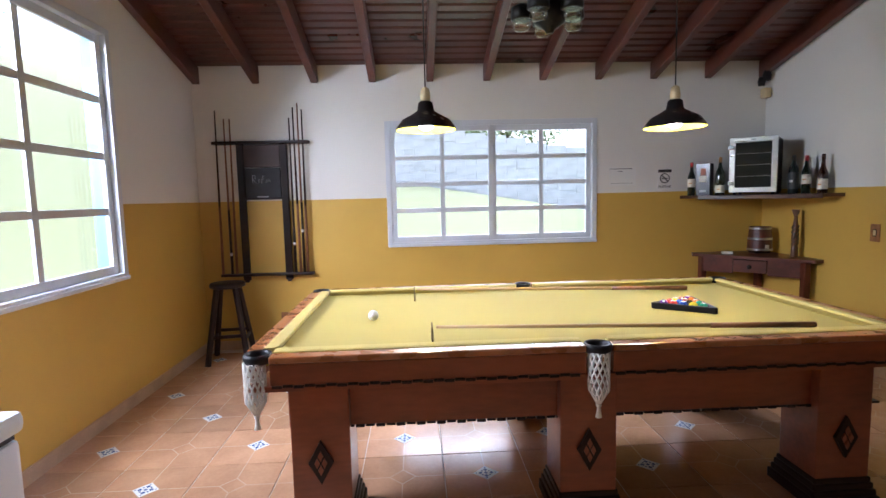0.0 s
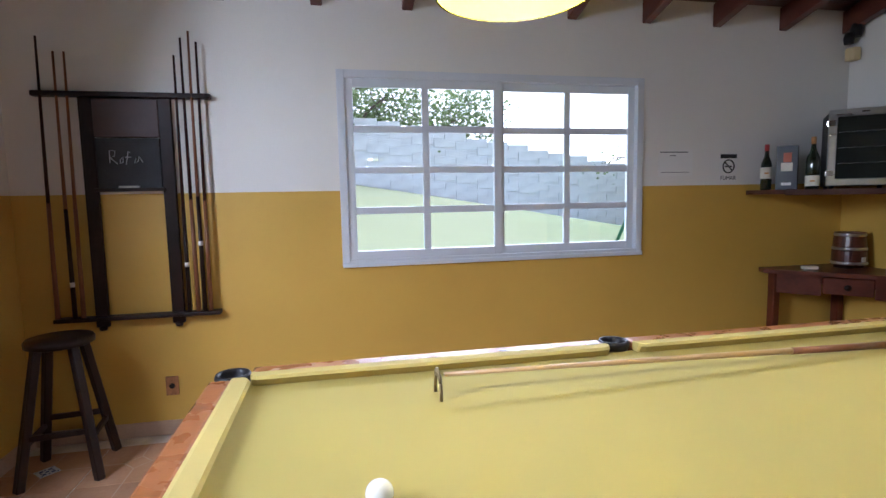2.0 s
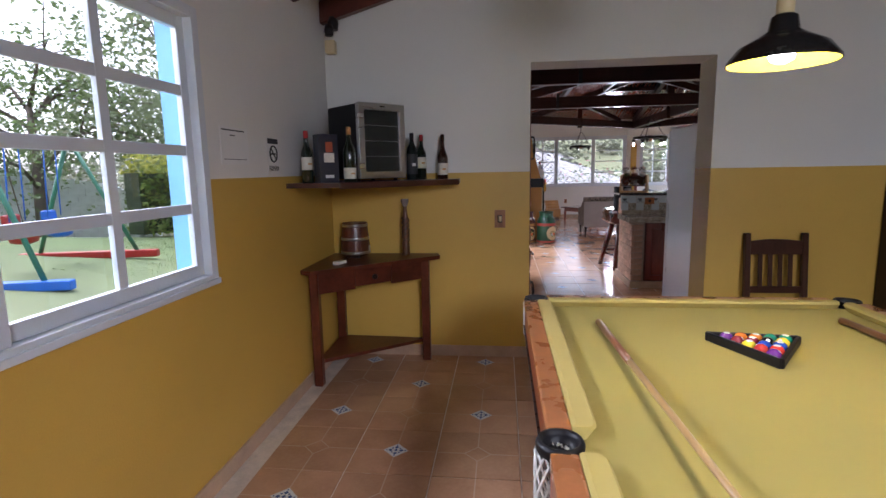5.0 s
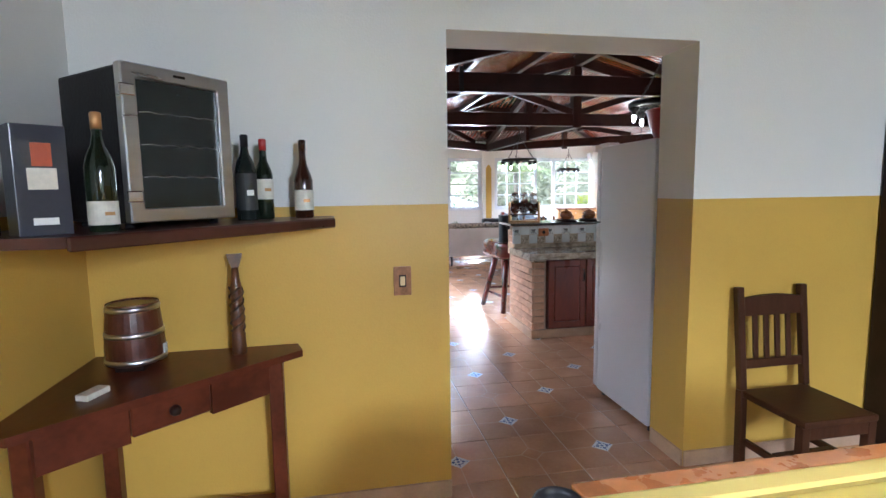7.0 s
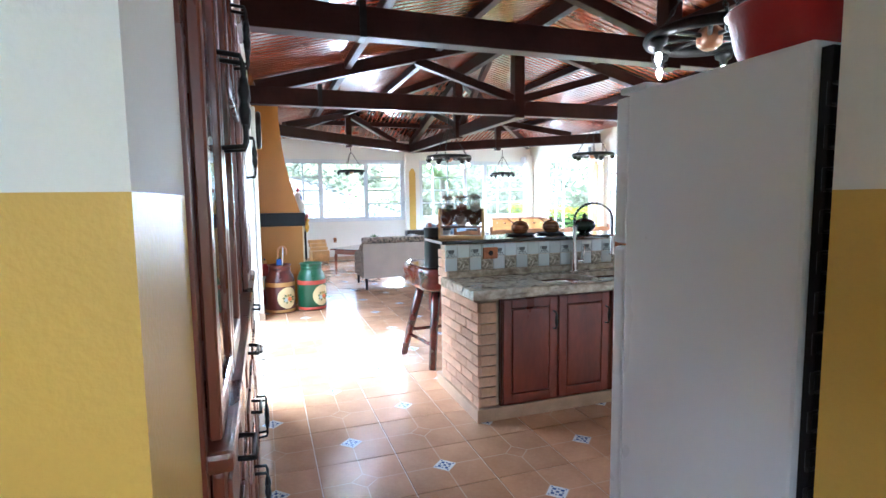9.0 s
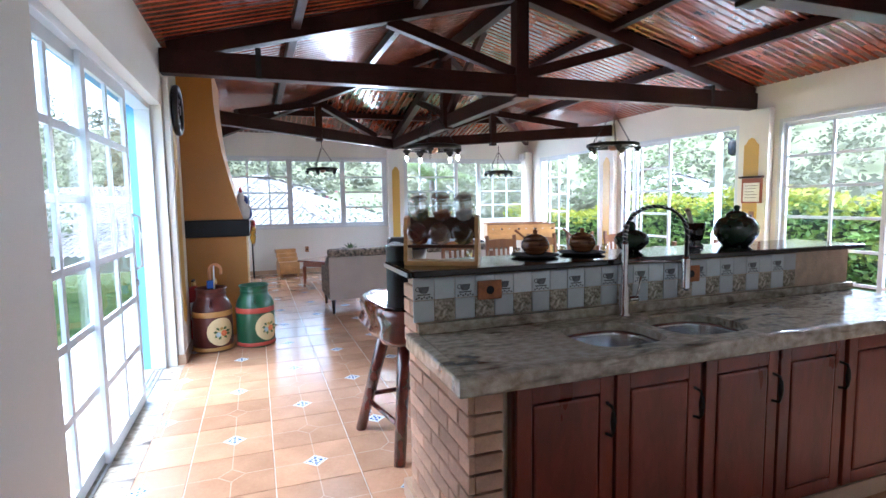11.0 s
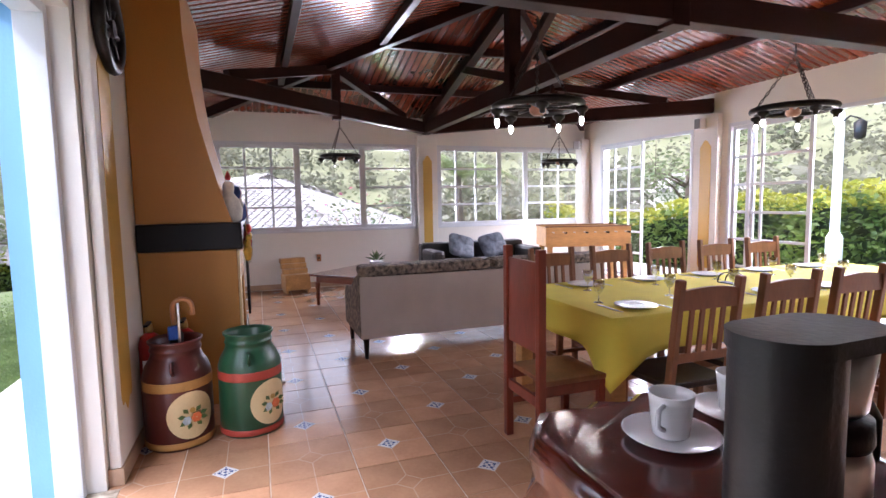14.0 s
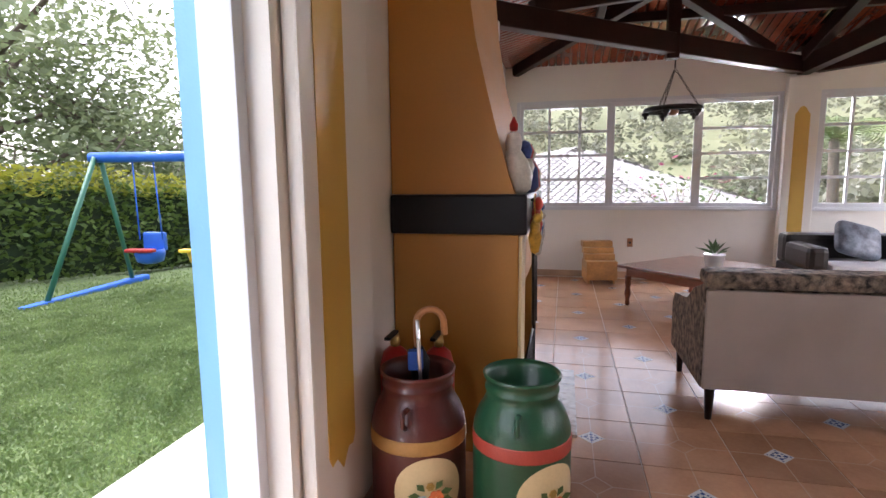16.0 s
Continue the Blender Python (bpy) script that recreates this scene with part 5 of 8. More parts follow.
# chest freezer by the west wall
th = thing("chest_freezer", pose(-1.68, 1.11, 0), "white chest freezer with a closed lid", "freezer")
part("body", box(B(), -0.43, 0.43, -0.5, 0.5, 0.04, 0.78, 0.02), WHITEENAMEL, th)
part("seal", box(B(), -0.42, 0.42, -0.49, 0.49, 0.781, 0.80), BLACK, th)
part("lid", box(B(), -0.44, 0.445, -0.51, 0.51, 0.80, 0.87, 0.025), WHITEENAMEL, th)
for x in (-0.36, 0.36):
    for y in (-0.42, 0.42):
        part("foot", lathe(B(), [(0.025, 0), (0.025, 0.045)], 10, (x, y, 0)), BLACK, th)
# dark tall cabinet in the far corner beside the chair
th = thing("tall_cabinet", pose(3.42, 0.85, 0), "tall dark brown wooden cabinet with two doors", "cabinet")
part("carcass", box(B(), -0.2, 0.2, -0.4, 0.28, 0, 1.9, 0.006), BLACKWOOD, th)
for y0, y1 in ((-0.39, -0.065), (-0.055, 0.27)):
    d = part("door", box(B(), -0.222, -0.201, y0, y1, 0.06, 1.86, 0.006), BLACKWOOD, th)
    part("knob", ball(B(), (-0.235, (y0 + y1) / 2, 0.95), 0.014, 2), BRASS, d)

# ---- kitchen ----
# china cabinet in the niche
th = thing("china_cabinet", Matrix(), "dark red-brown china cabinet with glazed doors and open niche", "china cabinet")
CABW = material("cabinet_wood", (0.115, 0.028, 0.014), 0.28, var=0.35, scale=5, bump=0.06, bscale=40, coat=0.4, stretch=(1, 1, 0.25))
CF, CB = 3.655, 4.24


def handle(parent, x, z0, z1, y=CF - 0.022):
    """Twisted iron pull."""
    bm = B()
    tube(bm, [(x, y, z0), (x, y - 0.045, z0 + 0.004), (x, y - 0.05, z0 + 0.02), (x, y - 0.05, z1 - 0.02), (x, y - 0.045, z1 - 0.004), (x, y, z1)], 0.006, 6)
    lathe(bm, [(0.008, -0.05), (0.013, -0.02), (0.008, 0.0), (0.013, 0.02), (0.008, 0.05)], 8, (x, y - 0.05, (z0 + z1) / 2))
    return part("handle", bm, BLACKIRON, parent, "black twisted iron handle")


def hpull(parent, x, z, w=0.11, y=CF - 0.022):
    bm = tube(B(), [(x - w / 2, y, z), (x - w / 2, y - 0.04, z - 0.005), (x + w / 2, y - 0.04, z - 0.005), (x + w / 2, y, z)], 0.006, 6)
    return part("handle", bm, BLACKIRON, parent, "black iron handle")


for x in (3.97, 4.76, 5.50, 6.28):
    part("upright", box(B(), x, x + 0.035, CF, CB, 0.08, 2.32, 0.003), CABW, th)
part("top_board", box(B(), 3.97, 6.315, CF + 0.01, CB, 2.3205, 2.36, 0.003), CABW, th)
part("plinth", box(B(), 3.99, 6.30, CF + 0.02, CB, 0.0, 0.079), CABW, th)
for x0, x1 in ((4.006, 4.758), (4.797, 5.498), (5.537, 6.278)):
    part("back_board", box(B(), x0, x1, CB - 0.02, CB, 0.08, 2.319), CABW, th)
    for z in (1.06, 1.79):
        part("shelf", box(B(), x0, x1, CF + 0.03, CB - 0.022, z, z + 0.024), CABW, th)
part("cornice", box(B(), 3.96, 6.318, CF - 0.04, CB, 2.361, 2.42, 0.02), CABW, th)
part("ledge", box(B(), 3.985, 6.30, CF - 0.04, CF + 0.029, 1.055, 1.09, 0.01), CABW, th)
part("niche_back", box(B(), 4.797, 5.498, CB - 0.03, CB - 0.021, 1.086, 1.789), PINE, th, "lighter wooden niche back")


def panel_door(x0, x1, z0, z1, glazed=False, hx=None, pull=None):
    d = part("door", B_frame(x0, x1, z0, z1, 0.055, CF - 0.022, CF - 0.001), CABW, th)
    if glazed:
        part("glass", box(B(), x0 + 0.05, x1 - 0.05, CF - 0.014, CF - 0.010, z0 + 0.05, z1 - 0.05), GLASS, d)
    else:
        part("raised_panel", box(B(), x0 + 0.058, x1 - 0.058, CF - 0.028, CF - 0.004, z0 + 0.058, z1 - 0.058, 0.012), CABW, d)
    if hx is not None:
        zc = (z0 + z1) / 2
        handle(d, hx, zc - 0.10, zc + 0.10)
    if pull:
        hpull(d, (x0 + x1) / 2, z1 - 0.05)
    return d


panel_door(4.01, 4.37, 1.10, 2.31, True, 4.345)
panel_door(4.385, 4.755, 1.10, 2.31, True, 4.41)
panel_door(4.80, 5.14, 1.82, 2.31, True, 5.115)
panel_door(5.155, 5.495, 1.82, 2.31, True, 5.18)
panel_door(5.54, 5.90, 1.10, 2.31, False, 5.875)
panel_door(5.915, 6.275, 1.10, 2.31, False, 5.94)
for x0, x1 in ((4.01, 4.755), (4.80, 5.495), (5.54, 6.275)):
    for z0, z1 in ((0.86, 1.045), (0.64, 0.845)):
        d = part("drawer", box(B(), x0, x1, CF - 0.022, CF - 0.001, z0, z1, 0.008), CABW, th)
        part("raised_panel", box(B(), x0 + 0.04, x1 - 0.04, CF - 0.03, CF - 0.021, z0 + 0.035, z1 - 0.035, 0.008), CABW, d)
        hpull(d, (x0 + x1) / 2 - 0.12, (z0 + z1) / 2 + 0.02)
    xm = (x0 + x1) / 2
    panel_door(x0, xm - 0.005, 0.10, 0.625, False, xm - 0.03)
    panel_door(xm + 0.005, x1, 0.10, 0.625, False, xm + 0.03)


def drinking_glass(x, y, z, h=0.11, r=0.033, group="glasses in the cabinet niche", label="clear drinking glass on the cabinet shelf"):
    bm = B()
    lathe(bm, [(r * 0.75, 0), (r * 0.8, 0.004), (r, h), (r - 0.003, h), (r * 0.75 - 0.002, 0.008), (0.001, 0.007)], 14)
    solid("drinking_glass", bm, JARGLASS, label, "glass", group, m=pose(x, y, z))


for i in range(4):
    for j in range(2):
        drinking_glass(4.95 + 0.13 * i + 0.02 * j, 3.78 + 0.16 * j, 1.0855)

# fridge, its front to the living room
th = thing("refrigerator", pose(4.0, 1.60, 0), "tall white refrigerator seen from its plain side", "refrigerator")
part("body", box(B(), 0.03, 0.695, 0.0, 0.70, 0.04, 1.86, 0.012), WHITEENAMEL, th)
part("rear_panel", box(B(), 0.0, 0.029, 0.02, 0.68, 0.06, 1.84, 0.004), BLACK, th, "black rear panel with condenser")
for k in range(16):
    z = 0.2 + 0.1 * k
    part("condenser_loop", tube(B(), [(-0.006, 0.66, z), (-0.006, 0.695, z), (-0.006, 0.695, z + 0.05), (-0.006, 0.66, z + 0.05)], 0.006, 5), BLACKIRON, th)
for z0, z1 in ((0.05, 1.305), (1.315, 1.85)):
    d = part("door", box(B(), 0.702, 0.765, 0.003, 0.697, z0, z1, 0.014), WHITEENAMEL, th)
    part("grip", box(B(), 0.766, 0.785, 0.02, 0.05, z1 - 0.35 if z0 < 1 else z0 + 0.05, z1 - 0.05 if z0 < 1 else z0 + 0.3, 0.006), STEEL, d)
part("hinge_cover", box(B(), 0.62, 0.755, 0.60, 0.69, 1.861, 1.885, 0.008), WHITEENAMEL, th)
for x in (0.06, 0.66):
    for y in (0.05, 0.65):
        part("foot", lathe(B(), [(0.022, 0), (0.022, 0.045)], 10, (x, y, 0)), BLACK, th)
solid("red_bowl", lathe(B(), [(0.10, 0), (0.13, 0.01), (0.17, 0.10), (0.195, 0.21), (0.205, 0.215), (0.20, 0.222), (0.185, 0.21), (0.16, 0.10), (0.12, 0.02), (0.01, 0.018)], 30), RED, "large red plastic bowl on top of the refrigerator", "bowl", m=pose(4.36, 1.93, 1.8605))

# sink counter with brick end, cabinets and raised bar
YE = 2.26
cb = thing("kitchen_counter", Matrix(), "brick-built kitchen counter base with tile plinth", "counter")
part("core", box(B(), 6.21, 6.99, -0.6, 2.235, 0.09, 0.655), MORTAR, cb)
for y0, y1 in ((-0.6, 0.75), (1.71, 2.235)):
    part("core", box(B(), 6.21, 6.99, y0, y1, 0.656, 0.848), MORTAR, cb)
part("core", box(B(), 6.70, 6.99, 0.751, 1.709, 0.656, 0.848), MORTAR, cb)
part("bar_wall", box(B(), 6.785, 6.99, -0.6, 2.235, 0.849, 1.141), MORTAR, cb)
part("plinth", box(B(), 6.165, 7.02, -0.6, YE + 0.012, 0.0, 0.088, 0.004), SKIRT, cb)
bl, bh, bg = 0.20, 0.062, 0.010
brick_mesh = finish("brick", box(B(), -bl / 2, bl / 2, -0.012, 0.012, -bh / 2, bh / 2, 0.004), BRICK)
half_mesh = finish("brick_half", box(B(), -0.047, 0.047, -0.012, 0.012, -bh / 2, bh / 2, 0.004), BRICK)
end_mesh = finish("brick_end", box(B(), -0.055, 0.055, -0.012, 0.012, -bh / 2, bh / 2, 0.004), BRICK)
random.seed(3)
for r in range(15):
    z = 0.09 + bh / 2 + r * (bh + bg) + 0.004
    hi = z > 0.83
    if z + bh / 2 > 1.142:
        break
    x0 = 6.785 if hi else 6.185
    x = x0 + (0.0 if r % 2 else 0.105)
    if not r % 2:
        shared("brick", half_mesh, cb, pose(x0 + 0.047, YE - 0.012 + random.uniform(-0.002, 0.002), z))
    while x + bl < 7.0:
        shared("brick", brick_mesh, cb, pose(x + bl / 2, YE - 0.012 + random.uniform(-0.002, 0.002), z))
        x += bl + bg
    if 7.0 - x > 0.09:
        shared("brick", half_mesh, cb, pose(x + 0.047, YE - 0.012 + random.uniform(-0.002, 0.002), z))
    if not hi:
        shared("brick", end_mesh, cb, pose(6.197, YE - 0.06 - 0.02, z, 0, 0, 90))
    y = -0.55 + (0.1 if r % 2 else 0)
    while y + bl < 2.2:
        shared("brick", brick_mesh, cb, pose(7.0, y + bl / 2, z, 0, 0, 90))
        y += bl + bg
# worktop with sink openings
wt = thing("worktop", Matrix(), "polished grey granite worktop with a raised rim and sink cut-outs", "worktop")
bm = B()
WX0, WX1, WZ0, WZ1 = 6.125, 6.765, 0.852, 0.888
for (x0, x1, y0, y1) in ((WX0, WX1, 1.68, 2.30), (WX0, 6.25, 0.78, 1.68), (6.63, WX1, 0.78, 1.68), (6.25, 6.63, 1.215, 1.25), (WX0, WX1, -0.6, 0.78)):
    box(bm, x0, x1, y0, y1, WZ0, WZ1)
bmesh.ops.remove_doubles(bm, verts=bm.verts, dist=1e-4)
part("slab", bm, GRANITE, wt)
part("front_rim", box(B(), WX0 - 0.012, WX0 + 0.045, -0.6, 2.32, 0.832, 0.902, 0.012), GRANITE, wt)
part("end_rim", box(B(), WX0 + 0.046, WX1, 2.262, 2.318, 0.832, 0.902, 0.012), GRANITE, wt)
part("upstand", box(B(), WX1 - 0.022, WX1 + 0.004, -0.6, 2.261, 0.889, 0.936, 0.004), GRANITE, wt)
SINKSTEEL = material("sink_steel", (0.55, 0.56, 0.58), 0.22, metal=1.0, var=0.08, scale=5, bump=0.02, stretch=(1, 1, 4))


def rounded(f, z, yc, hy, power=3.2, n=40):
    out = []
    for i in range(n):
        a = 2 * math.pi * i / n + 0.001
        c, s = math.cos(a), math.sin(a)
        k = f * (abs(c) ** power + abs(s) ** power) ** (-1 / power) if power else f / max(abs(c), abs(s))
        out.append((6.44 + 0.19 * c * k, yc + hy * s * k, z))
    return out


def ring_mesh(loops, close=False):
    bm = B()
    rings = [[bm.verts.new(p) for p in lp] for lp in loops]
    for a, b in zip(rings, rings[1:]):
        n = len(a)
        for i in range(n):
            bm.faces.new((a[i], a[(i + 1) % n], b[(i + 1) % n], b[i])).smooth = True
    if close:
        bm.faces.new(rings[-1])
    return bm


for y0, y1 in ((1.25, 1.68), (0.78, 1.215)):
    yc, hy = (y0 + y1) / 2, (y1 - y0) / 2
    bm = ring_mesh([rounded(1.0, WZ1, yc, hy, 0), rounded(0.95, WZ1, yc, hy), rounded(0.945, WZ1 - 0.006, yc, hy), rounded(0.945, WZ0 + 0.001, yc, hy)])
    for f in bm.faces:
        f.smooth = False
    part("cut_out_edge", bm, GRANITE, wt)
    s = solid("sink_bowl", ring_mesh([rounded(0.98, WZ0 - 0.001, yc, hy), rounded(0.925, WZ0 - 0.002, yc, hy), rounded(0.90, WZ0 - 0.02, yc, hy), rounded(0.87, 0.73, yc, hy), rounded(0.80, 0.69, yc, hy), rounded(0.62, 0.675, yc, hy), rounded(0.2, 0.67, yc, hy)], True), SINKSTEEL, "stainless steel sink bowl set under the worktop", "sink", "sink bowls")
    part("drain", lathe(B(), [(0.04, 0.6725), (0.04, 0.679), (0.02, 0.677)], 16, (6.44, yc, 0)), CHROME, s)
th = thing("spring_tap", pose(6.69, 1.20, 0.889), "chrome spring-neck kitchen tap", "tap")
part("base", lathe(B(), [(0.034, 0), (0.034, 0.012), (0.024, 0.022), (0.024, 0.15), (0.017, 0.165), (0.016, 0.36), (0.012, 0.375)], 18), CHROME, th)
arc = [(0, 0, 0.37), (0, 0, 0.40)] + [(-0.055 + 0.055 * math.cos(math.pi * i / 12), -0.14 + 0.14 * math.cos(math.pi * i / 12), 0.42 + 0.13 * math.sin(math.pi * i / 12)) for i in range(13)] + [(-0.11, -0.28, 0.36), (-0.11, -0.28, 0.29)]
part("neck", tube(B(), arc, 0.009, 8), BLACK, th, "black flexible hose")
part("spring", tube(B(), [tuple(Vector(arc[int(i / 10)]).lerp(Vector(arc[min(int(i / 10) + 1, len(arc) - 1)]), (i % 10) / 10) + Vector((0.013 * math.cos(i * 0.9), 0.013 * math.sin(i * 0.9), 0.009 * math.sin(i * 0.9)))) for i in range(10 * (len(arc) - 2))], 0.0024, 4), CHROME, th)
part("spray_head", lathe(B(), [(0.014, 0.30), (0.021, 0.285), (0.021, 0.15), (0.025, 0.135), (0.018, 0.13)], 16, (-0.11, -0.28, 0)), CHROME, th, "chrome spray head")
part("holder_arm", tube(B(), [(0, 0, 0.27), (-0.05, -0.13, 0.28), (-0.104, -0.262, 0.27)], 0.006, 6), CHROME, th)
part("side_spout", lathe(B(), [(0.017, 0.0), (0.017, 0.06), (0.012, 0.066)], 12, (0, 0, 0), axis="y"), CHROME, th, m=pose(0, -0.022, 0.085, 0, 0, 180))
part("lever", tube(B(), [(0, -0.075, 0.09), (-0.005, -0.085, 0.13), (-0.012, -0.09, 0.20)], 0.006, 6), CHROME, th)
# splash tiles, each its own
sp = thing("splash_tiles", Matrix(), "white kitchen splash tiles, some with cup pictures and woven pattern", "splashback")
PALE = material("pale_blue_tile", (0.60, 0.66, 0.68), 0.15, var=0.04, scale=8, bump=0.02, coat=0.3, per="object")
WEAVE = material("woven_tile", (0.16, 0.13, 0.09), 0.25, var=0.3, scale=70, bump=0.1, bscale=120, col2=(0.62, 0.58, 0.48))
CUPT = material("grey_print", (0.10, 0.11, 0.12), 0.4, var=0.3, scale=40)
tile_me = finish("splash_tile", box(B(), -0.004, 0.004, -0.0485, 0.0485, -0.0485, 0.0485, 0.002), PALE)
weave_me = finish("weave_tile", box(B(), -0.004, 0.004, -0.0485, 0.0485, -0.0485, 0.0485, 0.002), WEAVE)
bm = B()
cup = [(-0.026, 0.012), (0.026, 0.012), (0.022, -0.008), (0.012, -0.018), (-0.012, -0.018), (-0.022, -0.008)]
prism(bm, cup, -0.0052, -0.0043, axis="x")
prism(bm, [(-0.034, -0.021), (0.034, -0.021), (0.028, -0.027), (-0.028, -0.027)], -0.0052, -0.0043, axis="x")
tube(bm, [(-0.0048, 0.024 + 0.014 * math.sin(a), 0.002 + 0.010 * math.cos(a)) for a in [math.pi * i / 6 for i in range(7)]], 0.0022, 4)
for k in range(7):
    box(bm, -0.0052, -0.0043, -0.042 + 0.012 * k, -0.034 + 0.012 * k, -0.044 + 0.005 * (k % 2), -0.036 + 0.005 * (k % 2))
cup_me = finish("cup_print", bm, CUPT)
for i in range(24):
    y = 2.225 - 0.1 * i
    for r in range(2):
        z = 0.987 + 0.1 * r
        weave = r == 0 and i % 2 == 1
        t = shared("splash_tile", weave_me if weave else tile_me, sp, pose(6.779, y, z))
        if r == 1 and i % 2 == 0:
            shared("cup_print", cup_me, t, Matrix())
th = thing("wall_outlet", pose(6.774, 1.905, 1.065, 0, 0, -90), "carved wooden plate outlet on the splash tiles", "outlet")
part("plate", box(B(), -0.062, 0.062, -0.016, -0.001, -0.045, 0.045, 0.008), material("orange_wood", (0.36, 0.12, 0.035), 0.4, var=0.3, scale=20, coat=0.2), th)
part("socket", lathe(B(), [(0.02, -0.0185), (0.02, -0.012)], 16, axis="y"), BLACK, th)
th2 = copy_thing(th, pose(6.774, 0.70, 1.065, 0, 0, -90))
bt = thing("breakfast_bar", Matrix(), "polished black stone breakfast bar with rounded edges", "bar counter")
part("slab", box(B(), 6.763, 7.20, -0.7, 2.283, 1.145, 1.172, 0.003), BLACKSTONE, bt)
part("front_edge", box(B(), 6.745, 6.762, -0.7, 2.283, 1.143, 1.1715, 0.007), BLACKSTONE, bt, "rounded black stone edge")
part("end_edge", box(B(), 6.745, 7.20, 2.284, 2.302, 1.143, 1.1715, 0.007), BLACKSTONE, bt, "rounded black stone edge")
part("edge_strip", box(B(), 6.765, 7.19, 2.3025, 2.307, 1.147, 1.167, 0.002), STEEL, bt, "worn metal strip on the end edge")
# base cabinets
for k in range(4):
    y1 = 2.10 - 0.86 * k
    y0 = y1 - 0.85
    if y0 < -0.6:
        break
    cabn = thing("base_cabinet", Matrix(), "red-brown wooden base cabinet with two raised panel doors", "cabinet", "base cabinets under the worktop")
    part("carcass", box(B(), 6.172, 6.205, y0, y1, 0.092, 0.835, 0.002), CABW, cabn)
    for a, b, hs in ((y0 + 0.01, (y0 + y1) / 2 - 0.008, 1), ((y0 + y1) / 2 + 0.008, y1 - 0.01, -1)):
        bm = B()
        for ya, yb, za, zb in ((a, a + 0.06, 0.11, 0.82), (b - 0.06, b, 0.11, 0.82), (a + 0.06, b - 0.06, 0.11, 0.17), (a + 0.06, b - 0.06, 0.76, 0.82)):
            box(bm, 6.150, 6.171, ya, yb, za, zb, 0.004)
        d = part("door", bm, REDWOOD, cabn)
        part("raised_panel", box(B(), 6.146, 6.169, a + 0.065, b - 0.065, 0.176, 0.754, 0.014), REDWOOD, d)
        hy = a + 0.03
        hb = tube(B(), [(6.15, hy, 0.60), (6.118, hy, 0.605), (6.112, hy, 0.62), (6.112, hy, 0.70), (6.118, hy, 0.715), (6.15, hy, 0.72)], 0.006, 6)
        lathe(hb, [(0.007, -0.04), (0.012, 0), (0.007, 0.04)], 8, (6.112, hy, 0.66))
        part("handle", hb, BLACKIRON, d, "black twisted iron handle")

# things on the bar
BZ = 1.1725
ra, rb = Vector((7.04, 2.225)), Vector((6.86, 1.915))
ang = math.degrees(math.atan2(rb.y - ra.y, rb.x - ra.x))
th = thing("jar_rack", pose((ra.x + rb.x) / 2, (ra.y + rb.y) / 2, BZ, 0, 0, ang), "pine rack with six hexagonal glass spice jars", "spice rack")
part("base", box(B(), -0.18, 0.18, -0.055, 0.055, 0.0, 0.022, 0.004), PINE, th)
for s in (-1, 1):
    pr = [(-0.055, 0.02), (0.055, 0.02), (0.05, 0.10), (0.04, 0.13), (0.05, 0.17), (0.035, 0.23), (0.0, 0.24), (-0.035, 0.23), (-0.05, 0.17), (-0.04, 0.13), (-0.05, 0.10)]
    part("side", prism(B(), pr, s * 0.172 - 0.009, s * 0.172 + 0.009, axis="x"), PINE, th)
RACKBOARD = material("dark_rack_board", (0.085, 0.032, 0.016), 0.4, var=0.3, scale=8, coat=0.2)
part("rail", box(B(), -0.163, 0.163, 0.022, 0.038, 0.125, 0.232, 0.004), RACKBOARD, th)
part("rail", box(B(), -0.163, 0.163, -0.045, -0.033, 0.085, 0.10, 0.003), RACKBOARD, th)
SPICE = [material("green_herb", (0.06, 0.08, 0.03), 0.9, var=0.4, scale=60), material("red_spice", (0.20, 0.05, 0.03), 0.9, var=0.4, scale=60), material("white_salt", (0.55, 0.52, 0.50), 0.9, var=0.1)]
for row, (z, tilt) in enumerate(((0.278, 22), (0.148, 74))):
    for k in range(3):
        j = thing("spice_jar", pose((ra.x + rb.x) / 2, (ra.y + rb.y) / 2, BZ, 0, 0, ang) @ pose(-0.108 + 0.108 * k, -0.012 if row == 0 else -0.035, z, tilt, 0, 0) @ Matrix.Scale(1.1, 4), "hexagonal glass spice jar lying in the pine rack", "jar", "spice jars")
        part("glass_body", lathe(B(), [(0.001, -0.055), (0.030, -0.055), (0.038, -0.048), (0.0475, -0.012), (0.0475, 0.012), (0.041, 0.036), (0.040, 0.042)], 8), SPICEGLASS, j)
        part("lid", lathe(B(), [(0.042, 0.0425), (0.043, 0.052), (0.036, 0.058), (0.030, 0.056), (0.001, 0.055)], 18), TABLEGLASS, j)
        part("spice", lathe(B(), [(0.001, -0.053), (0.028, -0.053), (0.034, -0.046), (0.040, -0.024), (0.001, -0.018)] if row == 0 else [(0.001, -0.053), (0.029, -0.053), (0.036, -0.046), (0.040, -0.024), (0.001, -0.022)], 8), SPICE[k] if row == 0 else SPICE[(k + 1) % 3], j)
CLAY = material("glazed_clay", (0.11, 0.036, 0.014), 0.2, var=0.35, scale=16, bump=0.05, coat=0.5, col2=(0.27, 0.11, 0.04), stretch=(0.3, 0.3, 2.5))
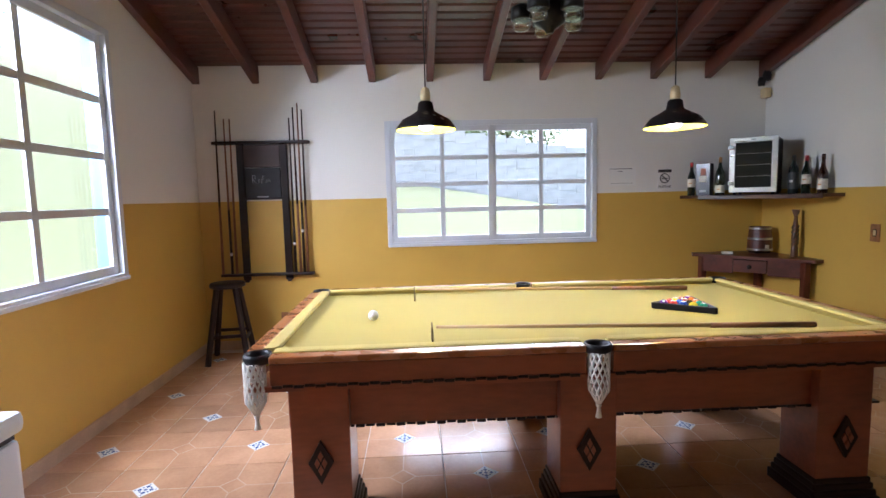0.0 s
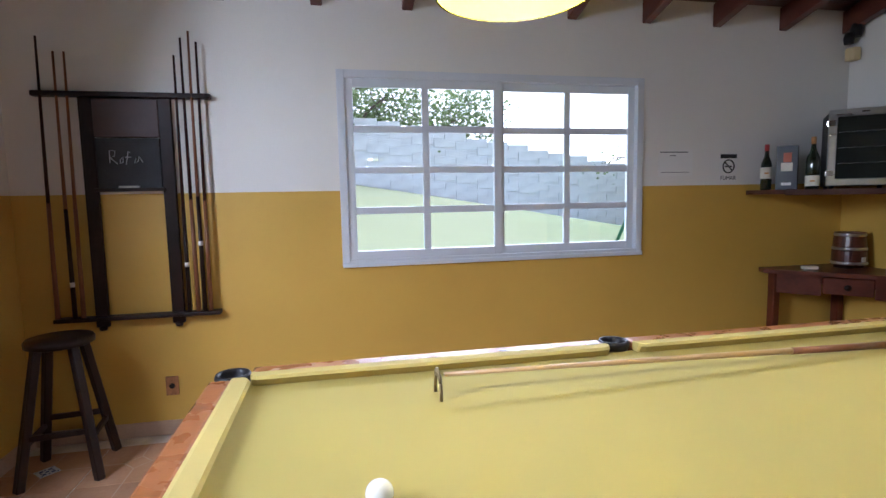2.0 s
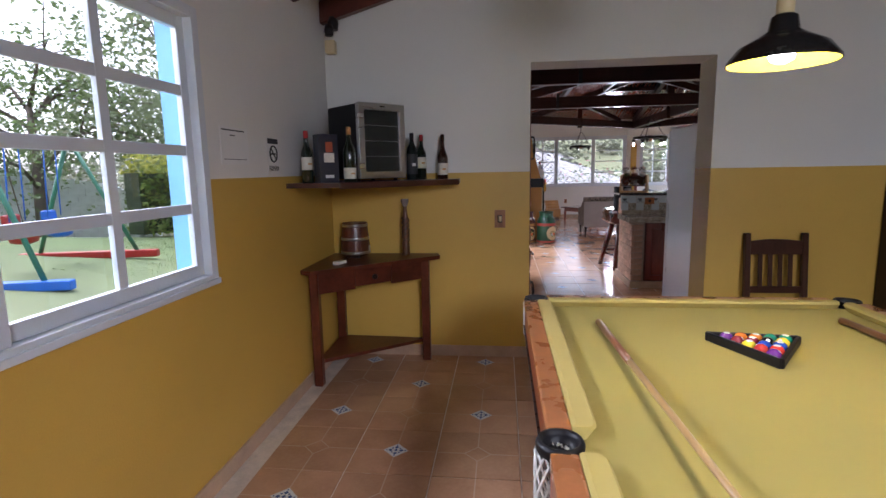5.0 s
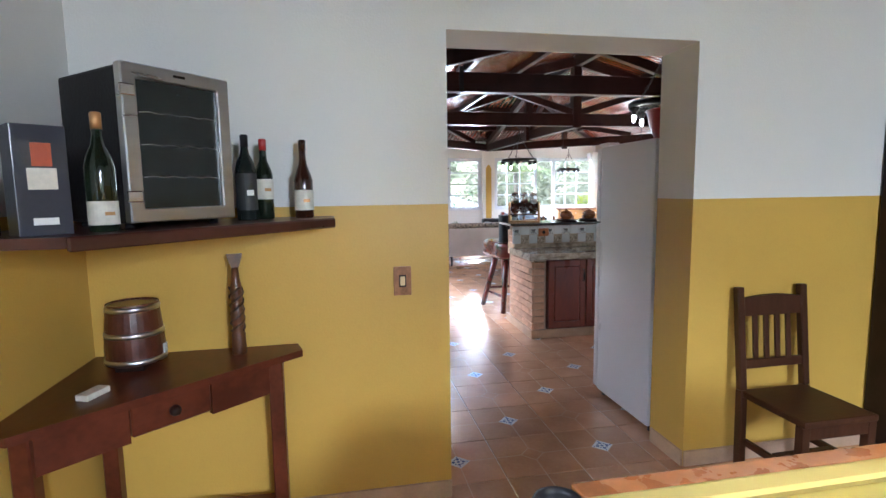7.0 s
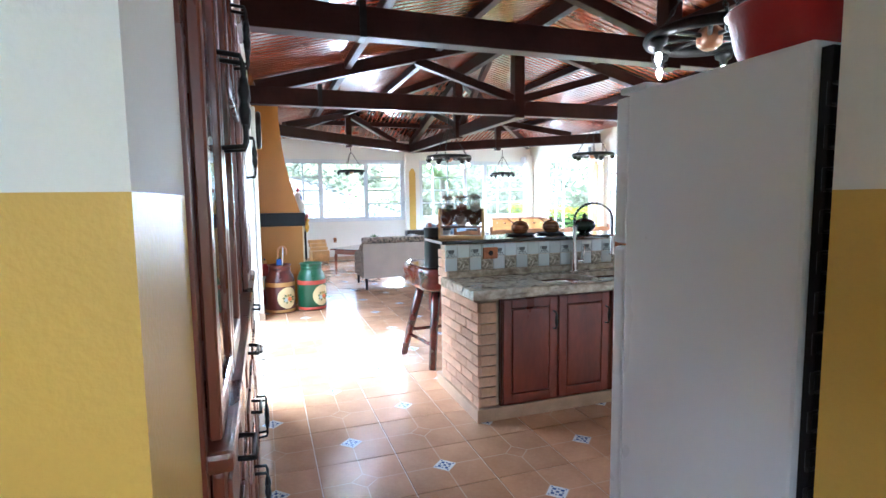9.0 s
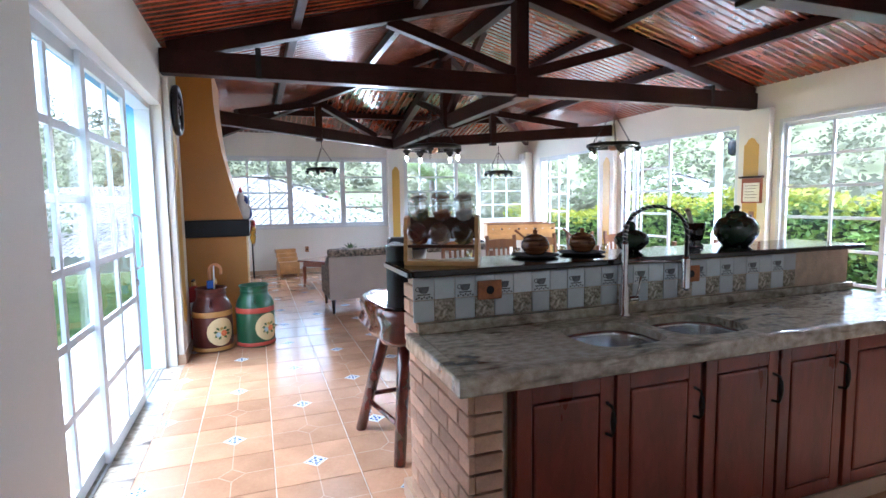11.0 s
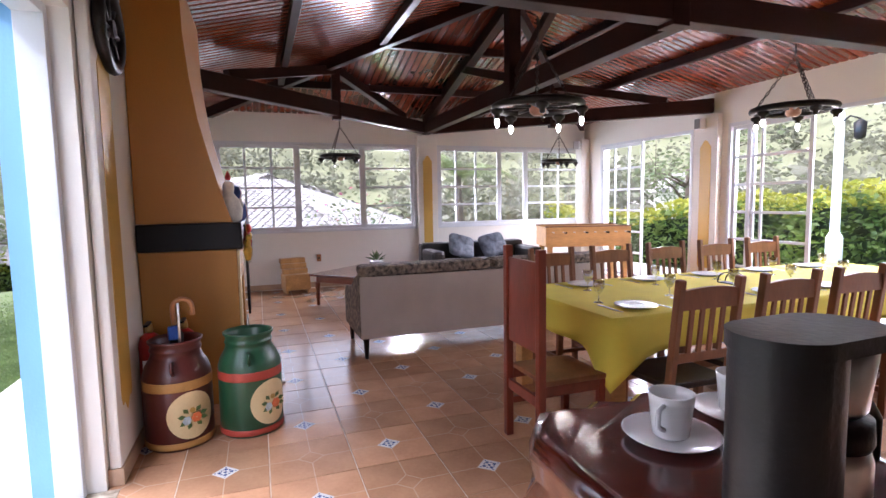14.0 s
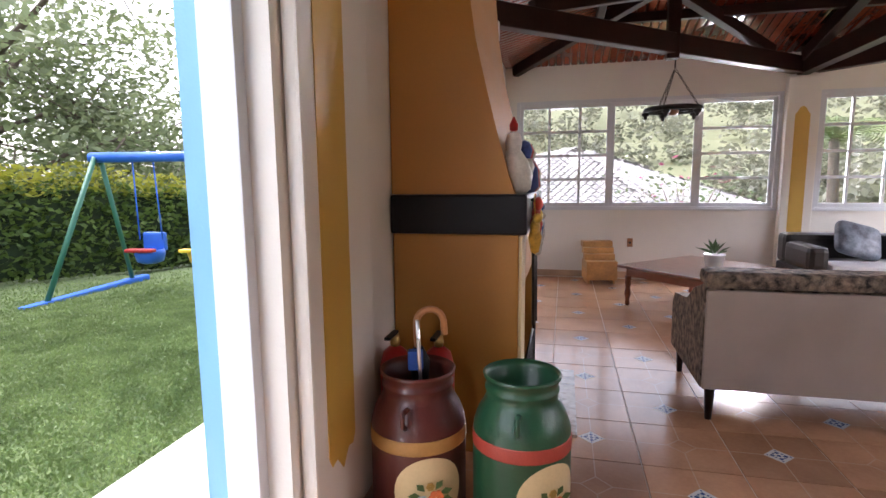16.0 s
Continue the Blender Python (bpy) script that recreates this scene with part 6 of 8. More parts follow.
for x, y in ((7.05, 1.50), (7.05, 1.20)):
    solid("saucer_tray", lathe(B(), [(0.10, 0), (0.125, 0.008), (0.13, 0.014), (0.12, 0.012), (0.01, 0.006)], 28), material("matt_black_tray", (0.012, 0.011, 0.011), 0.75, var=0.2), "dark round tray under a clay pot", "tray", "trays", m=pose(x, y, BZ))
    th = thing("clay_pot", pose(x, y, BZ + 0.0125) @ Matrix.Scale(0.8, 4), "glazed brown clay pot with lid and wooden spoon", "pot", "clay pots on the bar")
    part("body", lathe(B(), [(0.05, 0), (0.065, 0.01), (0.095, 0.05), (0.092, 0.085), (0.078, 0.10), (0.07, 0.10)], 26), CLAY, th)
    part("lid", lathe(B(), [(0.082, 0.101), (0.07, 0.118), (0.03, 0.135), (0.012, 0.14), (0.018, 0.16), (0.006, 0.168)], 24), CLAY, th)
    part("spoon", tube(B(), [(0.02, 0.05, 0.10), (0.06, 0.12, 0.165)], [0.006, 0.009], 6), CHAIRWOOD, th)
    for s in (-1, 1):
        part("ear", ball(B(), (s * 0.095, 0, 0.07), 0.018, 2), CLAY, th)
GREENC = material("dark_green_ceramic", (0.02, 0.035, 0.02), 0.25, var=0.3, scale=15, coat=0.4)
bm = lathe(B(), [(0.05, 0), (0.07, 0.01), (0.115, 0.06), (0.12, 0.09), (0.10, 0.125), (0.05, 0.15), (0.01, 0.155)], 26)
ball(bm, (0.0, 0.0, 0.175), 0.028, 2, (1, 1, 1.3))
bmesh.ops.create_cone(bm, cap_ends=True, segments=10, radius1=0.03, radius2=0.008, depth=0.07, matrix=pose(-0.02, 0.12, 0.09, -60, 0, 0))
solid("hen_tureen", bm, GREENC, "dark green ceramic hen shaped pot on the bar", "tureen", m=pose(7.05, 0.86, BZ) @ Matrix.Scale(0.82, 4), smooth=True)
th = thing("mortar", pose(7.05, 0.38, BZ), "dark mortar with a pestle", "mortar")
part("cup", lathe(B(), [(0.045, 0), (0.05, 0.01), (0.03, 0.03), (0.045, 0.06), (0.058, 0.15), (0.052, 0.15), (0.035, 0.07), (0.005, 0.06)], 20), BLACKSTONE, th)
part("pestle", tube(B(), [(0.0, 0.0, 0.08), (0.02, 0.05, 0.24)], [0.012, 0.016], 8), GRANITE, th)
solid("stone_jar", lathe(B(), [(0.07, 0), (0.085, 0.01), (0.125, 0.07), (0.13, 0.12), (0.10, 0.17), (0.06, 0.185), (0.062, 0.20), (0.04, 0.215), (0.014, 0.22), (0.02, 0.245), (0.008, 0.255)], 26), GREENC, "dark glazed round jar with a knobbed lid", "jar", m=pose(7.02, 0.08, BZ))

# rustic log side table at the end of the bar
LOG = material("lacquered_log", (0.075, 0.012, 0.008), 0.16, var=0.5, scale=7, bump=0.16, bscale=14, coat=0.7)
th = thing("log_table", Matrix(), "glossy lacquered log side table on splayed round legs", "side table")
bm = B()
seg, rings = 40, []
noise.seed_set(4)
for f, z in ((0.86, 0.69), (0.97, 0.70), (1.03, 0.735), (0.97, 0.785), (1.03, 0.84), (1.0, 0.885), (0.94, 0.897)):
    ring = []
    for i in range(seg):
        a = 2 * math.pi * i / seg
        c, s = math.cos(a), math.sin(a)
        k = (abs(c) ** 4 + abs(s) ** 4) ** -0.25
        w = 1 + 0.10 * noise.noise(Vector((c * 4.0, s * 4.0, z * 3.0))) + 0.05 * noise.noise(Vector((c * 9.0, s * 9.0, z * 2.0)))
        ring.append(bm.verts.new((7.60 + 0.42 * c * k * f * w, 2.00 + 0.31 * s * k * f * w, z + 0.01 * noise.noise(Vector((c * 3, s * 3, z))))))
    rings.append(ring)
for a, b in zip(rings, rings[1:]):
    for i in range(seg):
        bm.faces.new((a[i], a[(i + 1) % seg], b[(i + 1) % seg], b[i])).smooth = True
bm.faces.new(rings[0][::-1])
bm.faces.new(rings[-1])
part("log_seat", bm, LOG, th)
for (a, b) in (((7.86, 2.33, 0), (7.74, 2.17, 0.705)), ((7.88, 1.74, 0), (7.76, 1.88, 0.705)), ((7.30, 2.22, 0), (7.42, 2.14, 0.705)), ((7.30, 1.78, 0), (7.42, 1.90, 0.705))):
    part("leg", tube(B(), [a, tuple(Vector(a).lerp(Vector(b), 0.5)), b], [0.034, 0.038, 0.042], 10), LOG, th)
part("rung", tube(B(), [(7.83, 2.28, 0.2), (7.34, 2.19, 0.2)], 0.016, 8), LOG, th)
part("rung", tube(B(), [(7.83, 2.28, 0.24), (7.85, 1.78, 0.24)], 0.016, 8), LOG, th)
LZ = 0.898
th = thing("coffee_maker", pose(7.41, 2.13, LZ, 0, 0, -88), "black filter coffee maker with steel jug and filter holder", "coffee maker")
MATTBLACK = material("matt_black_plastic", (0.008, 0.009, 0.011), 0.42, var=0.15)


def oval(x0, x1, hw, n=88):
    """Round-ended outline along x."""
    return [((x1 - hw if math.cos(a) > 0 else x0 + hw) + hw * math.cos(a), hw * math.sin(a)) for a in [2 * math.pi * i / n + 0.01 for i in range(n)]]


part("tower", prism(B(), oval(-0.11, 0.045, 0.072), 0.0, 0.315), MATTBLACK, th)
part("hotplate", prism(B(), oval(-0.03, 0.13, 0.070), 0.0005, 0.035), BLACK, th)
part("lid", prism(B(), oval(-0.115, 0.14, 0.076), 0.3155, 0.34), MATTBLACK, th, "flat black lid reaching over the jug")
part("filter_holder", lathe(B(), [(0.042, 0.205), (0.050, 0.215), (0.060, 0.3145)], 28, (0.068, 0, 0)), STEEL, th, "tapered steel filter holder")
jug = part("jug", lathe(B(), [(0.056, 0.036), (0.060, 0.045), (0.060, 0.135), (0.054, 0.155)], 28, (0.068, 0, 0)), STEEL, th, "steel coffee jug")
part("jug_lid", lathe(B(), [(0.056, 0.156), (0.060, 0.165), (0.058, 0.20), (0.03, 0.204)], 28, (0.068, 0, 0)), BLACK, jug)
part("grip", tube(B(), [(0.12, 0, 0.18), (0.165, 0.0, 0.195), (0.185, 0.0, 0.17), (0.19, 0.0, 0.10)], [0.012, 0.013, 0.013, 0.010], 8), BLACK, jug)
CERAMIC = material("white_ceramic", (0.74, 0.75, 0.76), 0.2, var=0.02, bump=0, coat=0.4)
for x, y, a in ((7.758, 2.035, 118), (7.80, 1.79, 140)):
    solid("saucer", lathe(B(), [(0.05, 0), (0.062, 0.003), (0.098, 0.014), (0.104, 0.019), (0.099, 0.018), (0.062, 0.0085), (0.005, 0.006)], 36), CERAMIC, "white ceramic saucer under a coffee cup", "saucer", "saucers", m=pose(x, y, LZ))
    th = thing("coffee_cup", pose(x, y, LZ + 0.0092, 0, 0, a) @ Matrix.Scale(1.3, 4), "white ceramic coffee cup on its saucer", "cup", "coffee cups")
    part("bowl", lathe(B(), [(0.026, 0), (0.03, 0.004), (0.036, 0.06), (0.038, 0.075), (0.035, 0.075), (0.032, 0.06), (0.024, 0.01), (0.003, 0.008)], 24), CERAMIC, th)
    part("handle", tube(B(), [(0.034, 0, 0.062), (0.058, 0, 0.06), (0.062, 0, 0.035), (0.034, 0, 0.02)], 0.0045, 6), CERAMIC, th)

# ---- living room ----
# fireplace
fp = thing("fireplace", Matrix(), "ochre plastered fireplace with flared hood and black mantel band", "fireplace", kind="structure")
FX0, FX1, FY = 10.85, 12.35, 3.03
FIREY = material("ochre_fireplace_plaster", (0.40, 0.175, 0.022), 0.5, var=0.06, scale=2, bump=0.1)
part("hearth_pier", box(B(), FX0, FX0 + 0.25, FY, 3.655, 0, 1.119, 0.01), FIREY, fp)
part("hearth_pier", box(B(), FX1 - 0.25, FX1, FY, 3.655, 0, 1.119, 0.01), FIREY, fp)
part("hearth_lintel", box(B(), FX0 + 0.251, FX1 - 0.251, FY + 0.002, 3.655, 0.80, 1.118, 0.006), FIREY, fp)
part("hearth_back", box(B(), FX0 + 0.251, FX1 - 0.251, 3.50, 3.655, 0, 0.799), FIREY, fp)
part("fire_back", box(B(), FX0 + 0.252, FX1 - 0.252, 3.46, 3.499, 0.02, 0.79), BLACK, fp, "soot-black firebox back")
part("front_edge", box(B(), FX0 + 0.01, FX0 + 0.24, FY - 0.016, FY - 0.001, 0.0, 1.11, 0.004), CREAM, fp, "cream front edge")
part("mantel", box(B(), FX0 - 0.03, FX1 + 0.03, FY - 0.04, 3.655, 1.12, 1.31, 0.012), material("black_mantel", (0.006, 0.005, 0.006), 0.36, var=0.2, spec=0.2), fp, "black mantel band")
hood = [(3.655, 1.311), (3.05, 1.311), (3.085, 1.42), (3.13, 1.58), (3.18, 1.78), (3.235, 2.02), (3.275, 2.30), (3.30, 2.60), (3.305, 2.97), (3.655, 2.97)]
bm = B()
lo, hi = [], []
for y, z in hood:
    t = max(0, min(1, (z - 1.31) / 1.2))
    inset = 0.30 * (1 - (1 - t) ** 2)
    lo.append(bm.verts.new((FX0, y, z)))
    hi.append(bm.verts.new((FX1 - inset, y, z)))
bm.faces.new(lo)
bm.faces.new(hi[::-1])
for i in range(len(hood)):
    j = (i + 1) % len(hood)
    bm.faces.new((lo[i], lo[j], hi[j], hi[i]))
part("hood", bm, FIREY, fp)
part("hearth_slab", box(B(), FX0 + 0.26, FX1 - 0.26, FY - 0.30, 3.45, 0.0, 0.02, 0.004), GRANITE, fp)
th = thing("fire_guard", pose(FX0 + 0.28, FY - 0.02, 0.02), "black iron bar fire guard before the hearth", "fire guard")
for k in range(9):
    part("bar", tube(B(), [(0.02 + 0.11 * k, 0, 0), (0.02 + 0.11 * k, 0, 0.38)], 0.006, 6), BLACKIRON, th)
part("top_rail", tube(B(), [(0, 0, 0.38), (0.92, 0, 0.38)], 0.008, 6), BLACKIRON, th)
# figures on the mantel, plain shapes
FIGW = material("figure_white", (0.62, 0.58, 0.52), 0.6, var=0.15, scale=20)
bm = lathe(B(), [(0.06, 0), (0.085, 0.02), (0.095, 0.09), (0.07, 0.16), (0.035, 0.21), (0.042, 0.25), (0.03, 0.29), (0.006, 0.30)], 18, mi=0)
lathe(bm, [(0.001, 0.30), (0.02, 0.305), (0.022, 0.33), (0.004, 0.37)], 10, (0.0, 0, 0), mi=1)
lathe(bm, [(0.05, 0.10), (0.06, 0.13), (0.045, 0.17)], 12, (0.05, -0.04, 0), mi=0)
solid("goose_figure", bm, [FIGW, RED], "white goose ornament with a red comb on the mantel", "ornament", m=pose(10.99, 3.07, 1.311), smooth=False)
for k, (x, c) in enumerate(((11.18, (0.05, 0.08, 0.25)), (11.34, (0.40, 0.05, 0.03)), (11.52, (0.45, 0.38, 0.30)))):
    bm = lathe(B(), [(0.05, 0), (0.075, 0.03), (0.07, 0.12), (0.03, 0.18), (0.04, 0.22), (0.025, 0.26), (0.004, 0.27)], 14)
    solid("rag_figure", bm, material("figure_%s" % ("blue", "red", "sand")[k], c, 0.8, var=0.35, scale=30), "small cloth figure ornament on the mantel", "ornament", m=pose(x, 3.03, 1.311))
for k, (x, dz, c) in enumerate(((10.93, -0.16, (0.55, 0.30, 0.03)), (11.02, -0.10, (0.42, 0.04, 0.02)), (11.14, -0.20, (0.50, 0.47, 0.42)), (11.26, -0.12, (0.04, 0.10, 0.22)), (11.42, -0.18, (0.46, 0.42, 0.36)))):
    bm = ball(B(), (0, 0, 0), 0.042, 2, (1.2, 0.6, 1.0))
    lathe(bm, [(0.001, -0.13), (0.02, -0.12), (0.034, -0.05), (0.02, 0.0)], 10)
    ball(bm, (-0.03, -0.012, 0.045), 0.024, 2)
    tube(bm, [(0, 0, 0.03), (0, 0.006, -dz - 0.001)], 0.002, 4)
    solid("hanging_figure", bm, material("hanging_paint_%d" % k, c, 0.6, var=0.35, scale=30), "small painted figure hung from the mantel's front edge", "ornament", "figures hung from the mantel", m=pose(x, FY - 0.072, 1.31 + dz))
th = thing("fire_tools", pose(11.0, FY - 0.042, 1.28), "hanging fire irons and coloured wooden birds below the mantel", "fire tools")
part("hook_rail", tube(B(), [(-0.05, -0.01, 0), (0.35, -0.01, 0)], 0.006, 6), BLACKIRON, th)
for k in range(4):
    part("iron", tube(B(), [(0.05 + 0.08 * k, -0.014, 0.0), (0.05 + 0.08 * k, -0.02, -0.65 - 0.04 * (k % 2))], [0.007, 0.009], 6), BLACKIRON, th)
for k, c in enumerate(((0.5, 0.04, 0.02), (0.6, 0.35, 0.03))):
    part("wooden_bird", ball(B(), (-0.02 + 0.05 * k, -0.04, -0.02 - 0.06 * k), 0.035, 2, (1.3, 0.7, 1)), material("bird_paint_%d" % k, c, 0.5, var=0.2), th)


# milk cans
def flower(parent, m):
    for dx, dz, r, c in ((0.018, -0.005, 0.026, (0.65, 0.16, 0.05)), (-0.028, -0.012, 0.022, (0.45, 0.55, 0.60)), (0.0, 0.035, 0.014, (0.40, 0.25, 0.05))):
        bm = B()
        for k in range(6):
            a = k * math.pi / 3
            prism(bm, [(dx + r * 0.55 * math.cos(a) + r * 0.45 * math.cos(b), dz + r * 0.55 * math.sin(a) + r * 0.45 * math.sin(b)) for b in [2 * math.pi * i / 8 for i in range(8)]], -0.003 - 0.0002 * k, -0.001, axis="y")
        o = part("painted_flower", bm, material("flower_%.2f" % c[0], c, 0.5, var=0.2, scale=40), parent, m=m)
    for a in (0.3, 1.0, 2.2, 2.9, 3.7, 4.4, 5.3, 6.0):
        bm = B()
        c, s = math.cos(a), math.sin(a)
        prism(bm, [(0.03 * c, 0.025 * s), (0.055 * c - 0.012 * s, 0.045 * s + 0.012 * c), (0.075 * c, 0.06 * s), (0.055 * c + 0.012 * s, 0.045 * s - 0.012 * c)], -0.0008, -0.0002, axis="y")
        part("painted_leaf", bm, material("leaf_paint", (0.07, 0.12, 0.03), 0.5, var=0.3), parent, m=m)


def milk_can(x, y, body, band, label, face):
    th = thing("milk_can", pose(x, y, 0), label, "milk can", "painted milk cans")
    part("body", lathe(B(), [(0.185, 0), (0.192, 0.01), (0.192, 0.40), (0.189, 0.435), (0.172, 0.485), (0.148, 0.525), (0.140, 0.545), (0.138, 0.565), (0.144, 0.572), (0.144, 0.582), (0.138, 0.589), (0.138, 0.605), (0.150, 0.622), (0.153, 0.634), (0.146, 0.638), (0.132, 0.61), (0.128, 0.45), (0.01, 0.44)], 40), body, th)
    part("painted_band", lathe(B(), [(0.1935, 0.355), (0.1940, 0.36), (0.1940, 0.405), (0.1925, 0.41)], 40), band, th)
    part("foot_band", lathe(B(), [(0.194, 0.012), (0.197, 0.02), (0.197, 0.045), (0.194, 0.05)], 40), band, th)
    for s in (-1, 1):
        part("handle", tube(B(), [(s * 0.175, 0, 0.455), (s * 0.21, 0, 0.48), (s * 0.215, 0, 0.53), (s * 0.15, 0, 0.52)], 0.010, 8), body, th)
    # oval medallion on the curved side
    bm = B()
    n = 28
    vs = []
    for i in range(n):
        a = 2 * math.pi * i / n
        u, w = 0.140 * math.cos(a), 0.205 + 0.142 * math.sin(a)
        t = u / 0.1945
        vs.append(bm.verts.new((0.1945 * math.sin(t), -0.1945 * math.cos(t), w)))
    cs = []
    for k in range(1, 5):
        f = 1 - k / 5
        ring = []
        for i in range(n):
            a = 2 * math.pi * i / n
            u, w = 0.140 * f * math.cos(a), 0.205 + 0.142 * f * math.sin(a)
            t = u / 0.1945
            ring.append(bm.verts.new((0.1945 * math.sin(t), -0.1945 * math.cos(t), w)))
        cs.append(ring)
    al = [vs] + cs
    for a, b in zip(al, al[1:]):
        for i in range(n):
            bm.faces.new((a[i], a[(i + 1) % n], b[(i + 1) % n], b[i])).smooth = True
    bm.faces.new(al[-1])
    md = part("medallion", bm, CREAM, th, "cream oval with painted flowers", m=pose(0, 0, 0, 0, 0, face))
    flower(md, pose(0, -0.1975, 0.195) @ Matrix.Scale(1.2, 4))
    return th


MAROON = material("maroon_can_paint", (0.085, 0.016, 0.012), 0.4, var=0.2, scale=6, coat=0.2)
GREENP = material("green_can_paint", (0.014, 0.07, 0.032), 0.35, var=0.2, scale=6, coat=0.2)
milk_can(10.33, 3.385, MAROON, material("ochre_band", (0.42, 0.22, 0.06), 0.5, var=0.15), "maroon painted milk can with flowers, used as umbrella stand", -62)
milk_can(10.36, 2.97, GREENP, material("red_band", (0.36, 0.05, 0.03), 0.5, var=0.15), "green painted milk can with a red band and flowers", -50)
th = thing("umbrella", pose(10.36, 3.375, 0.45, 0, 0, 105), "folded dark umbrella with bamboo crook in the milk can", "umbrella")
part("canopy", tube(B(), [(0, 0, 0), (0.01, 0, 0.2), (0.015, 0, 0.26)], [0.02, 0.045, 0.02], 10), BLACK, th)
part("crook", tube(B(), [(0.015, 0, 0.24), (0.02, 0, 0.34)] + [(-0.035 + 0.055 * math.cos(a), 0.0, 0.36 + 0.055 * math.sin(a)) for a in [math.pi * i / 8 for i in range(9)]] + [(-0.092, 0, 0.31)], 0.014, 8), material("bamboo", (0.45, 0.20, 0.08), 0.4, var=0.25), th)
part("ribbon", box(B(), -0.005, 0.055, 0.02, 0.06, 0.18, 0.26, 0.008), material("blue_cloth", (0.03, 0.10, 0.40), 0.7, var=0.2), th, "bright coloured tag")
solid("walking_stick", tube(B(), [(0, 0, 0), (-0.13, -0.02, 0.42)], 0.007, 8), STEEL, "thin grey metal stick leaning in the milk can", "stick", m=pose(10.29, 3.355, 0.455))
for x, y in ((10.60, 3.57), (10.63, 3.37)):
    th = thing("fire_extinguisher", pose(x, y, 0) @ Matrix.Scale(0.92, 4), "red fire extinguisher standing by the fireplace", "fire extinguisher", "fire extinguishers")
    part("cylinder", lathe(B(), [(0.07, 0), (0.078, 0.01), (0.078, 0.58), (0.06, 0.65), (0.025, 0.68)], 22), RED, th)
    part("label", box(B(), -0.0805, -0.076, -0.04, 0.04, 0.30, 0.50, 0.001), PAPER, th)
    part("valve", lathe(B(), [(0.022, 0.68), (0.026, 0.70), (0.02, 0.74)], 12), BRASS, th)
    part("lever", box(B(), -0.12, 0.02, -0.014, 0.014, 0.74, 0.755, 0.003), BLACK, th)
# cart wheel on the pillar
th = thing("cart_wheel", pose(10.13, KN - 0.002, 2.37), "black iron cart wheel hung on the white pillar", "wheel")
part("rim", tube(B(), [(0.205 * math.cos(a), -0.03, 0.205 * math.sin(a)) for a in [2 * math.pi * i / 36 for i in range(36)]], 0.032, 8, True), BLACKIRON, th)
part("hub", lathe(B(), [(0.045, -0.055), (0.05, -0.03), (0.045, -0.005)], 16, axis="y"), BLACKIRON, th)
for k in range(8):
    a = k * math.pi / 4
    part("spoke", tube(B(), [(0.04 * math.cos(a), -0.03, 0.04 * math.sin(a)), (0.19 * math.cos(a), -0.03, 0.19 * math.sin(a))], 0.012, 6), BLACKIRON, th)


# wheel chandeliers
def chandelier(x, y, z, top, r=0.27, lit=True):
    th = thing("wheel_chandelier", pose(x, y, z), "black iron cart-wheel chandelier on chains" + (" with lit bulbs" if lit else ", unlit"), "chandelier", "wheel chandeliers")
    n = 32
    part("rim", tube(B(), [(r * math.cos(2 * math.pi * i / n), r * math.sin(2 * math.pi * i / n), 0) for i in range(n)], 0.027, 8, True), BLACKIRON, th)
    part("hub", lathe(B(), [(0.03, -0.06), (0.055, -0.04), (0.06, 0.02), (0.03, 0.05)], 16), CHAIRWOOD, th)
    for k in range(8):
        a = k * math.pi / 4
        part("spoke", tube(B(), [(0.05 * math.cos(a), 0.05 * math.sin(a), 0), (r * math.cos(a), r * math.sin(a), 0)], 0.011, 6), BLACKIRON, th)
    for k in range(3):
        a = 2 * math.pi * k / 3 + 0.5
        bm = B()
        p0, p1 = Vector((r * 0.95 * math.cos(a), r * 0.95 * math.sin(a), 0.02)), Vector((0, 0, min(0.42, top - z)))
        L = (p1 - p0).length
        m = int(L / 0.035)
        d = (p1 - p0).normalized()
        s1 = d.cross(Vector((0, 0, 1))).normalized()
        s2 = d.cross(s1)
        for i in range(m):
            c = p0 + d * (0.0175 + 0.035 * i)
            s = s1 if i % 2 else s2
            tube(bm, [c + d * 0.022 * math.cos(t) + s * 0.010 * math.sin(t) for t in [2 * math.pi * q / 8 for q in range(8)]], 0.0035, 4, True)
        part("chain", bm, BLACKIRON, th)
    if top - z > 0.42:
        part("rod", tube(B(), [(0, 0, 0.42), (0, 0, top - z)], 0.008, 6), BLACKIRON, th)
    for k in range(5):
        a = 2 * math.pi * k / 5 + 0.2
        c, s = math.cos(a), math.sin(a)
        hd = part("lamp_holder", lathe(B(), [(0.036, -0.022), (0.044, -0.03), (0.040, -0.05), (0.020, -0.062), (0.018, -0.085), (0.01, -0.09)], 12, (r * c, r * s, 0)), BLACKIRON, th)
        part("bulb", lathe(B(), [(0.009, -0.091), (0.015, -0.107), (0.013, -0.122), (0.003, -0.145)], 10, (r * c, r * s, 0)), BULB if lit and k in (0, 1, 3, 4) else JARGLASS, hd)


chandelier(14.43, 1.72, 2.10, 2.61, 0.27, False)
chandelier(14.37, -1.86, 2.06, 2.61, 0.27, False)
chandelier(10.02, 1.06, 2.06, 2.64, 0.29)
chandelier(9.95, -1.26, 2.13, 2.64, 0.29)
chandelier(5.10, 1.52, 2.24, 2.9, 0.27)

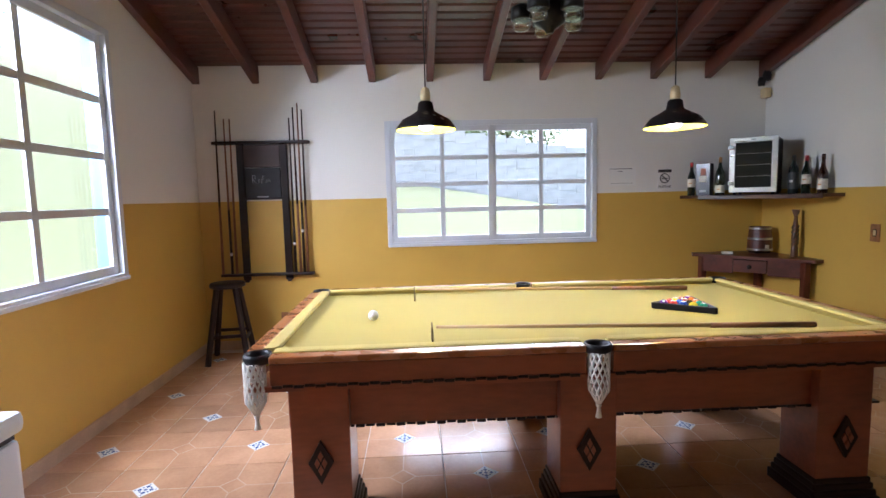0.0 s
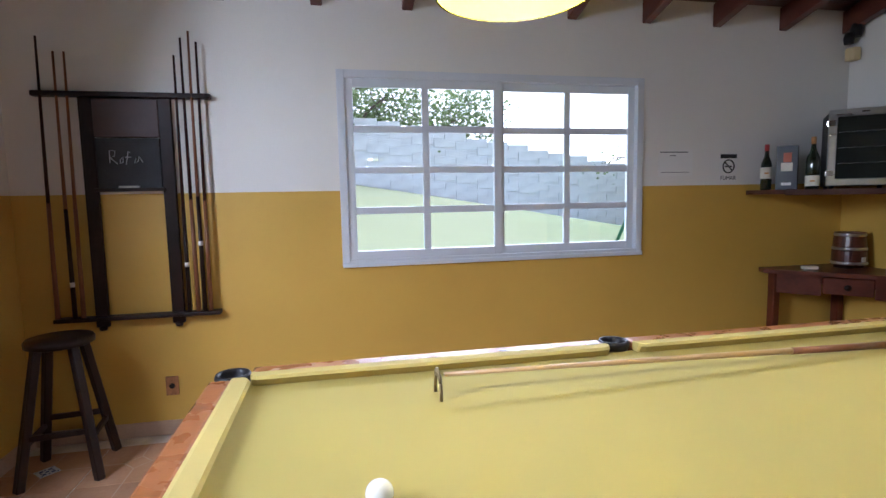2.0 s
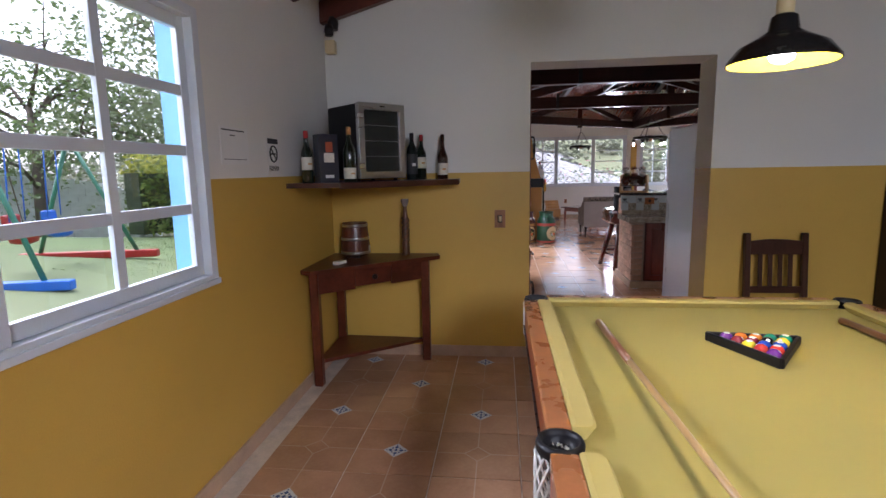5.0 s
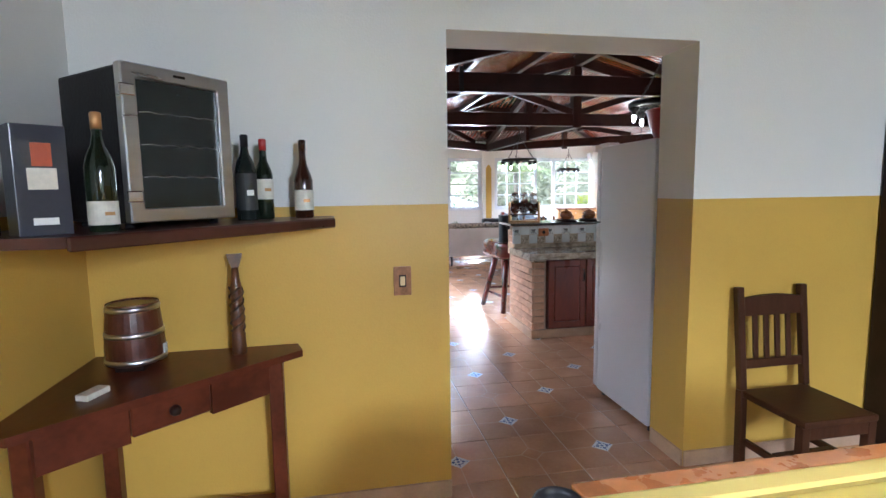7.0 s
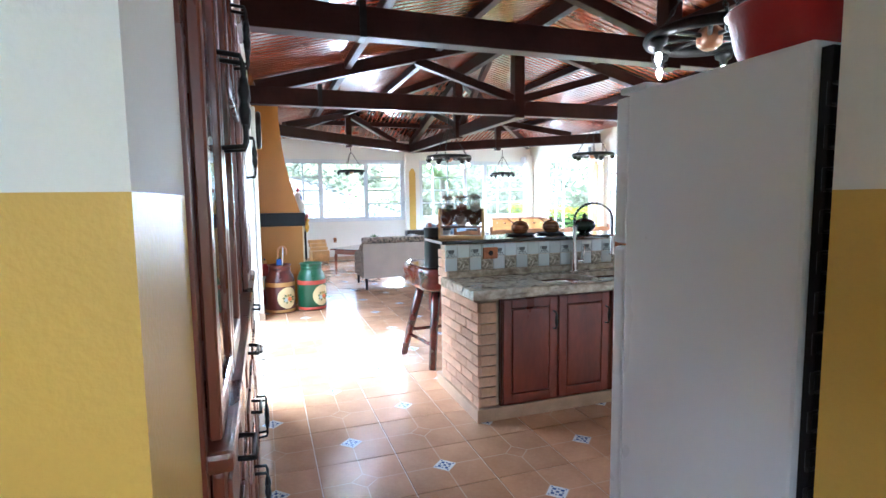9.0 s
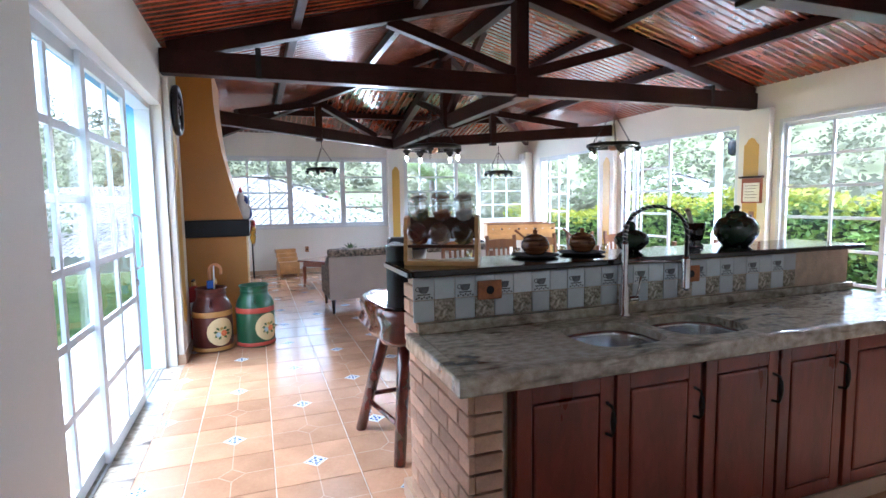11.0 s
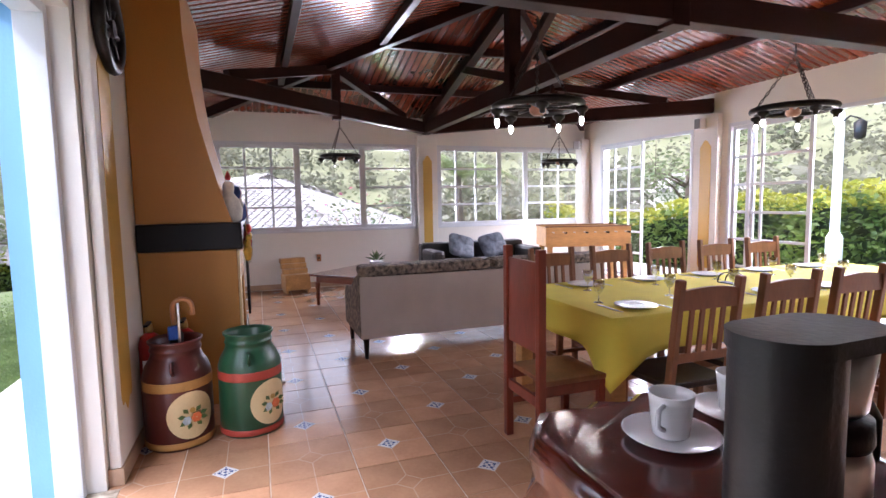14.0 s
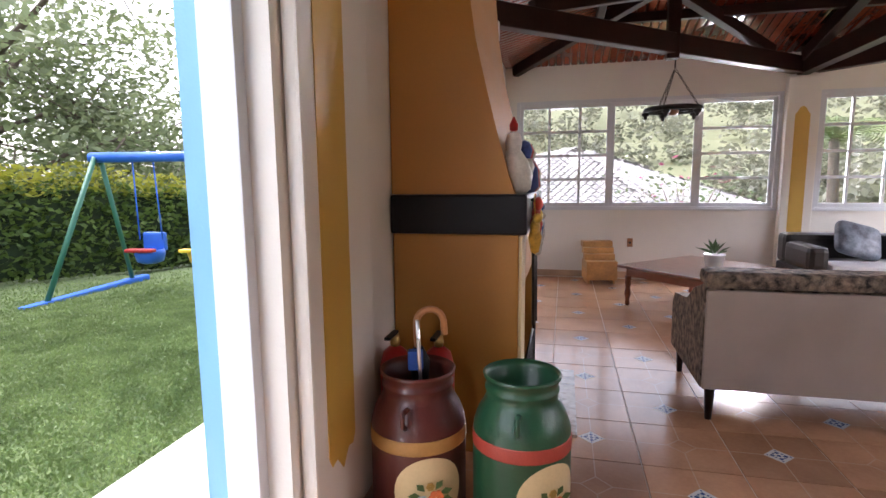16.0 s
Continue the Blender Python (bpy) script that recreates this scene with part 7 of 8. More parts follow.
# sofas
FLORAL = material("floral_fabric", (0.018, 0.015, 0.015), 0.85, var=0.4, scale=24, bump=0.2, bscale=120, col2=(0.36, 0.28, 0.21))
BACKCLOTH = material("beige_sofa_backing", (0.44, 0.37, 0.32), 0.9, var=0.06, scale=4, bump=0.15, bscale=300)
th = thing("sofa", pose(11.47, 0.72, 0), "two-seat sofa with dark floral fabric and plain beige back", "sofa")
SL, SD = 1.32, 0.86
part("back_panel", box(B(), 0.0, 0.03, -SL, SL - 0.0, 0.19, 0.76, 0.006), BACKCLOTH, th)
for y0, y1 in ((-SL + 0.0, -0.01), (0.01, SL)):
    part("back_cushion", box(B(), 0.005, 0.26, y0 + 0.005, y1 - 0.005, 0.765, 0.86, 0.045), FLORAL, th)
    part("backrest", box(B(), 0.035, 0.24, y0 + 0.12, y1 - 0.12, 0.40, 0.764, 0.03), FLORAL, th)
    part("seat_cushion", box(B(), 0.245, SD, y0 + (0.16 if y0 < -0.5 else 0.01), y1 - (0.16 if y1 > 0.5 else 0.01), 0.32, 0.47, 0.045), FLORAL, th)
part("seat_frame", box(B(), 0.035, SD - 0.02, -SL + 0.02, SL - 0.02, 0.19, 0.318, 0.01), FLORAL, th)
for s in (-1, 1):
    pr = [(0.032, 0.19), (SD, 0.19), (SD + 0.01, 0.50), (SD - 0.06, 0.58), (0.45, 0.62), (0.28, 0.72), (0.032, 0.80)]
    part("arm", prism(B(), pr, s * SL - s * 0.15, s * SL + s * 0.005, axis="y"), FLORAL, th)
    for x in (0.04, SD - 0.05):
        part("leg", lathe(B(), [(0.018, 0), (0.028, 0.18), (0.028, 0.192)], 10, (x, s * (SL - 0.05), 0)), BLACKWOOD, th)
th = thing("leather_sofa", pose(14.85, -0.62, 0), "black leather sofa with a pale throw", "sofa")
LEATHER = material("black_leather", (0.014, 0.012, 0.012), 0.35, var=0.3, scale=12, bump=0.2, bscale=60)
THROW = material("pale_throw", (0.52, 0.51, 0.53), 0.9, var=0.06, scale=6, bump=0.2)
part("base", box(B(), -0.40, 0.45, -0.95, 0.95, 0.06, 0.40, 0.03), LEATHER, th)
part("backrest", box(B(), 0.22, 0.47, -0.95, 0.95, 0.401, 0.74, 0.06), LEATHER, th)
for s in (-1, 1):
    part("arm", box(B(), -0.42, 0.215, s * 0.86 - 0.10, s * 0.86 + 0.10, 0.401, 0.66, 0.06), LEATHER, th)
part("throw", box(B(), -0.43, 0.21, -0.74, 0.74, 0.402, 0.47, 0.025), THROW, th, "pale grey throw over the seat")
for x in (-0.34, 0.38):
    for y in (-0.85, 0.85):
        part("foot", lathe(B(), [(0.03, 0), (0.03, 0.062)], 10, (x, y, 0)), BLACK, th)
PILLOW = material("slate_blue_cushion", (0.05, 0.06, 0.085), 0.5, var=0.3, scale=9, bump=0.2, col2=(0.22, 0.25, 0.30))
for y, a in ((0.30, 12), (-0.28, -8)):
    bm = ball(B(), (0, 0, 0), 0.24, 3, (0.30, 1, 1))
    for v in bm.verts:
        v.co.y = math.copysign(abs(v.co.y / 0.24) ** 0.34 * 0.23, v.co.y)
        v.co.z = math.copysign(abs(v.co.z / 0.24) ** 0.34 * 0.21, v.co.z)
    solid("cushion", bm, PILLOW, "blue-grey satin scatter cushion on the leather sofa", "cushion", "scatter cushions", m=pose(14.92, -0.62 + y, 0.685, a * 1.6, 34, a), smooth=True)

# coffee table, plant, wooden box
th = thing("coffee_table", pose(14.25, 1.34, 0, 0, 0, 43), "dark wooden coffee table with turned legs and parquet top", "coffee table")
PARQ = material("parquet_top", (0.14, 0.045, 0.025), 0.15, var=0.5, scale=6, bump=0.03, coat=0.6)
part("tabletop", box(B(), -0.64, 0.64, -0.64, 0.64, 0.42, 0.45, 0.008), PARQ, th)
part("apron", box(B(), -0.57, 0.57, -0.57, 0.57, 0.33, 0.419, 0.004), TABLEWOOD, th)
for sx in (-1, 1):
    for sy in (-1, 1):
        part("leg", lathe(B(), [(0.018, 0), (0.028, 0.03), (0.02, 0.06), (0.035, 0.13), (0.024, 0.20), (0.035, 0.26), (0.035, 0.329)], 12, (sx * 0.555, sy * 0.555, 0)), TABLEWOOD, th)
th = thing("potted_plant", pose(14.3, 1.27, 0.4505), "small green plant in a white ceramic pot", "plant")
part("pot", lathe(B(), [(0.07, 0), (0.085, 0.01), (0.10, 0.12), (0.108, 0.125), (0.10, 0.135), (0.09, 0.12), (0.01, 0.118)], 22), CERAMIC, th)
random.seed(5)
bm = B()
for k in range(26):
    a, t, L = random.uniform(0, 6.28), random.uniform(0.3, 1.1), random.uniform(0.12, 0.22)
    d = Vector((math.cos(a) * math.sin(t), math.sin(a) * math.sin(t), math.cos(t)))
    s = d.cross(Vector((0, 0, 1))).normalized() * 0.018
    p = Vector((0, 0, 0.12)) + d * 0.03
    q = [p, p + d * L * 0.5 + s, p + d * L - Vector((0, 0, 0.03)), p + d * L * 0.5 - s]
    bm.faces.new([bm.verts.new(v) for v in q])
part("leaves", bm, material("houseplant_leaf", (0.06, 0.13, 0.035), 0.5, var=0.3, per="island"), th)
th = thing("wooden_crate", pose(15.62, 2.35, 0, 0, 0, 10), "small stepped pine magazine box by the wall", "box")
part("box", box(B(), -0.2, 0.12, -0.2, 0.2, 0.05, 0.30, 0.006), PINE, th)
for k in range(3):
    part("tray", box(B(), -0.06 + 0.07 * k, 0.05 + 0.09 * k, -0.2, 0.2, 0.301 + 0.08 * k, 0.38 + 0.08 * k, 0.004), PINE, th)
part("leg", box(B(), -0.18, 0.10, -0.18, -0.15, 0.0, 0.0495), PINE, th)
part("leg", box(B(), -0.18, 0.10, 0.15, 0.18, 0.0, 0.0495), PINE, th)
outlet("wall_outlet", pose(KE, 1.92, 0.50, 0, 0, -90), "brown wall outlet under the window", WOODPLATE)

# foosball table
th = thing("football_table", pose(14.35, -2.30, 0, 0, 0, 72), "pine table football table on square legs", "football table")
for s in (-1, 1):
    part("long_side", box(B(), -0.70, 0.70, s * 0.36 - 0.015, s * 0.36 + 0.015, 0.66, 0.98, 0.005), PINE, th)
    part("short_side", box(B(), s * 0.685 - 0.015, s * 0.685 + 0.015, -0.344, 0.344, 0.66, 0.98, 0.005), PINE, th)
part("pitch", box(B(), -0.668, 0.668, -0.343, 0.343, 0.80, 0.82), material("green_pitch", (0.04, 0.14, 0.05), 0.6, var=0.1), th)
part("cap_rail", box(B(), -0.71, 0.71, -0.385, -0.335, 0.981, 1.0, 0.004), CHAIRWOOD, th)
part("cap_rail", box(B(), -0.71, 0.71, 0.335, 0.385, 0.981, 1.0, 0.004), CHAIRWOOD, th)
for k in range(8):
    rod = part("rod", tube(B(), [(-0.6 + 0.17 * k, -0.48, 0.90), (-0.6 + 0.17 * k, 0.48, 0.90)], 0.008, 6), STEEL, th)
    part("grip", tube(B(), [(-0.6 + 0.17 * k, -0.48 if k % 2 else 0.48, 0.90), (-0.6 + 0.17 * k, -0.58 if k % 2 else 0.58, 0.90)], 0.016, 8), BLACK, rod)
for sx in (-1, 1):
    for sy in (-1, 1):
        part("leg", box(B(), sx * 0.62 - 0.04, sx * 0.62 + 0.04, sy * 0.30 - 0.04, sy * 0.30 + 0.04, 0.0, 0.659, 0.006), PINE, th)

# dining table, cloth, settings, chairs
DX0, DX1, DY0, DY1, DZ = 9.26, 10.46, -2.55, 1.02, 0.755
th = thing("dining_table", Matrix(), "long pine dining table with square legs", "dining table")
part("tabletop", box(B(), DX0, DX1, DY0, DY1, DZ - 0.04, DZ, 0.006), PINE, th)
for x in (DX0 + 0.06, DX1 - 0.06):
    for y in (DY0 + 0.06, DY1 - 0.06):
        part("leg", box(B(), x - 0.05, x + 0.05, y - 0.05, y + 0.05, 0, DZ - 0.041, 0.008), PINE, th)
part("apron", box(B(), DX0 + 0.12, DX1 - 0.12, DY1 - 0.08, DY1 - 0.055, DZ - 0.14, DZ - 0.041), PINE, th)
TCLOTH = material("yellow_tablecloth", (0.72, 0.60, 0.07), 0.85, var=0.05, scale=4, bump=0.15, bscale=250)
bm = B()
loops = []
g = 0.003
base = []
NX, NY = 14, 34
for i in range(NX):
    base.append((DX0 + (DX1 - DX0) * i / NX, DY1, 0, 1))
for i in range(NY):
    base.append((DX1, DY1 + (DY0 - DY1) * i / NY, 1, 0))
for i in range(NX):
    base.append((DX1 + (DX0 - DX1) * i / NX, DY0, 0, -1))
for i in range(NY):
    base.append((DX0, DY0 + (DY1 - DY0) * i / NY, -1, 0))
n = len(base)
corners = {0: (-1, 1), NX: (1, 1), NX + NY: (1, -1), 2 * NX + NY: (-1, -1)}
for lv in range(7):
    ring = []
    for i, (x, y, nx, ny) in enumerate(base):
        if i in corners:
            nx, ny = corners[i]
        wave = 0.016 * math.sin(i * 1.15) + 0.010 * math.sin(i * 0.47 + 1)
        near_c = min(min(abs(i - c), n - abs(i - c)) for c in corners)
        drop = 0.215 + (0.20 if near_c == 0 else 0.08 if near_c == 1 else 0.02 if near_c == 2 else 0.0)
        f = lv / 6
        out = g + 0.004 + (0.012 + wave) * f + (0.02 * f if near_c < 2 else 0)
        ring.append(bm.verts.new((x + nx * out, y + ny * out, DZ + 0.004 - drop * f * f ** 0.1)))
    loops.append(ring)
for a, b in zip(loops, loops[1:]):
    for i in range(n):
        bm.faces.new((a[i], a[(i + 1) % n], b[(i + 1) % n], b[i])).smooth = True
bm.faces.new(loops[0])
tc = solid("tablecloth", bm, TCLOTH, "yellow tablecloth hanging over the dining table", "tablecloth")
sm = tc.modifiers.new("thickness", "SOLIDIFY")
sm.thickness, sm.offset = 0.002, 1
ZC = DZ + 0.0065


def goblet(x, y):
    th = solid("wine_glass", lathe(B(), [(0.032, 0), (0.033, 0.003), (0.006, 0.010), (0.005, 0.055), (0.02, 0.07), (0.036, 0.10), (0.037, 0.15), (0.035, 0.15), (0.033, 0.10), (0.01, 0.074)], 18), TABLEGLASS, "clear stemmed glass on the yellow tablecloth", "wine glass", "glasses on the dining table", m=pose(x, y, ZC))


def place(x, y, s):
    """Plate, cutlery and glass; s: side of the table."""
    solid("plate", lathe(B(), [(0.075, 0), (0.09, 0.004), (0.128, 0.016), (0.13, 0.02), (0.09, 0.009), (0.005, 0.007)], 28), CERAMIC, "white dinner plate on the yellow tablecloth", "plate", "plates on the dining table", m=pose(x, y, ZC))
    bm = B()
    box(bm, -0.09, 0.10, -0.006, 0.006, 0.0, 0.003, 0.001)
    box(bm, 0.10, 0.145, -0.011, 0.011, 0.0, 0.003, 0.001)
    solid("fork", bm, STEEL, "steel fork beside a plate", "cutlery", "forks", m=pose(x, y + 0.17, ZC, 0, 0, 0))
    solid("knife", box(B(), -0.11, 0.11, -0.008, 0.008, 0.0, 0.003, 0.001), STEEL, "steel knife beside a plate", "cutlery", "knives", m=pose(x, y - 0.17, ZC, 0, 0, 3))
    goblet(x + s * 0.21, y + 0.12)


near_y = [0.70, 0.12, -0.46, -1.04, -1.62]
far_y = [0.50, -0.12, -0.74, -1.36, -1.98]
for y in near_y:
    place(DX0 + 0.19, y, 1)
for y in far_y:
    place(DX1 - 0.19, y, -1)
th = thing("napkin_holder", pose(9.86, -0.55, ZC), "black iron napkin holder with scrolls", "napkin holder")
for s in (-1, 1):
    part("scroll", tube(B(), [(0.09 * math.cos(a), s * 0.04, 0.005 + 0.085 * math.sin(a)) for a in [math.pi * i / 10 for i in range(11)]], 0.004, 6), BLACKIRON, th)
part("base", box(B(), -0.09, 0.09, -0.045, 0.045, 0.0, 0.006, 0.002), BLACKIRON, th)
chair = slat_chair(pose(9.15, near_y[0], 0, 0, 0, 90), "brown slatted wooden dining chair at the yellow-clothed table", CHAIRWOOD, "chairs round the dining table", BLACKWOOD)
for y in near_y[1:]:
    copy_thing(chair, pose(9.15, y, 0, 0, 0, 90))
for y in far_y:
    copy_thing(chair, pose(10.50, y, 0, 0, 0, -90))
# head chair with a solid back
th = thing("head_chair", pose(9.45, 1.27, 0), "red lacquered wooden chair with a tall solid panel back", "chair")
w = 0.40
for sx in (-1, 1):
    part("back_post", box(B(), sx * 0.19 - 0.022, sx * 0.19 + 0.022, 0.19, 0.235, 0, 1.17, 0.006), REDWOOD, th)
    part("leg", box(B(), sx * 0.18 - 0.02, sx * 0.18 + 0.02, -0.20, -0.16, 0, 0.42, 0.004), REDWOOD, th)
    part("side_stretcher", box(B(), sx * 0.18 - 0.012, sx * 0.18 + 0.012, -0.16, 0.19, 0.20, 0.24, 0.003), REDWOOD, th)
    part("side_rail", box(B(), sx * 0.18 - 0.014, sx * 0.18 + 0.014, -0.16, 0.19, 0.36, 0.42, 0.003), REDWOOD, th)
part("back_panel", box(B(), -0.168, 0.168, 0.203, 0.222, 0.60, 1.10, 0.005), REDWOOD, th)
part("seat", box(B(), -0.20, 0.20, -0.21, 0.188, 0.421, 0.45, 0.008), CHAIRWOOD, th)
part("back_rail", box(B(), -0.168, 0.168, 0.203, 0.225, 0.30, 0.36, 0.003), REDWOOD, th)

# notice in a rack and outlet on the garden-side pillar
th = thing("notice_frame", pose(9.72, KS + 0.106, 1.55, 0, 0, 180), "dark wooden wall frame holding a printed sheet", "notice")
part("backboard", box(B(), -0.15, 0.15, -0.02, -0.001, -0.16, 0.17, 0.004), TABLEWOOD, th)
part("sheet", box(B(), -0.12, 0.12, -0.024, -0.021, -0.14, 0.11), PAPER, th)
for k in range(5):
    part("print_bar", box(B(), -0.09, 0.09 - 0.02 * (k % 3), -0.0255, -0.0245, 0.07 - 0.04 * k, 0.076 - 0.04 * k), INK, th)
part("rail", box(B(), -0.17, 0.17, -0.06, -0.001, 0.171, 0.20, 0.004), BLACKWOOD, th)
outlet("wall_outlet", pose(9.72, KS + 0.106, 1.22, 0, 0, 180), "wooden plate wall outlet under the notice", WOODPLATE)
# flood lamps on the wall corners
for x, y, a in ((12.55, 3.40, 30), (KE - 0.16, KS + 0.28, 130), (12.86, KS + 0.16, 180)):
    th = thing("wall_speaker", pose(x, y, 2.50, 0, 0, a), "small white wall speaker on a bracket under the eaves beam", "speaker", "wall speakers")
    part("housing", box(B(), -0.06, 0.06, -0.05, 0.05, -0.08, 0.08, 0.015), WHITEENAMEL, th)
    part("grille", box(B(), -0.05, 0.05, -0.056, -0.051, -0.07, 0.07, 0.002), material("grey_grille", (0.15, 0.15, 0.15), 0.7), th)
    part("bracket", tube(B(), [(0, 0.05, 0), (0, 0.12, 0.02)], 0.012, 6), WHITEENAMEL, th)

# ---- outdoors ----
def smooth(t):
    t = max(0.0, min(1.0, t))
    return t * t * (3 - 2 * t)


def ground_z(x, y):
    wallz = max(-2.5, min(3.0, 1.27 - 0.16 * (x - 3.7)))
    z = -0.12 + (wallz + 0.12) * smooth((y - 5.9) / 14.5)
    if y > 21:
        z -= 2.0 * smooth((y - 21) / 15)
    if x < -3.2:
        z = max(z, -0.12) + 4.0 * smooth((-3.2 - x) / 12)
    if x > 19:
        z -= 3.0 * smooth((x - 19) / 8) * smooth((14 - y) / 6)
    d = math.hypot(x - 8, y)
    z += 34 * smooth((d - 70) / 160) * (1 - smooth((math.atan2(y, x - 8) - 0.35) / 0.5) if y > 0 else 1.0)
    return z + (0.25 * noise.noise(Vector((x * 0.08, y * 0.08, 0))) if d > 14 else 0)


bm = B()
GX = [-260, -160, -100, -60] + [-40 + 2.5 * i for i in range(9)] + [-17.0 + 1.0 * i for i in range(44)] + [28 + 3 * i for i in range(8)] + [60, 80, 110, 150, 200, 280, 400]
GY = [-400, -260, -180, -120, -80, -50] + [-36 + 3 * i for i in range(9)] + [-8 + 1.0 * i for i in range(31)] + [25, 28, 32, 40, 55, 80, 120, 180, 280]
grid = [[bm.verts.new((x, y, -0.16 if PW - 0.2 < x < KE + 0.2 and -3.6 < y < 5.5 and not (x > 4 and y > 4) else ground_z(x, y))) for y in GY] for x in GX]
for i in range(len(GX) - 1):
    for j in range(len(GY) - 1):
        bm.faces.new((grid[i][j], grid[i + 1][j], grid[i + 1][j + 1], grid[i][j + 1])).smooth = True
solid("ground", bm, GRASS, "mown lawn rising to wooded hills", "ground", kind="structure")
solid("pavement", box(B(), 6.46, 16.6, 3.972, 4.90, -0.2, -0.045, 0.01), PAVING, "white paved path along the house", "pavement", kind="structure")
solid("pavement_garden", box(B(), 6.0, 17.4, -5.3, -3.66, -0.2, -0.045, 0.01), PAVING, "pale paved terrace outside the glazed doors", "pavement", kind="structure")


def leaf_mesh(name, pts, size, mats, seed, flat=0.5):
    """Many small four-cornered leaves, turned at random."""
    rng = np.random.default_rng(seed)
    n = len(pts)
    a = rng.normal(size=(n, 3))
    a[:, 2] *= flat
    a /= np.linalg.norm(a, axis=1)[:, None]
    b = np.cross(a, rng.normal(size=(n, 3)))
    b /= np.linalg.norm(b, axis=1)[:, None]
    s = size * rng.uniform(0.6, 1.3, n)[:, None]
    v = np.stack([pts - a * s, pts + b * s * 0.5, pts + a * s, pts - b * s * 0.5], axis=1).reshape(-1, 3)
    f = np.arange(4 * n).reshape(-1, 4)
    me = bpy.data.meshes.new(name)
    me.from_pydata(v.tolist(), [], f.tolist())
    me.materials.append(mats)
    me.update()
    return me


LEAF = leafy("tree_leaf", (0.09, 0.15, 0.045), (0.18, 0.24, 0.09))
PALELEAF = leafy("grey_green_leaf", (0.15, 0.20, 0.085), (0.26, 0.31, 0.165))
HEDGELEAF = leafy("hedge_leaf", (0.085, 0.15, 0.028), (0.19, 0.27, 0.05), 1.2)
HEDGETIP = leafy("hedge_tip", (0.30, 0.34, 0.03), (0.46, 0.45, 0.06), 2)
BARK = material("bark", (0.11, 0.085, 0.065), 0.9, var=0.35, scale=6, bump=0.5, bscale=25)


def tree(x, y, h, r, seed, leafmat, n=2600, label="tall leafy tree with a spreading open crown", bare=False):
    rng = np.random.default_rng(seed)
    th = thing("tree", pose(x, y, ground_z(x, y) - 0.05), label, "tree", "garden trees")
    bm = B()
    top = Vector((rng.uniform(-0.4, 0.4), rng.uniform(-0.4, 0.4), h * 0.62))
    tube(bm, [(0, 0, 0), (top.x * 0.3, top.y * 0.3, h * 0.25), tuple(top)], [0.035 * h, 0.026 * h, 0.012 * h], 9)
    tips = []
    for k in range(9):
        f = rng.uniform(0.35, 1.0)
        p0 = Vector((top.x * f, top.y * f, top.z * f))
        a = k * 2.4 + rng.uniform(-0.4, 0.4)
        p2 = p0 + Vector((math.cos(a) * r * rng.uniform(0.5, 0.95), math.sin(a) * r * rng.uniform(0.5, 0.95), h * rng.uniform(0.08, 0.34)))
        p1 = p0.lerp(p2, 0.5) + Vector((0, 0, h * 0.04))
        tube(bm, [tuple(p0), tuple(p1), tuple(p2)], [0.011 * h, 0.007 * h, 0.003 * h], 6)
        tips += [p1, p2]
        for q in range(3):
            e = p2 + Vector(rng.normal(size=3).tolist()) * r * 0.25
            tube(bm, [tuple(p1.lerp(p2, 0.4 + 0.2 * q)), tuple(e)], [0.004 * h, 0.0015 * h], 5)
            tips.append(e)
    part("trunk", bm, BARK, th)
    pts = []
    for t in tips:
        c = np.array(t)
        k = n // len(tips)
        sp = r * rng.uniform(0.16, 0.32)
        pts.append(c + rng.normal(size=(k, 3)) * np.array([sp, sp, sp * 0.6]))
    ob = new("crown", leaf_mesh("crown", np.concatenate(pts), 0.020 * r + 0.042, leafmat, seed))
    ob.parent = th


tree(0.0, 23.5, 7.5, 3.6, 11, LEAF, 6500)
tree(4.5, 24.5, 6.0, 2.8, 12, LEAF, 5000)
tree(13.5, 17.5, 6.5, 2.6, 13, LEAF, 4500, "garden tree with open dark foliage")
tree(10.2, 17.8, 5.0, 1.7, 23, LEAF, 300, "thin garden tree with few leaves")
tree(16.8, 14.8, 7.5, 3.4, 14, PALELEAF, 9500)
tree(20.5, 15.5, 7.0, 3.2, 15, PALELEAF, 8000)
tree(24.5, 11.5, 6.0, 2.8, 16, PALELEAF, 6000)
tree(-9.5, 8.0, 5.5, 2.4, 17, LEAF, 1800)
tree(19.5, -9.8, 4.2, 2.0, 18, PALELEAF, 1500, "low grey-green shrub tree beyond the hedge")


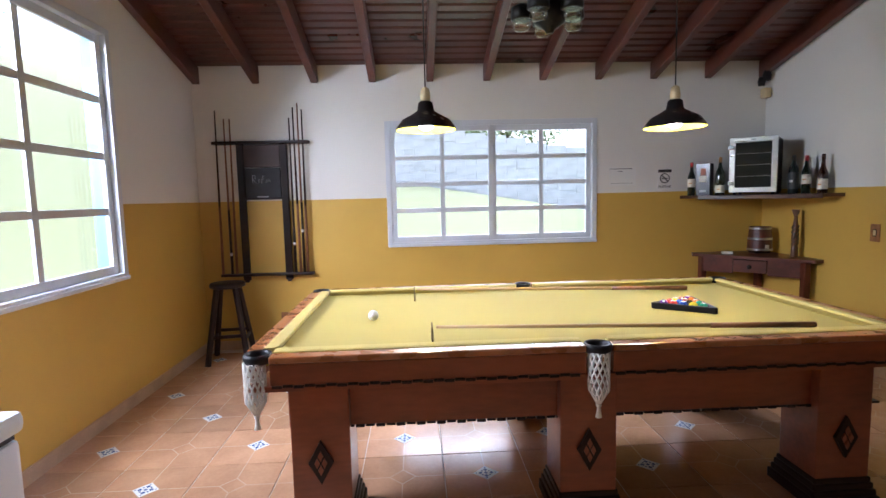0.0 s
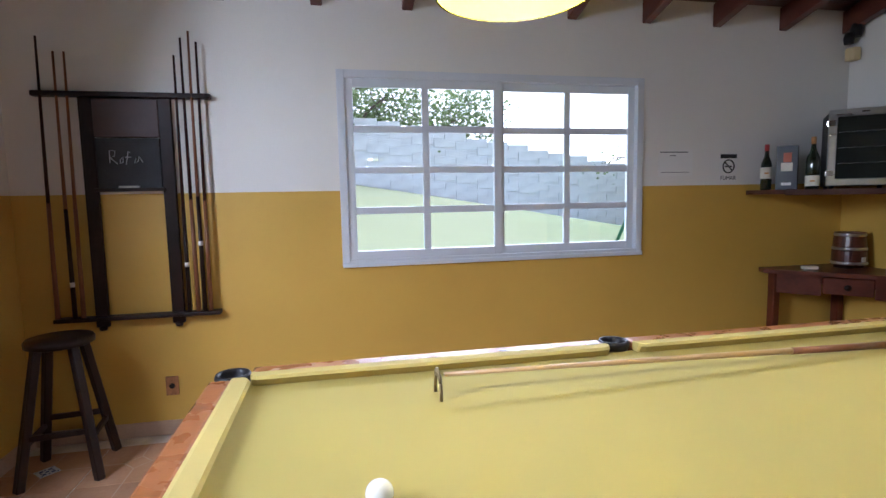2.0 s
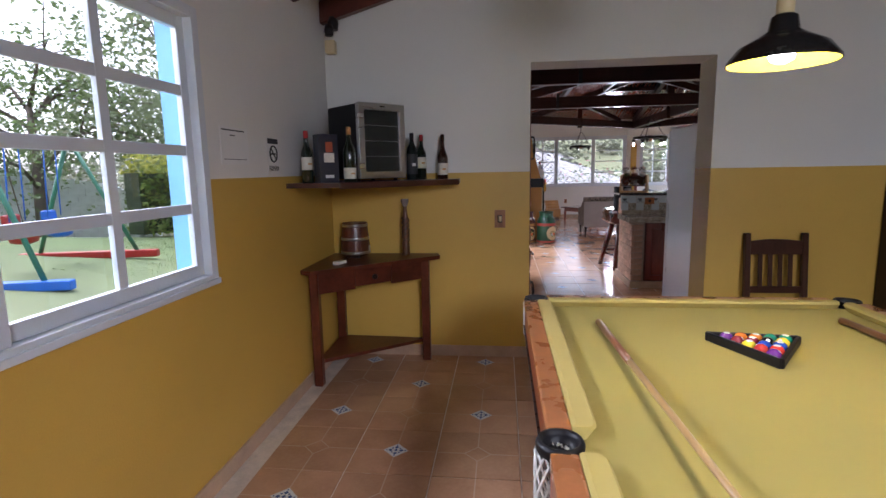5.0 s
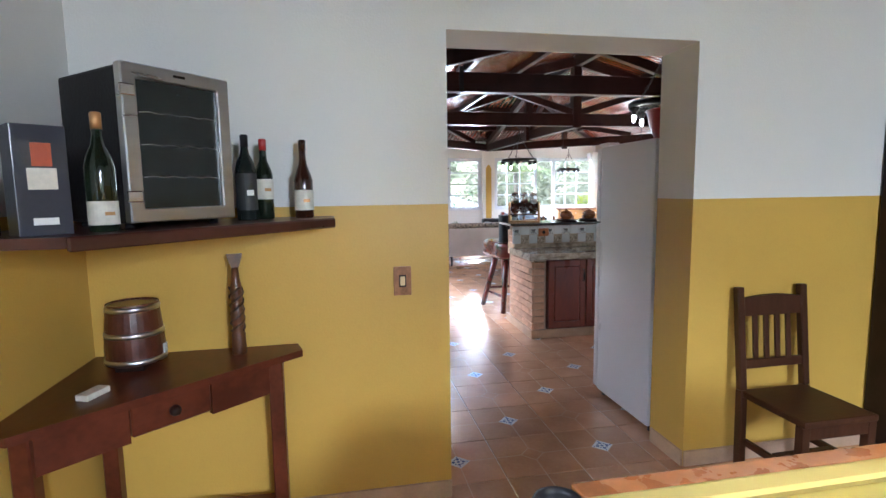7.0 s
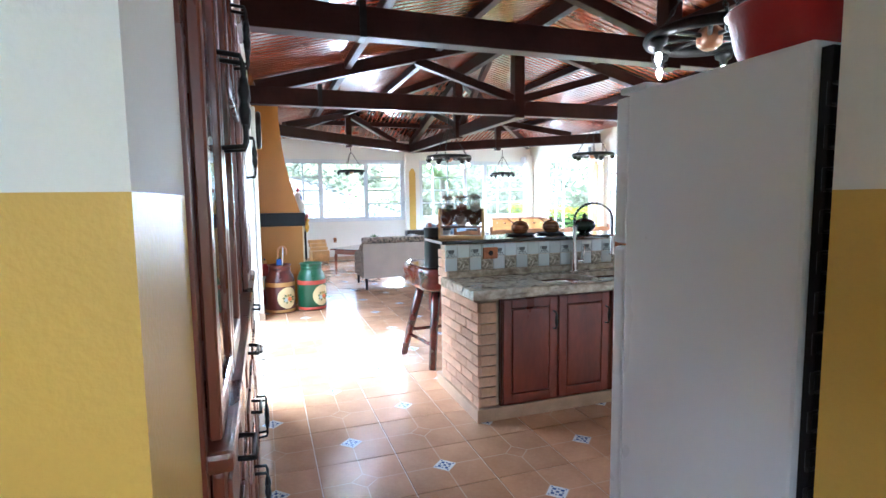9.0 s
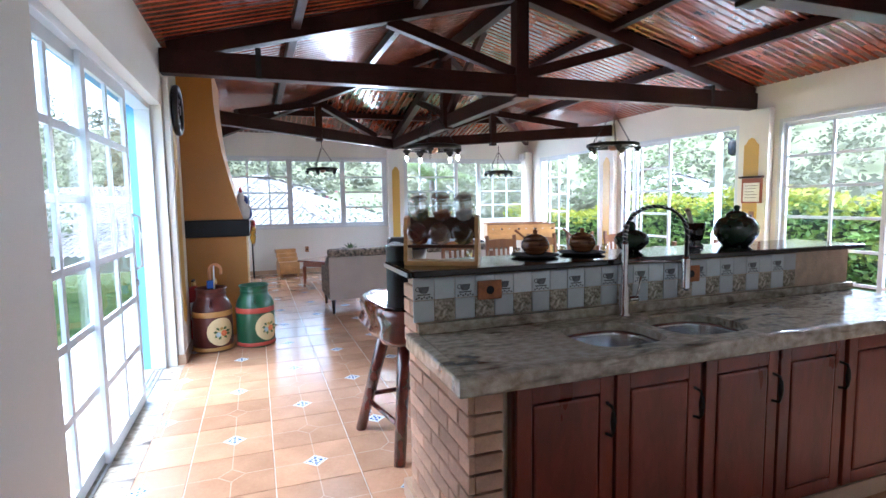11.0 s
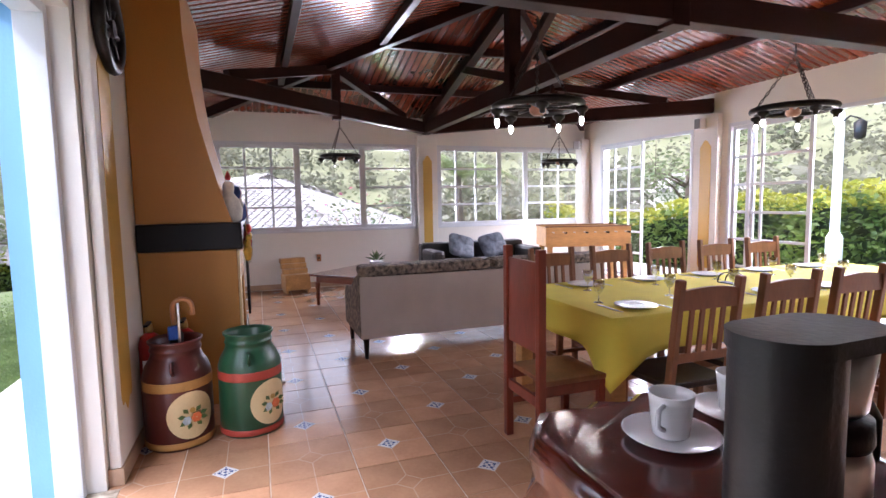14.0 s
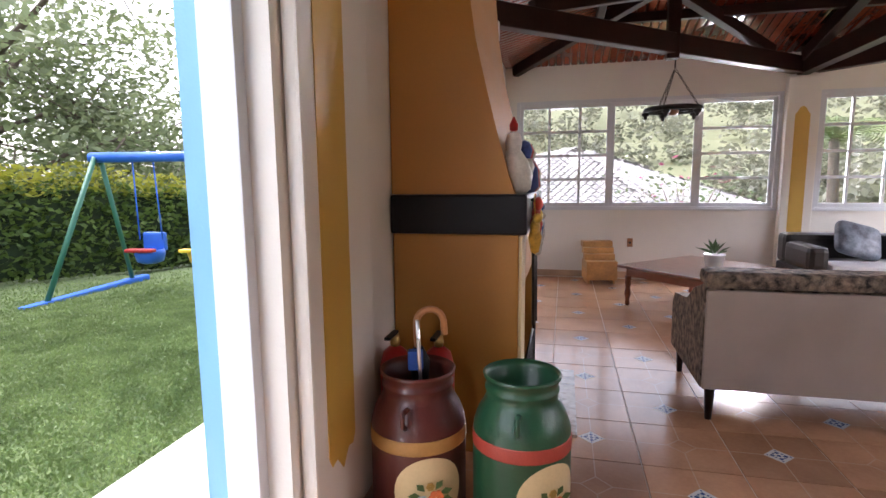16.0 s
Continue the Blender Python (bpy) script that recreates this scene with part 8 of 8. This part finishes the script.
def hedge(x0, y0, x1, y1, h, w, seed, n, label):
    a, b = Vector((x0, y0, 0)), Vector((x1, y1, 0))
    L = (b - a).length
    d = (b - a).normalized()
    side = Vector((-d.y, d.x, 0))
    rng = np.random.default_rng(seed)
    th = thing("hedge", Matrix(), label, "hedge", "garden hedges")
    # dark blocks put the shade between the leaves into colour
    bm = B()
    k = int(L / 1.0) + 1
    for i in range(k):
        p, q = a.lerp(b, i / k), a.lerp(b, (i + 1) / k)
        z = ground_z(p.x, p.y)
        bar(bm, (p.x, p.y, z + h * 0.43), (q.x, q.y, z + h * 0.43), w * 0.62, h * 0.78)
    part("core", bm, material("hedge_inner_shade", (0.022, 0.036, 0.010), 0.95, var=0.4, scale=6), th)
    for nm, m, lo, hi, cnt in (("foliage", HEDGELEAF, 0.05, 0.92, n), ("new_growth", HEDGETIP, 0.78, 1.05, n // 3)):
        u, f = rng.uniform(0, L, cnt), rng.uniform(lo, hi, cnt)
        sgn = rng.choice([-1, 1], cnt)
        off = np.where(f > 0.86, rng.uniform(-0.5, 0.5, cnt), sgn * (0.36 + 0.14 * rng.uniform(0, 1, cnt))) * w
        bump = 0.10 * np.sin(u * 1.7 + seed) + 0.06 * np.sin(u * 4.1)
        pts = np.stack([a.x + d.x * u + side.x * off, a.y + d.y * u + side.y * off, [ground_z(a.x + d.x * uu, a.y + d.y * uu) for uu in u] + f * (h + bump)], axis=1)
        ob = new(nm, leaf_mesh(nm, pts, 0.075, m, seed + 1))
        ob.parent = th
    return th


hedge(12.0, 13.4, 27.0, 8.6, 2.05, 0.9, 31, 14000, "clipped green hedge with yellow young tips beyond the lawn")
hedge(8.0, -7.3, 15.6, -6.6, 1.62, 1.0, 32, 7500, "clipped yellow-green hedge outside the glazed doors")
hedge(15.9, -6.4, 18.6, -4.3, 1.30, 1.0, 33, 3000, "rounded yellow-green hedge at the terrace corner")
hedge(-1.0, -7.6, 7.6, -7.3, 1.62, 1.0, 34, 3500, "clipped yellow-green hedge along the garden")

# block wall across the lawn, each block near the window its own piece
bw = thing("block_wall", Matrix(), "pale grey concrete block garden wall stepping down the slope", "garden wall")
BLOCK = material("concrete_block", (0.60, 0.61, 0.62), 0.9, var=0.12, scale=1.5, bump=0.3, bscale=40)
YW = 20.4
block = finish("block", box(B(), -0.39, 0.39, -0.09, 0.09, -0.145, 0.145, 0.008), BLOCK)
bm, rest = B(), B()
top_at = lambda x: max(-1.4, 3.67 - 0.165 * (x - 3.7))
made = 0
for c in range(34):
    x = -4.0 + 0.8 * c
    bar(bm, (x - 0.4, YW + 0.02, (ground_z(x, YW) + top_at(x)) / 2 - 0.35), (x + 0.4, YW + 0.02, (ground_z(x, YW) + top_at(x)) / 2 - 0.35), 0.14, top_at(x) - ground_z(x, YW) + 0.6)
    for r in range(9):
        z = math.floor((top_at(x) - 0.3 * r) / 0.1) * 0.1
        if z < ground_z(x, YW) - 0.2:
            break
        if made < 270 and 1 <= c:
            shared("block", block, bw, pose(x + (0.4 if r % 2 else 0), YW, z))
            made += 1
        else:
            box(rest, x - 0.39 + (0.4 if r % 2 else 0), x + 0.39 + (0.4 if r % 2 else 0), YW - 0.09, YW + 0.09, z - 0.145, z + 0.145)
part("core", bm, BLOCK, bw)
tagged(part("far_blocks", rest, BLOCK, bw), kind="stuff")

# swings
PIPE = material("green_pipe", (0.03, 0.14, 0.08), 0.4, var=0.1)
BLUEP = material("blue_plastic", (0.02, 0.12, 0.50), 0.4, var=0.1)
YELP = material("yellow_plastic", (0.75, 0.50, 0.03), 0.4, var=0.1)
ORANGE = material("orange_plastic", (0.80, 0.12, 0.02), 0.4, var=0.1)


def swing_set(x, y, a, L, barmat, seats, dome, label):
    m = pose(x, y, ground_z(x, y), 0, 0, a)
    th = thing("swing_set", m, label, "swing", "garden swings")
    h = 1.9
    part("top_bar", tube(B(), [(-0.1, 0, h), (L + 0.1, 0, h)], 0.07, 12), barmat, th)
    for e in (0.0, L):
        for s in (-1, 1):
            part("leg", tube(B(), [(e + (0.25 if e else -0.25), s * 0.85, -0.08), (e, s * 0.05, h)], 0.035, 8), PIPE, th)
    for e, rail in ((-0.25, BLUEP), (L + 0.25, RED)):
        part("ground_rail", box(B(), e - 0.07, e + 0.07, -1.15, 1.15, -0.08, 0.05, 0.02), rail, th)
    if dome:
        part("dome", lathe(B(), [(0.10, 0.0), (0.22, 0.04), (0.24, 0.18), (0.19, 0.32), (0.06, 0.40), (0.02, 0.41)], 16, (L, 0, h + 0.06)), ORANGE, th, "orange plastic dome")
    for k, (sx, cm, tm) in enumerate(seats):
        px = L * sx
        st = part("seat", lathe(B(), [(0.10, 0), (0.17, 0.03), (0.20, 0.14), (0.19, 0.20), (0.17, 0.20), (0.15, 0.06), (0.01, 0.05)], 16, (px, 0, 0.42)), cm, th)
        part("backrest", box(B(), px - 0.17, px + 0.17, 0.10, 0.17, 0.58, 0.85, 0.04), cm, st)
        part("tray", box(B(), px - 0.20, px + 0.20, -0.26, -0.14, 0.60, 0.65, 0.02), tm, st)
        for s in (-1, 1):
            part("rope", tube(B(), [(px + s * 0.17, 0.05, 0.75), (px + s * 0.15, 0, h)], 0.010, 5), BLUEP, st)


swing_set(14.4, 9.15, -82, 2.0, BLUEP, ((0.33, BLUEP, RED), (0.72, YELP, YELP)), True, "garden swing with green legs, blue bar and coloured seats")
swing_set(5.5, 10.6, 14, 2.2, YELP, ((0.35, RED, BLUEP), (0.75, BLUEP, YELP)), False, "garden swing with green legs, yellow bar and coloured seats")

# lamp post beyond the hedge
th = thing("street_lamp", pose(12.7, -6.05, ground_z(12.7, -6.05) - 0.05), "white garden lamp post with a black lantern on an arm", "street lamp")
part("post", lathe(B(), [(0.12, 0), (0.12, 0.9), (0.07, 1.0), (0.06, 2.9), (0.03, 2.95)], 14), WHITEENAMEL, th)
part("arm", tube(B(), [(0, 0, 2.75), (-0.15, 0, 2.85), (-0.3, 0, 2.78)], 0.015, 6), BLACKIRON, th)
part("lantern", lathe(B(), [(0.02, 2.78), (0.10, 2.72), (0.085, 2.5), (0.03, 2.46)], 6, (-0.3, 0, 0)), BLACKIRON, th)


# neighbouring house with a pale tiled roof
def tiled_house(x, y, a, w, d, eave, rise, label, n_cols, n_rows):
    th = thing("neighbour_house", pose(x, y, 0, 0, 0, a), label, "house", "neighbouring houses")
    g = -4.5
    part("wall", box(B(), -w / 2, w / 2, -d / 2, d / 2, g, eave, 0.02), WHITE, th)
    hip = min(d / 2, w * 0.34)
    part("gable", prism(B(), [(-d / 2, eave), (d / 2, eave), (0, eave + rise - 0.05)], w / 2 - 0.2, w / 2, axis="x"), WHITE, th)
    bm = B()

    def roof_tile(P, u0, u1, f0, f1):
        um = (u0 + u1) / 2
        v = [bm.verts.new(P(*q)) for q in ((u0, f0, 0.03), (um, f0, 0.10), (u1, f0, 0.03), (u1, f1, 0.0), (um, f1, 0.07), (u0, f1, 0.0))]
        bm.faces.new((v[0], v[1], v[4], v[5]))
        bm.faces.new((v[1], v[2], v[3], v[4]))

    # two long slopes and one hipped end
    for s in (-1, 1):
        P = lambda u, f, up: (u, s * (d / 2 + 0.5) * (1 - f), eave - 0.15 + (rise + 0.15) * f + up)
        for i in range(n_cols):
            u0, u1 = -w / 2 - 0.5 + (w + 0.9) * i / n_cols, -w / 2 - 0.5 + (w + 0.9) * (i + 0.93) / n_cols
            for j in range(n_rows):
                if u1 > -w / 2 - 0.5 + (hip + 0.5) * j / n_rows:
                    roof_tile(P, u0, u1, j / n_rows, (j + 1.08) / n_rows)
    P = lambda u, f, up: (-w / 2 - 0.5 + (hip + 0.5) * f, u, eave - 0.15 + (rise + 0.15) * f + up)
    m = int(n_cols * d / w)
    for i in range(m):
        u0, u1 = (d + 1) * (i / m - 0.5), (d + 1) * ((i + 0.93) / m - 0.5)
        for j in range(n_rows):
            if abs(u0 + u1) / 2 < (d / 2 + 0.5) * (1 - j / n_rows):
                roof_tile(P, u0, u1, j / n_rows, (j + 1.08) / n_rows)
    part("roof", bm, material("pale_roof_tile", (0.34, 0.33, 0.32), 0.7, var=0.12, scale=2, bump=0.2, per="island"), th, "pale grey wavy roof tiles")
    for k in range(3):
        part("window", box(B(), -w / 2 - 0.02, -w / 2 + 0.001, -d / 2 + 1 + 2.2 * k, -d / 2 + 2 + 2.2 * k, eave - 1.6, eave - 0.5), SMOKED, th)
    return th


tiled_house(27.5, 4.2, 62, 15.0, 10.5, 0.05, 2.2, "neighbouring house with a pale wavy tiled roof", 60, 24)
tiled_house(58.0, 3.0, 20, 12.0, 8.0, 2.5, 1.6, "distant white house on the hillside", 16, 8)
tiled_house(46.0, -36.0, -30, 14.0, 8.0, 2.0, 1.8, "distant white house among the trees", 16, 8)

# palm outside the window
th = thing("palm", pose(20.6, -2.6, ground_z(20.6, -2.6)), "garden palm with long arching fronds", "palm tree")
part("trunk", tube(B(), [(0, 0, -0.1), (0.1, 0, 1.2), (0.15, 0.05, 2.6)], [0.14, 0.11, 0.09], 10), BARK, th)
for k in range(15):
    a, el = k * 2.399, 0.25 + 0.9 * ((k * 0.618) % 1)
    bm = B()
    spine = [Vector((0.15, 0.05, 2.55)) + Vector((math.cos(a) * math.cos(el) * s, math.sin(a) * math.cos(el) * s, math.sin(el) * s - 0.28 * s * s)) for s in [0.25 * i for i in range(9)]]
    tube(bm, [tuple(p) for p in spine], [0.02 - 0.002 * i for i in range(9)], 5)
    for i in range(1, 9):
        dd = (spine[i] - spine[i - 1]).normalized()
        sd = dd.cross(Vector((0, 0, 1))).normalized()
        for s in (-1, 1):
            for h in (0.0, 0.33, 0.66):
                p = spine[i - 1].lerp(spine[i], h)
                e = p + sd * s * 0.42 * math.sin(math.pi * (i + h) / 9.6) + dd * 0.2 - Vector((0, 0, 0.12))
                bm.faces.new([bm.verts.new(v) for v in (p - dd * 0.015, e, p + dd * 0.02)])
    part("frond", bm, material("palm_leaf", (0.12, 0.17, 0.04), 0.5, var=0.3, scale=3, bump=0), th)
# flowering shrub before the neighbour's roof
rng = np.random.default_rng(7)
th = thing("flowering_shrub", pose(19.2, 0.55, ground_z(19.2, 0.55)), "flowering shrub with pink blossoms and bare twigs", "shrub")
bm = B()
for k in range(14):
    e = rng.normal(size=3) * np.array([0.6, 0.6, 0.25]) + np.array([0, 0, 1.5])
    mid = e * 0.5 + rng.normal(size=3) * 0.12
    tube(bm, [(0, 0, 0), tuple(mid), tuple(e)], [0.025, 0.014, 0.004], 5)
    for q in range(4):
        w = mid + (e - mid) * rng.uniform(0.2, 1)
        tube(bm, [tuple(w), tuple(w + rng.normal(size=3) * 0.22)], [0.006, 0.002], 4)
part("stems", bm, BARK, th)
ob = new("blossoms", leaf_mesh("blossoms", rng.normal(size=(34, 3)) * np.array([0.5, 0.5, 0.3]) + np.array([0, 0, 1.45]), 0.05, material("pink_blossom", (0.55, 0.10, 0.20), 0.6, var=0.3, bump=0, per="island"), 8))
ob.parent = th
ob = new("leaves", leaf_mesh("leaves", rng.normal(size=(260, 3)) * np.array([0.6, 0.6, 0.35]) + np.array([0, 0, 1.3]), 0.06, PALELEAF, 9))
ob.parent = th

# woods on the hills, uncountable
rng = np.random.default_rng(21)
pts = []
for k in range(1150):
    a = rng.uniform(-2.6, 2.2)
    dist = rng.uniform(60, 210) if k % 3 else rng.uniform(42, 75)
    x, y = 8 + dist * math.cos(a), dist * math.sin(a)
    if dist < 90 and -16 < y < 26 and x > 8:
        continue
    h = rng.uniform(5, 11) * (0.6 if dist < 75 else 1.0)
    for q in range(7):
        c = np.array([x, y, ground_z(x, y) + h * 0.55]) + rng.normal(size=3) * np.array([h * 0.22, h * 0.22, h * 0.2])
        pts.append(c + rng.normal(size=(20, 3)) * h * 0.12)
# leaf colour lightened and greyed to stand in for distance haze
ob = new("far_woods", leaf_mesh("far_woods", np.concatenate(pts), 0.62, leafy("hazed_far_foliage", (0.16, 0.175, 0.12), (0.28, 0.285, 0.20), 0.05), 22))
tagged(ob, "grey-green woods covering the distant hills, haze put into their pale colour", "woods", kind="stuff")

# blades of grass outside the terrace door
rng = np.random.default_rng(40)
n = 150000
x = np.clip(rng.normal(12.4, 2.0, n), 6.6, 18.4)
y = 4.92 + np.abs(rng.normal(0, 2.6, n))
pts = np.stack([x, y, [ground_z(a, b) + 0.015 for a, b in zip(x, y)]], axis=1)
ob = new("grass", leaf_mesh("grass", pts, 0.015, leafy("grass_blade", (0.12, 0.185, 0.053), (0.18, 0.25, 0.082), 3), 41, 2.2))
tagged(ob, "short green blades of mown grass", "grass", kind="stuff")

# ---- floor tiles, last: lattice of 0.45 m with a decor in every other tile ----
TX, TY, TS = 8.439, 2.655, 0.45


def tile_mesh(name, decor):
    bm = B()
    h = TS / 2 - 0.0030
    box(bm, -h, h, -h, h, -0.008, 0.0, 0.0015)
    if decor:
        r = 0.068
        prism(bm, [(r, 0), (0, r), (-r, 0), (0, -r)], 0.0002, 0.0010, mi=1)
        for dx, dy, q in ((0, 0, 0.012), (0.03, 0, 0.013), (-0.03, 0, 0.013), (0, 0.03, 0.013), (0, -0.03, 0.013), (0.052, 0, 0.006), (-0.052, 0, 0.006), (0, 0.052, 0.006), (0, -0.052, 0.006), (0.02, 0.02, 0.007), (-0.02, 0.02, 0.007), (0.02, -0.02, 0.007), (-0.02, -0.02, 0.007)):
            prism(bm, [(dx + q, dy), (dx, dy + q), (dx - q, dy), (dx, dy - q)], 0.0011, 0.0014, mi=2)
    return finish(name, bm, [TILE, DECOR, DECORBLUE])


plain_tile, decor_tile = tile_mesh("tile", False), tile_mesh("decor_tile", True)
GAMES = bpy.data.objects["floor_games_room"]
joined = {}
count = {"a": 0, "b": 0}
for i in range(-26, 18):
    for j in range(-18, 8):
        x, y = TX + TS * i, TY + TS * j
        games = PW < x - 0.1 and x < 3.72 and PS < y < PN
        if games:
            near = y > 0.4
        else:
            if not (x > 3.72 and KS - 0.1 < y < (3.66 if x > 6.3 else 3.9) and x < KE + 0.1):
                continue
            near = x > 3.9 and x < 12.6 and y > -0.4
        me = decor_tile if (i + j) % 2 == 0 else plain_tile
        key = "a" if games else "b"
        if near and count[key] < 290:
            count[key] += 1
            shared("tile", me, GAMES if games else FLOOR, pose(x, y, 0, 0, 0, 90 * ((i * 7 + j * 3) % 4)))
        else:
            joined.setdefault(key, []).append((me, x, y))
for key, items in joined.items():
    bm = B()
    for me, x, y in items:
        n0 = len(bm.verts)
        bm.from_mesh(me)
        bm.verts.ensure_lookup_table()
        for v in bm.verts[n0:]:
            v.co += Vector((x, y, 0))
    ob = part("far_tiles", bm, [FARTILE, DECOR, DECORBLUE], GAMES if key == "a" else FLOOR)
    tagged(ob, kind="stuff")
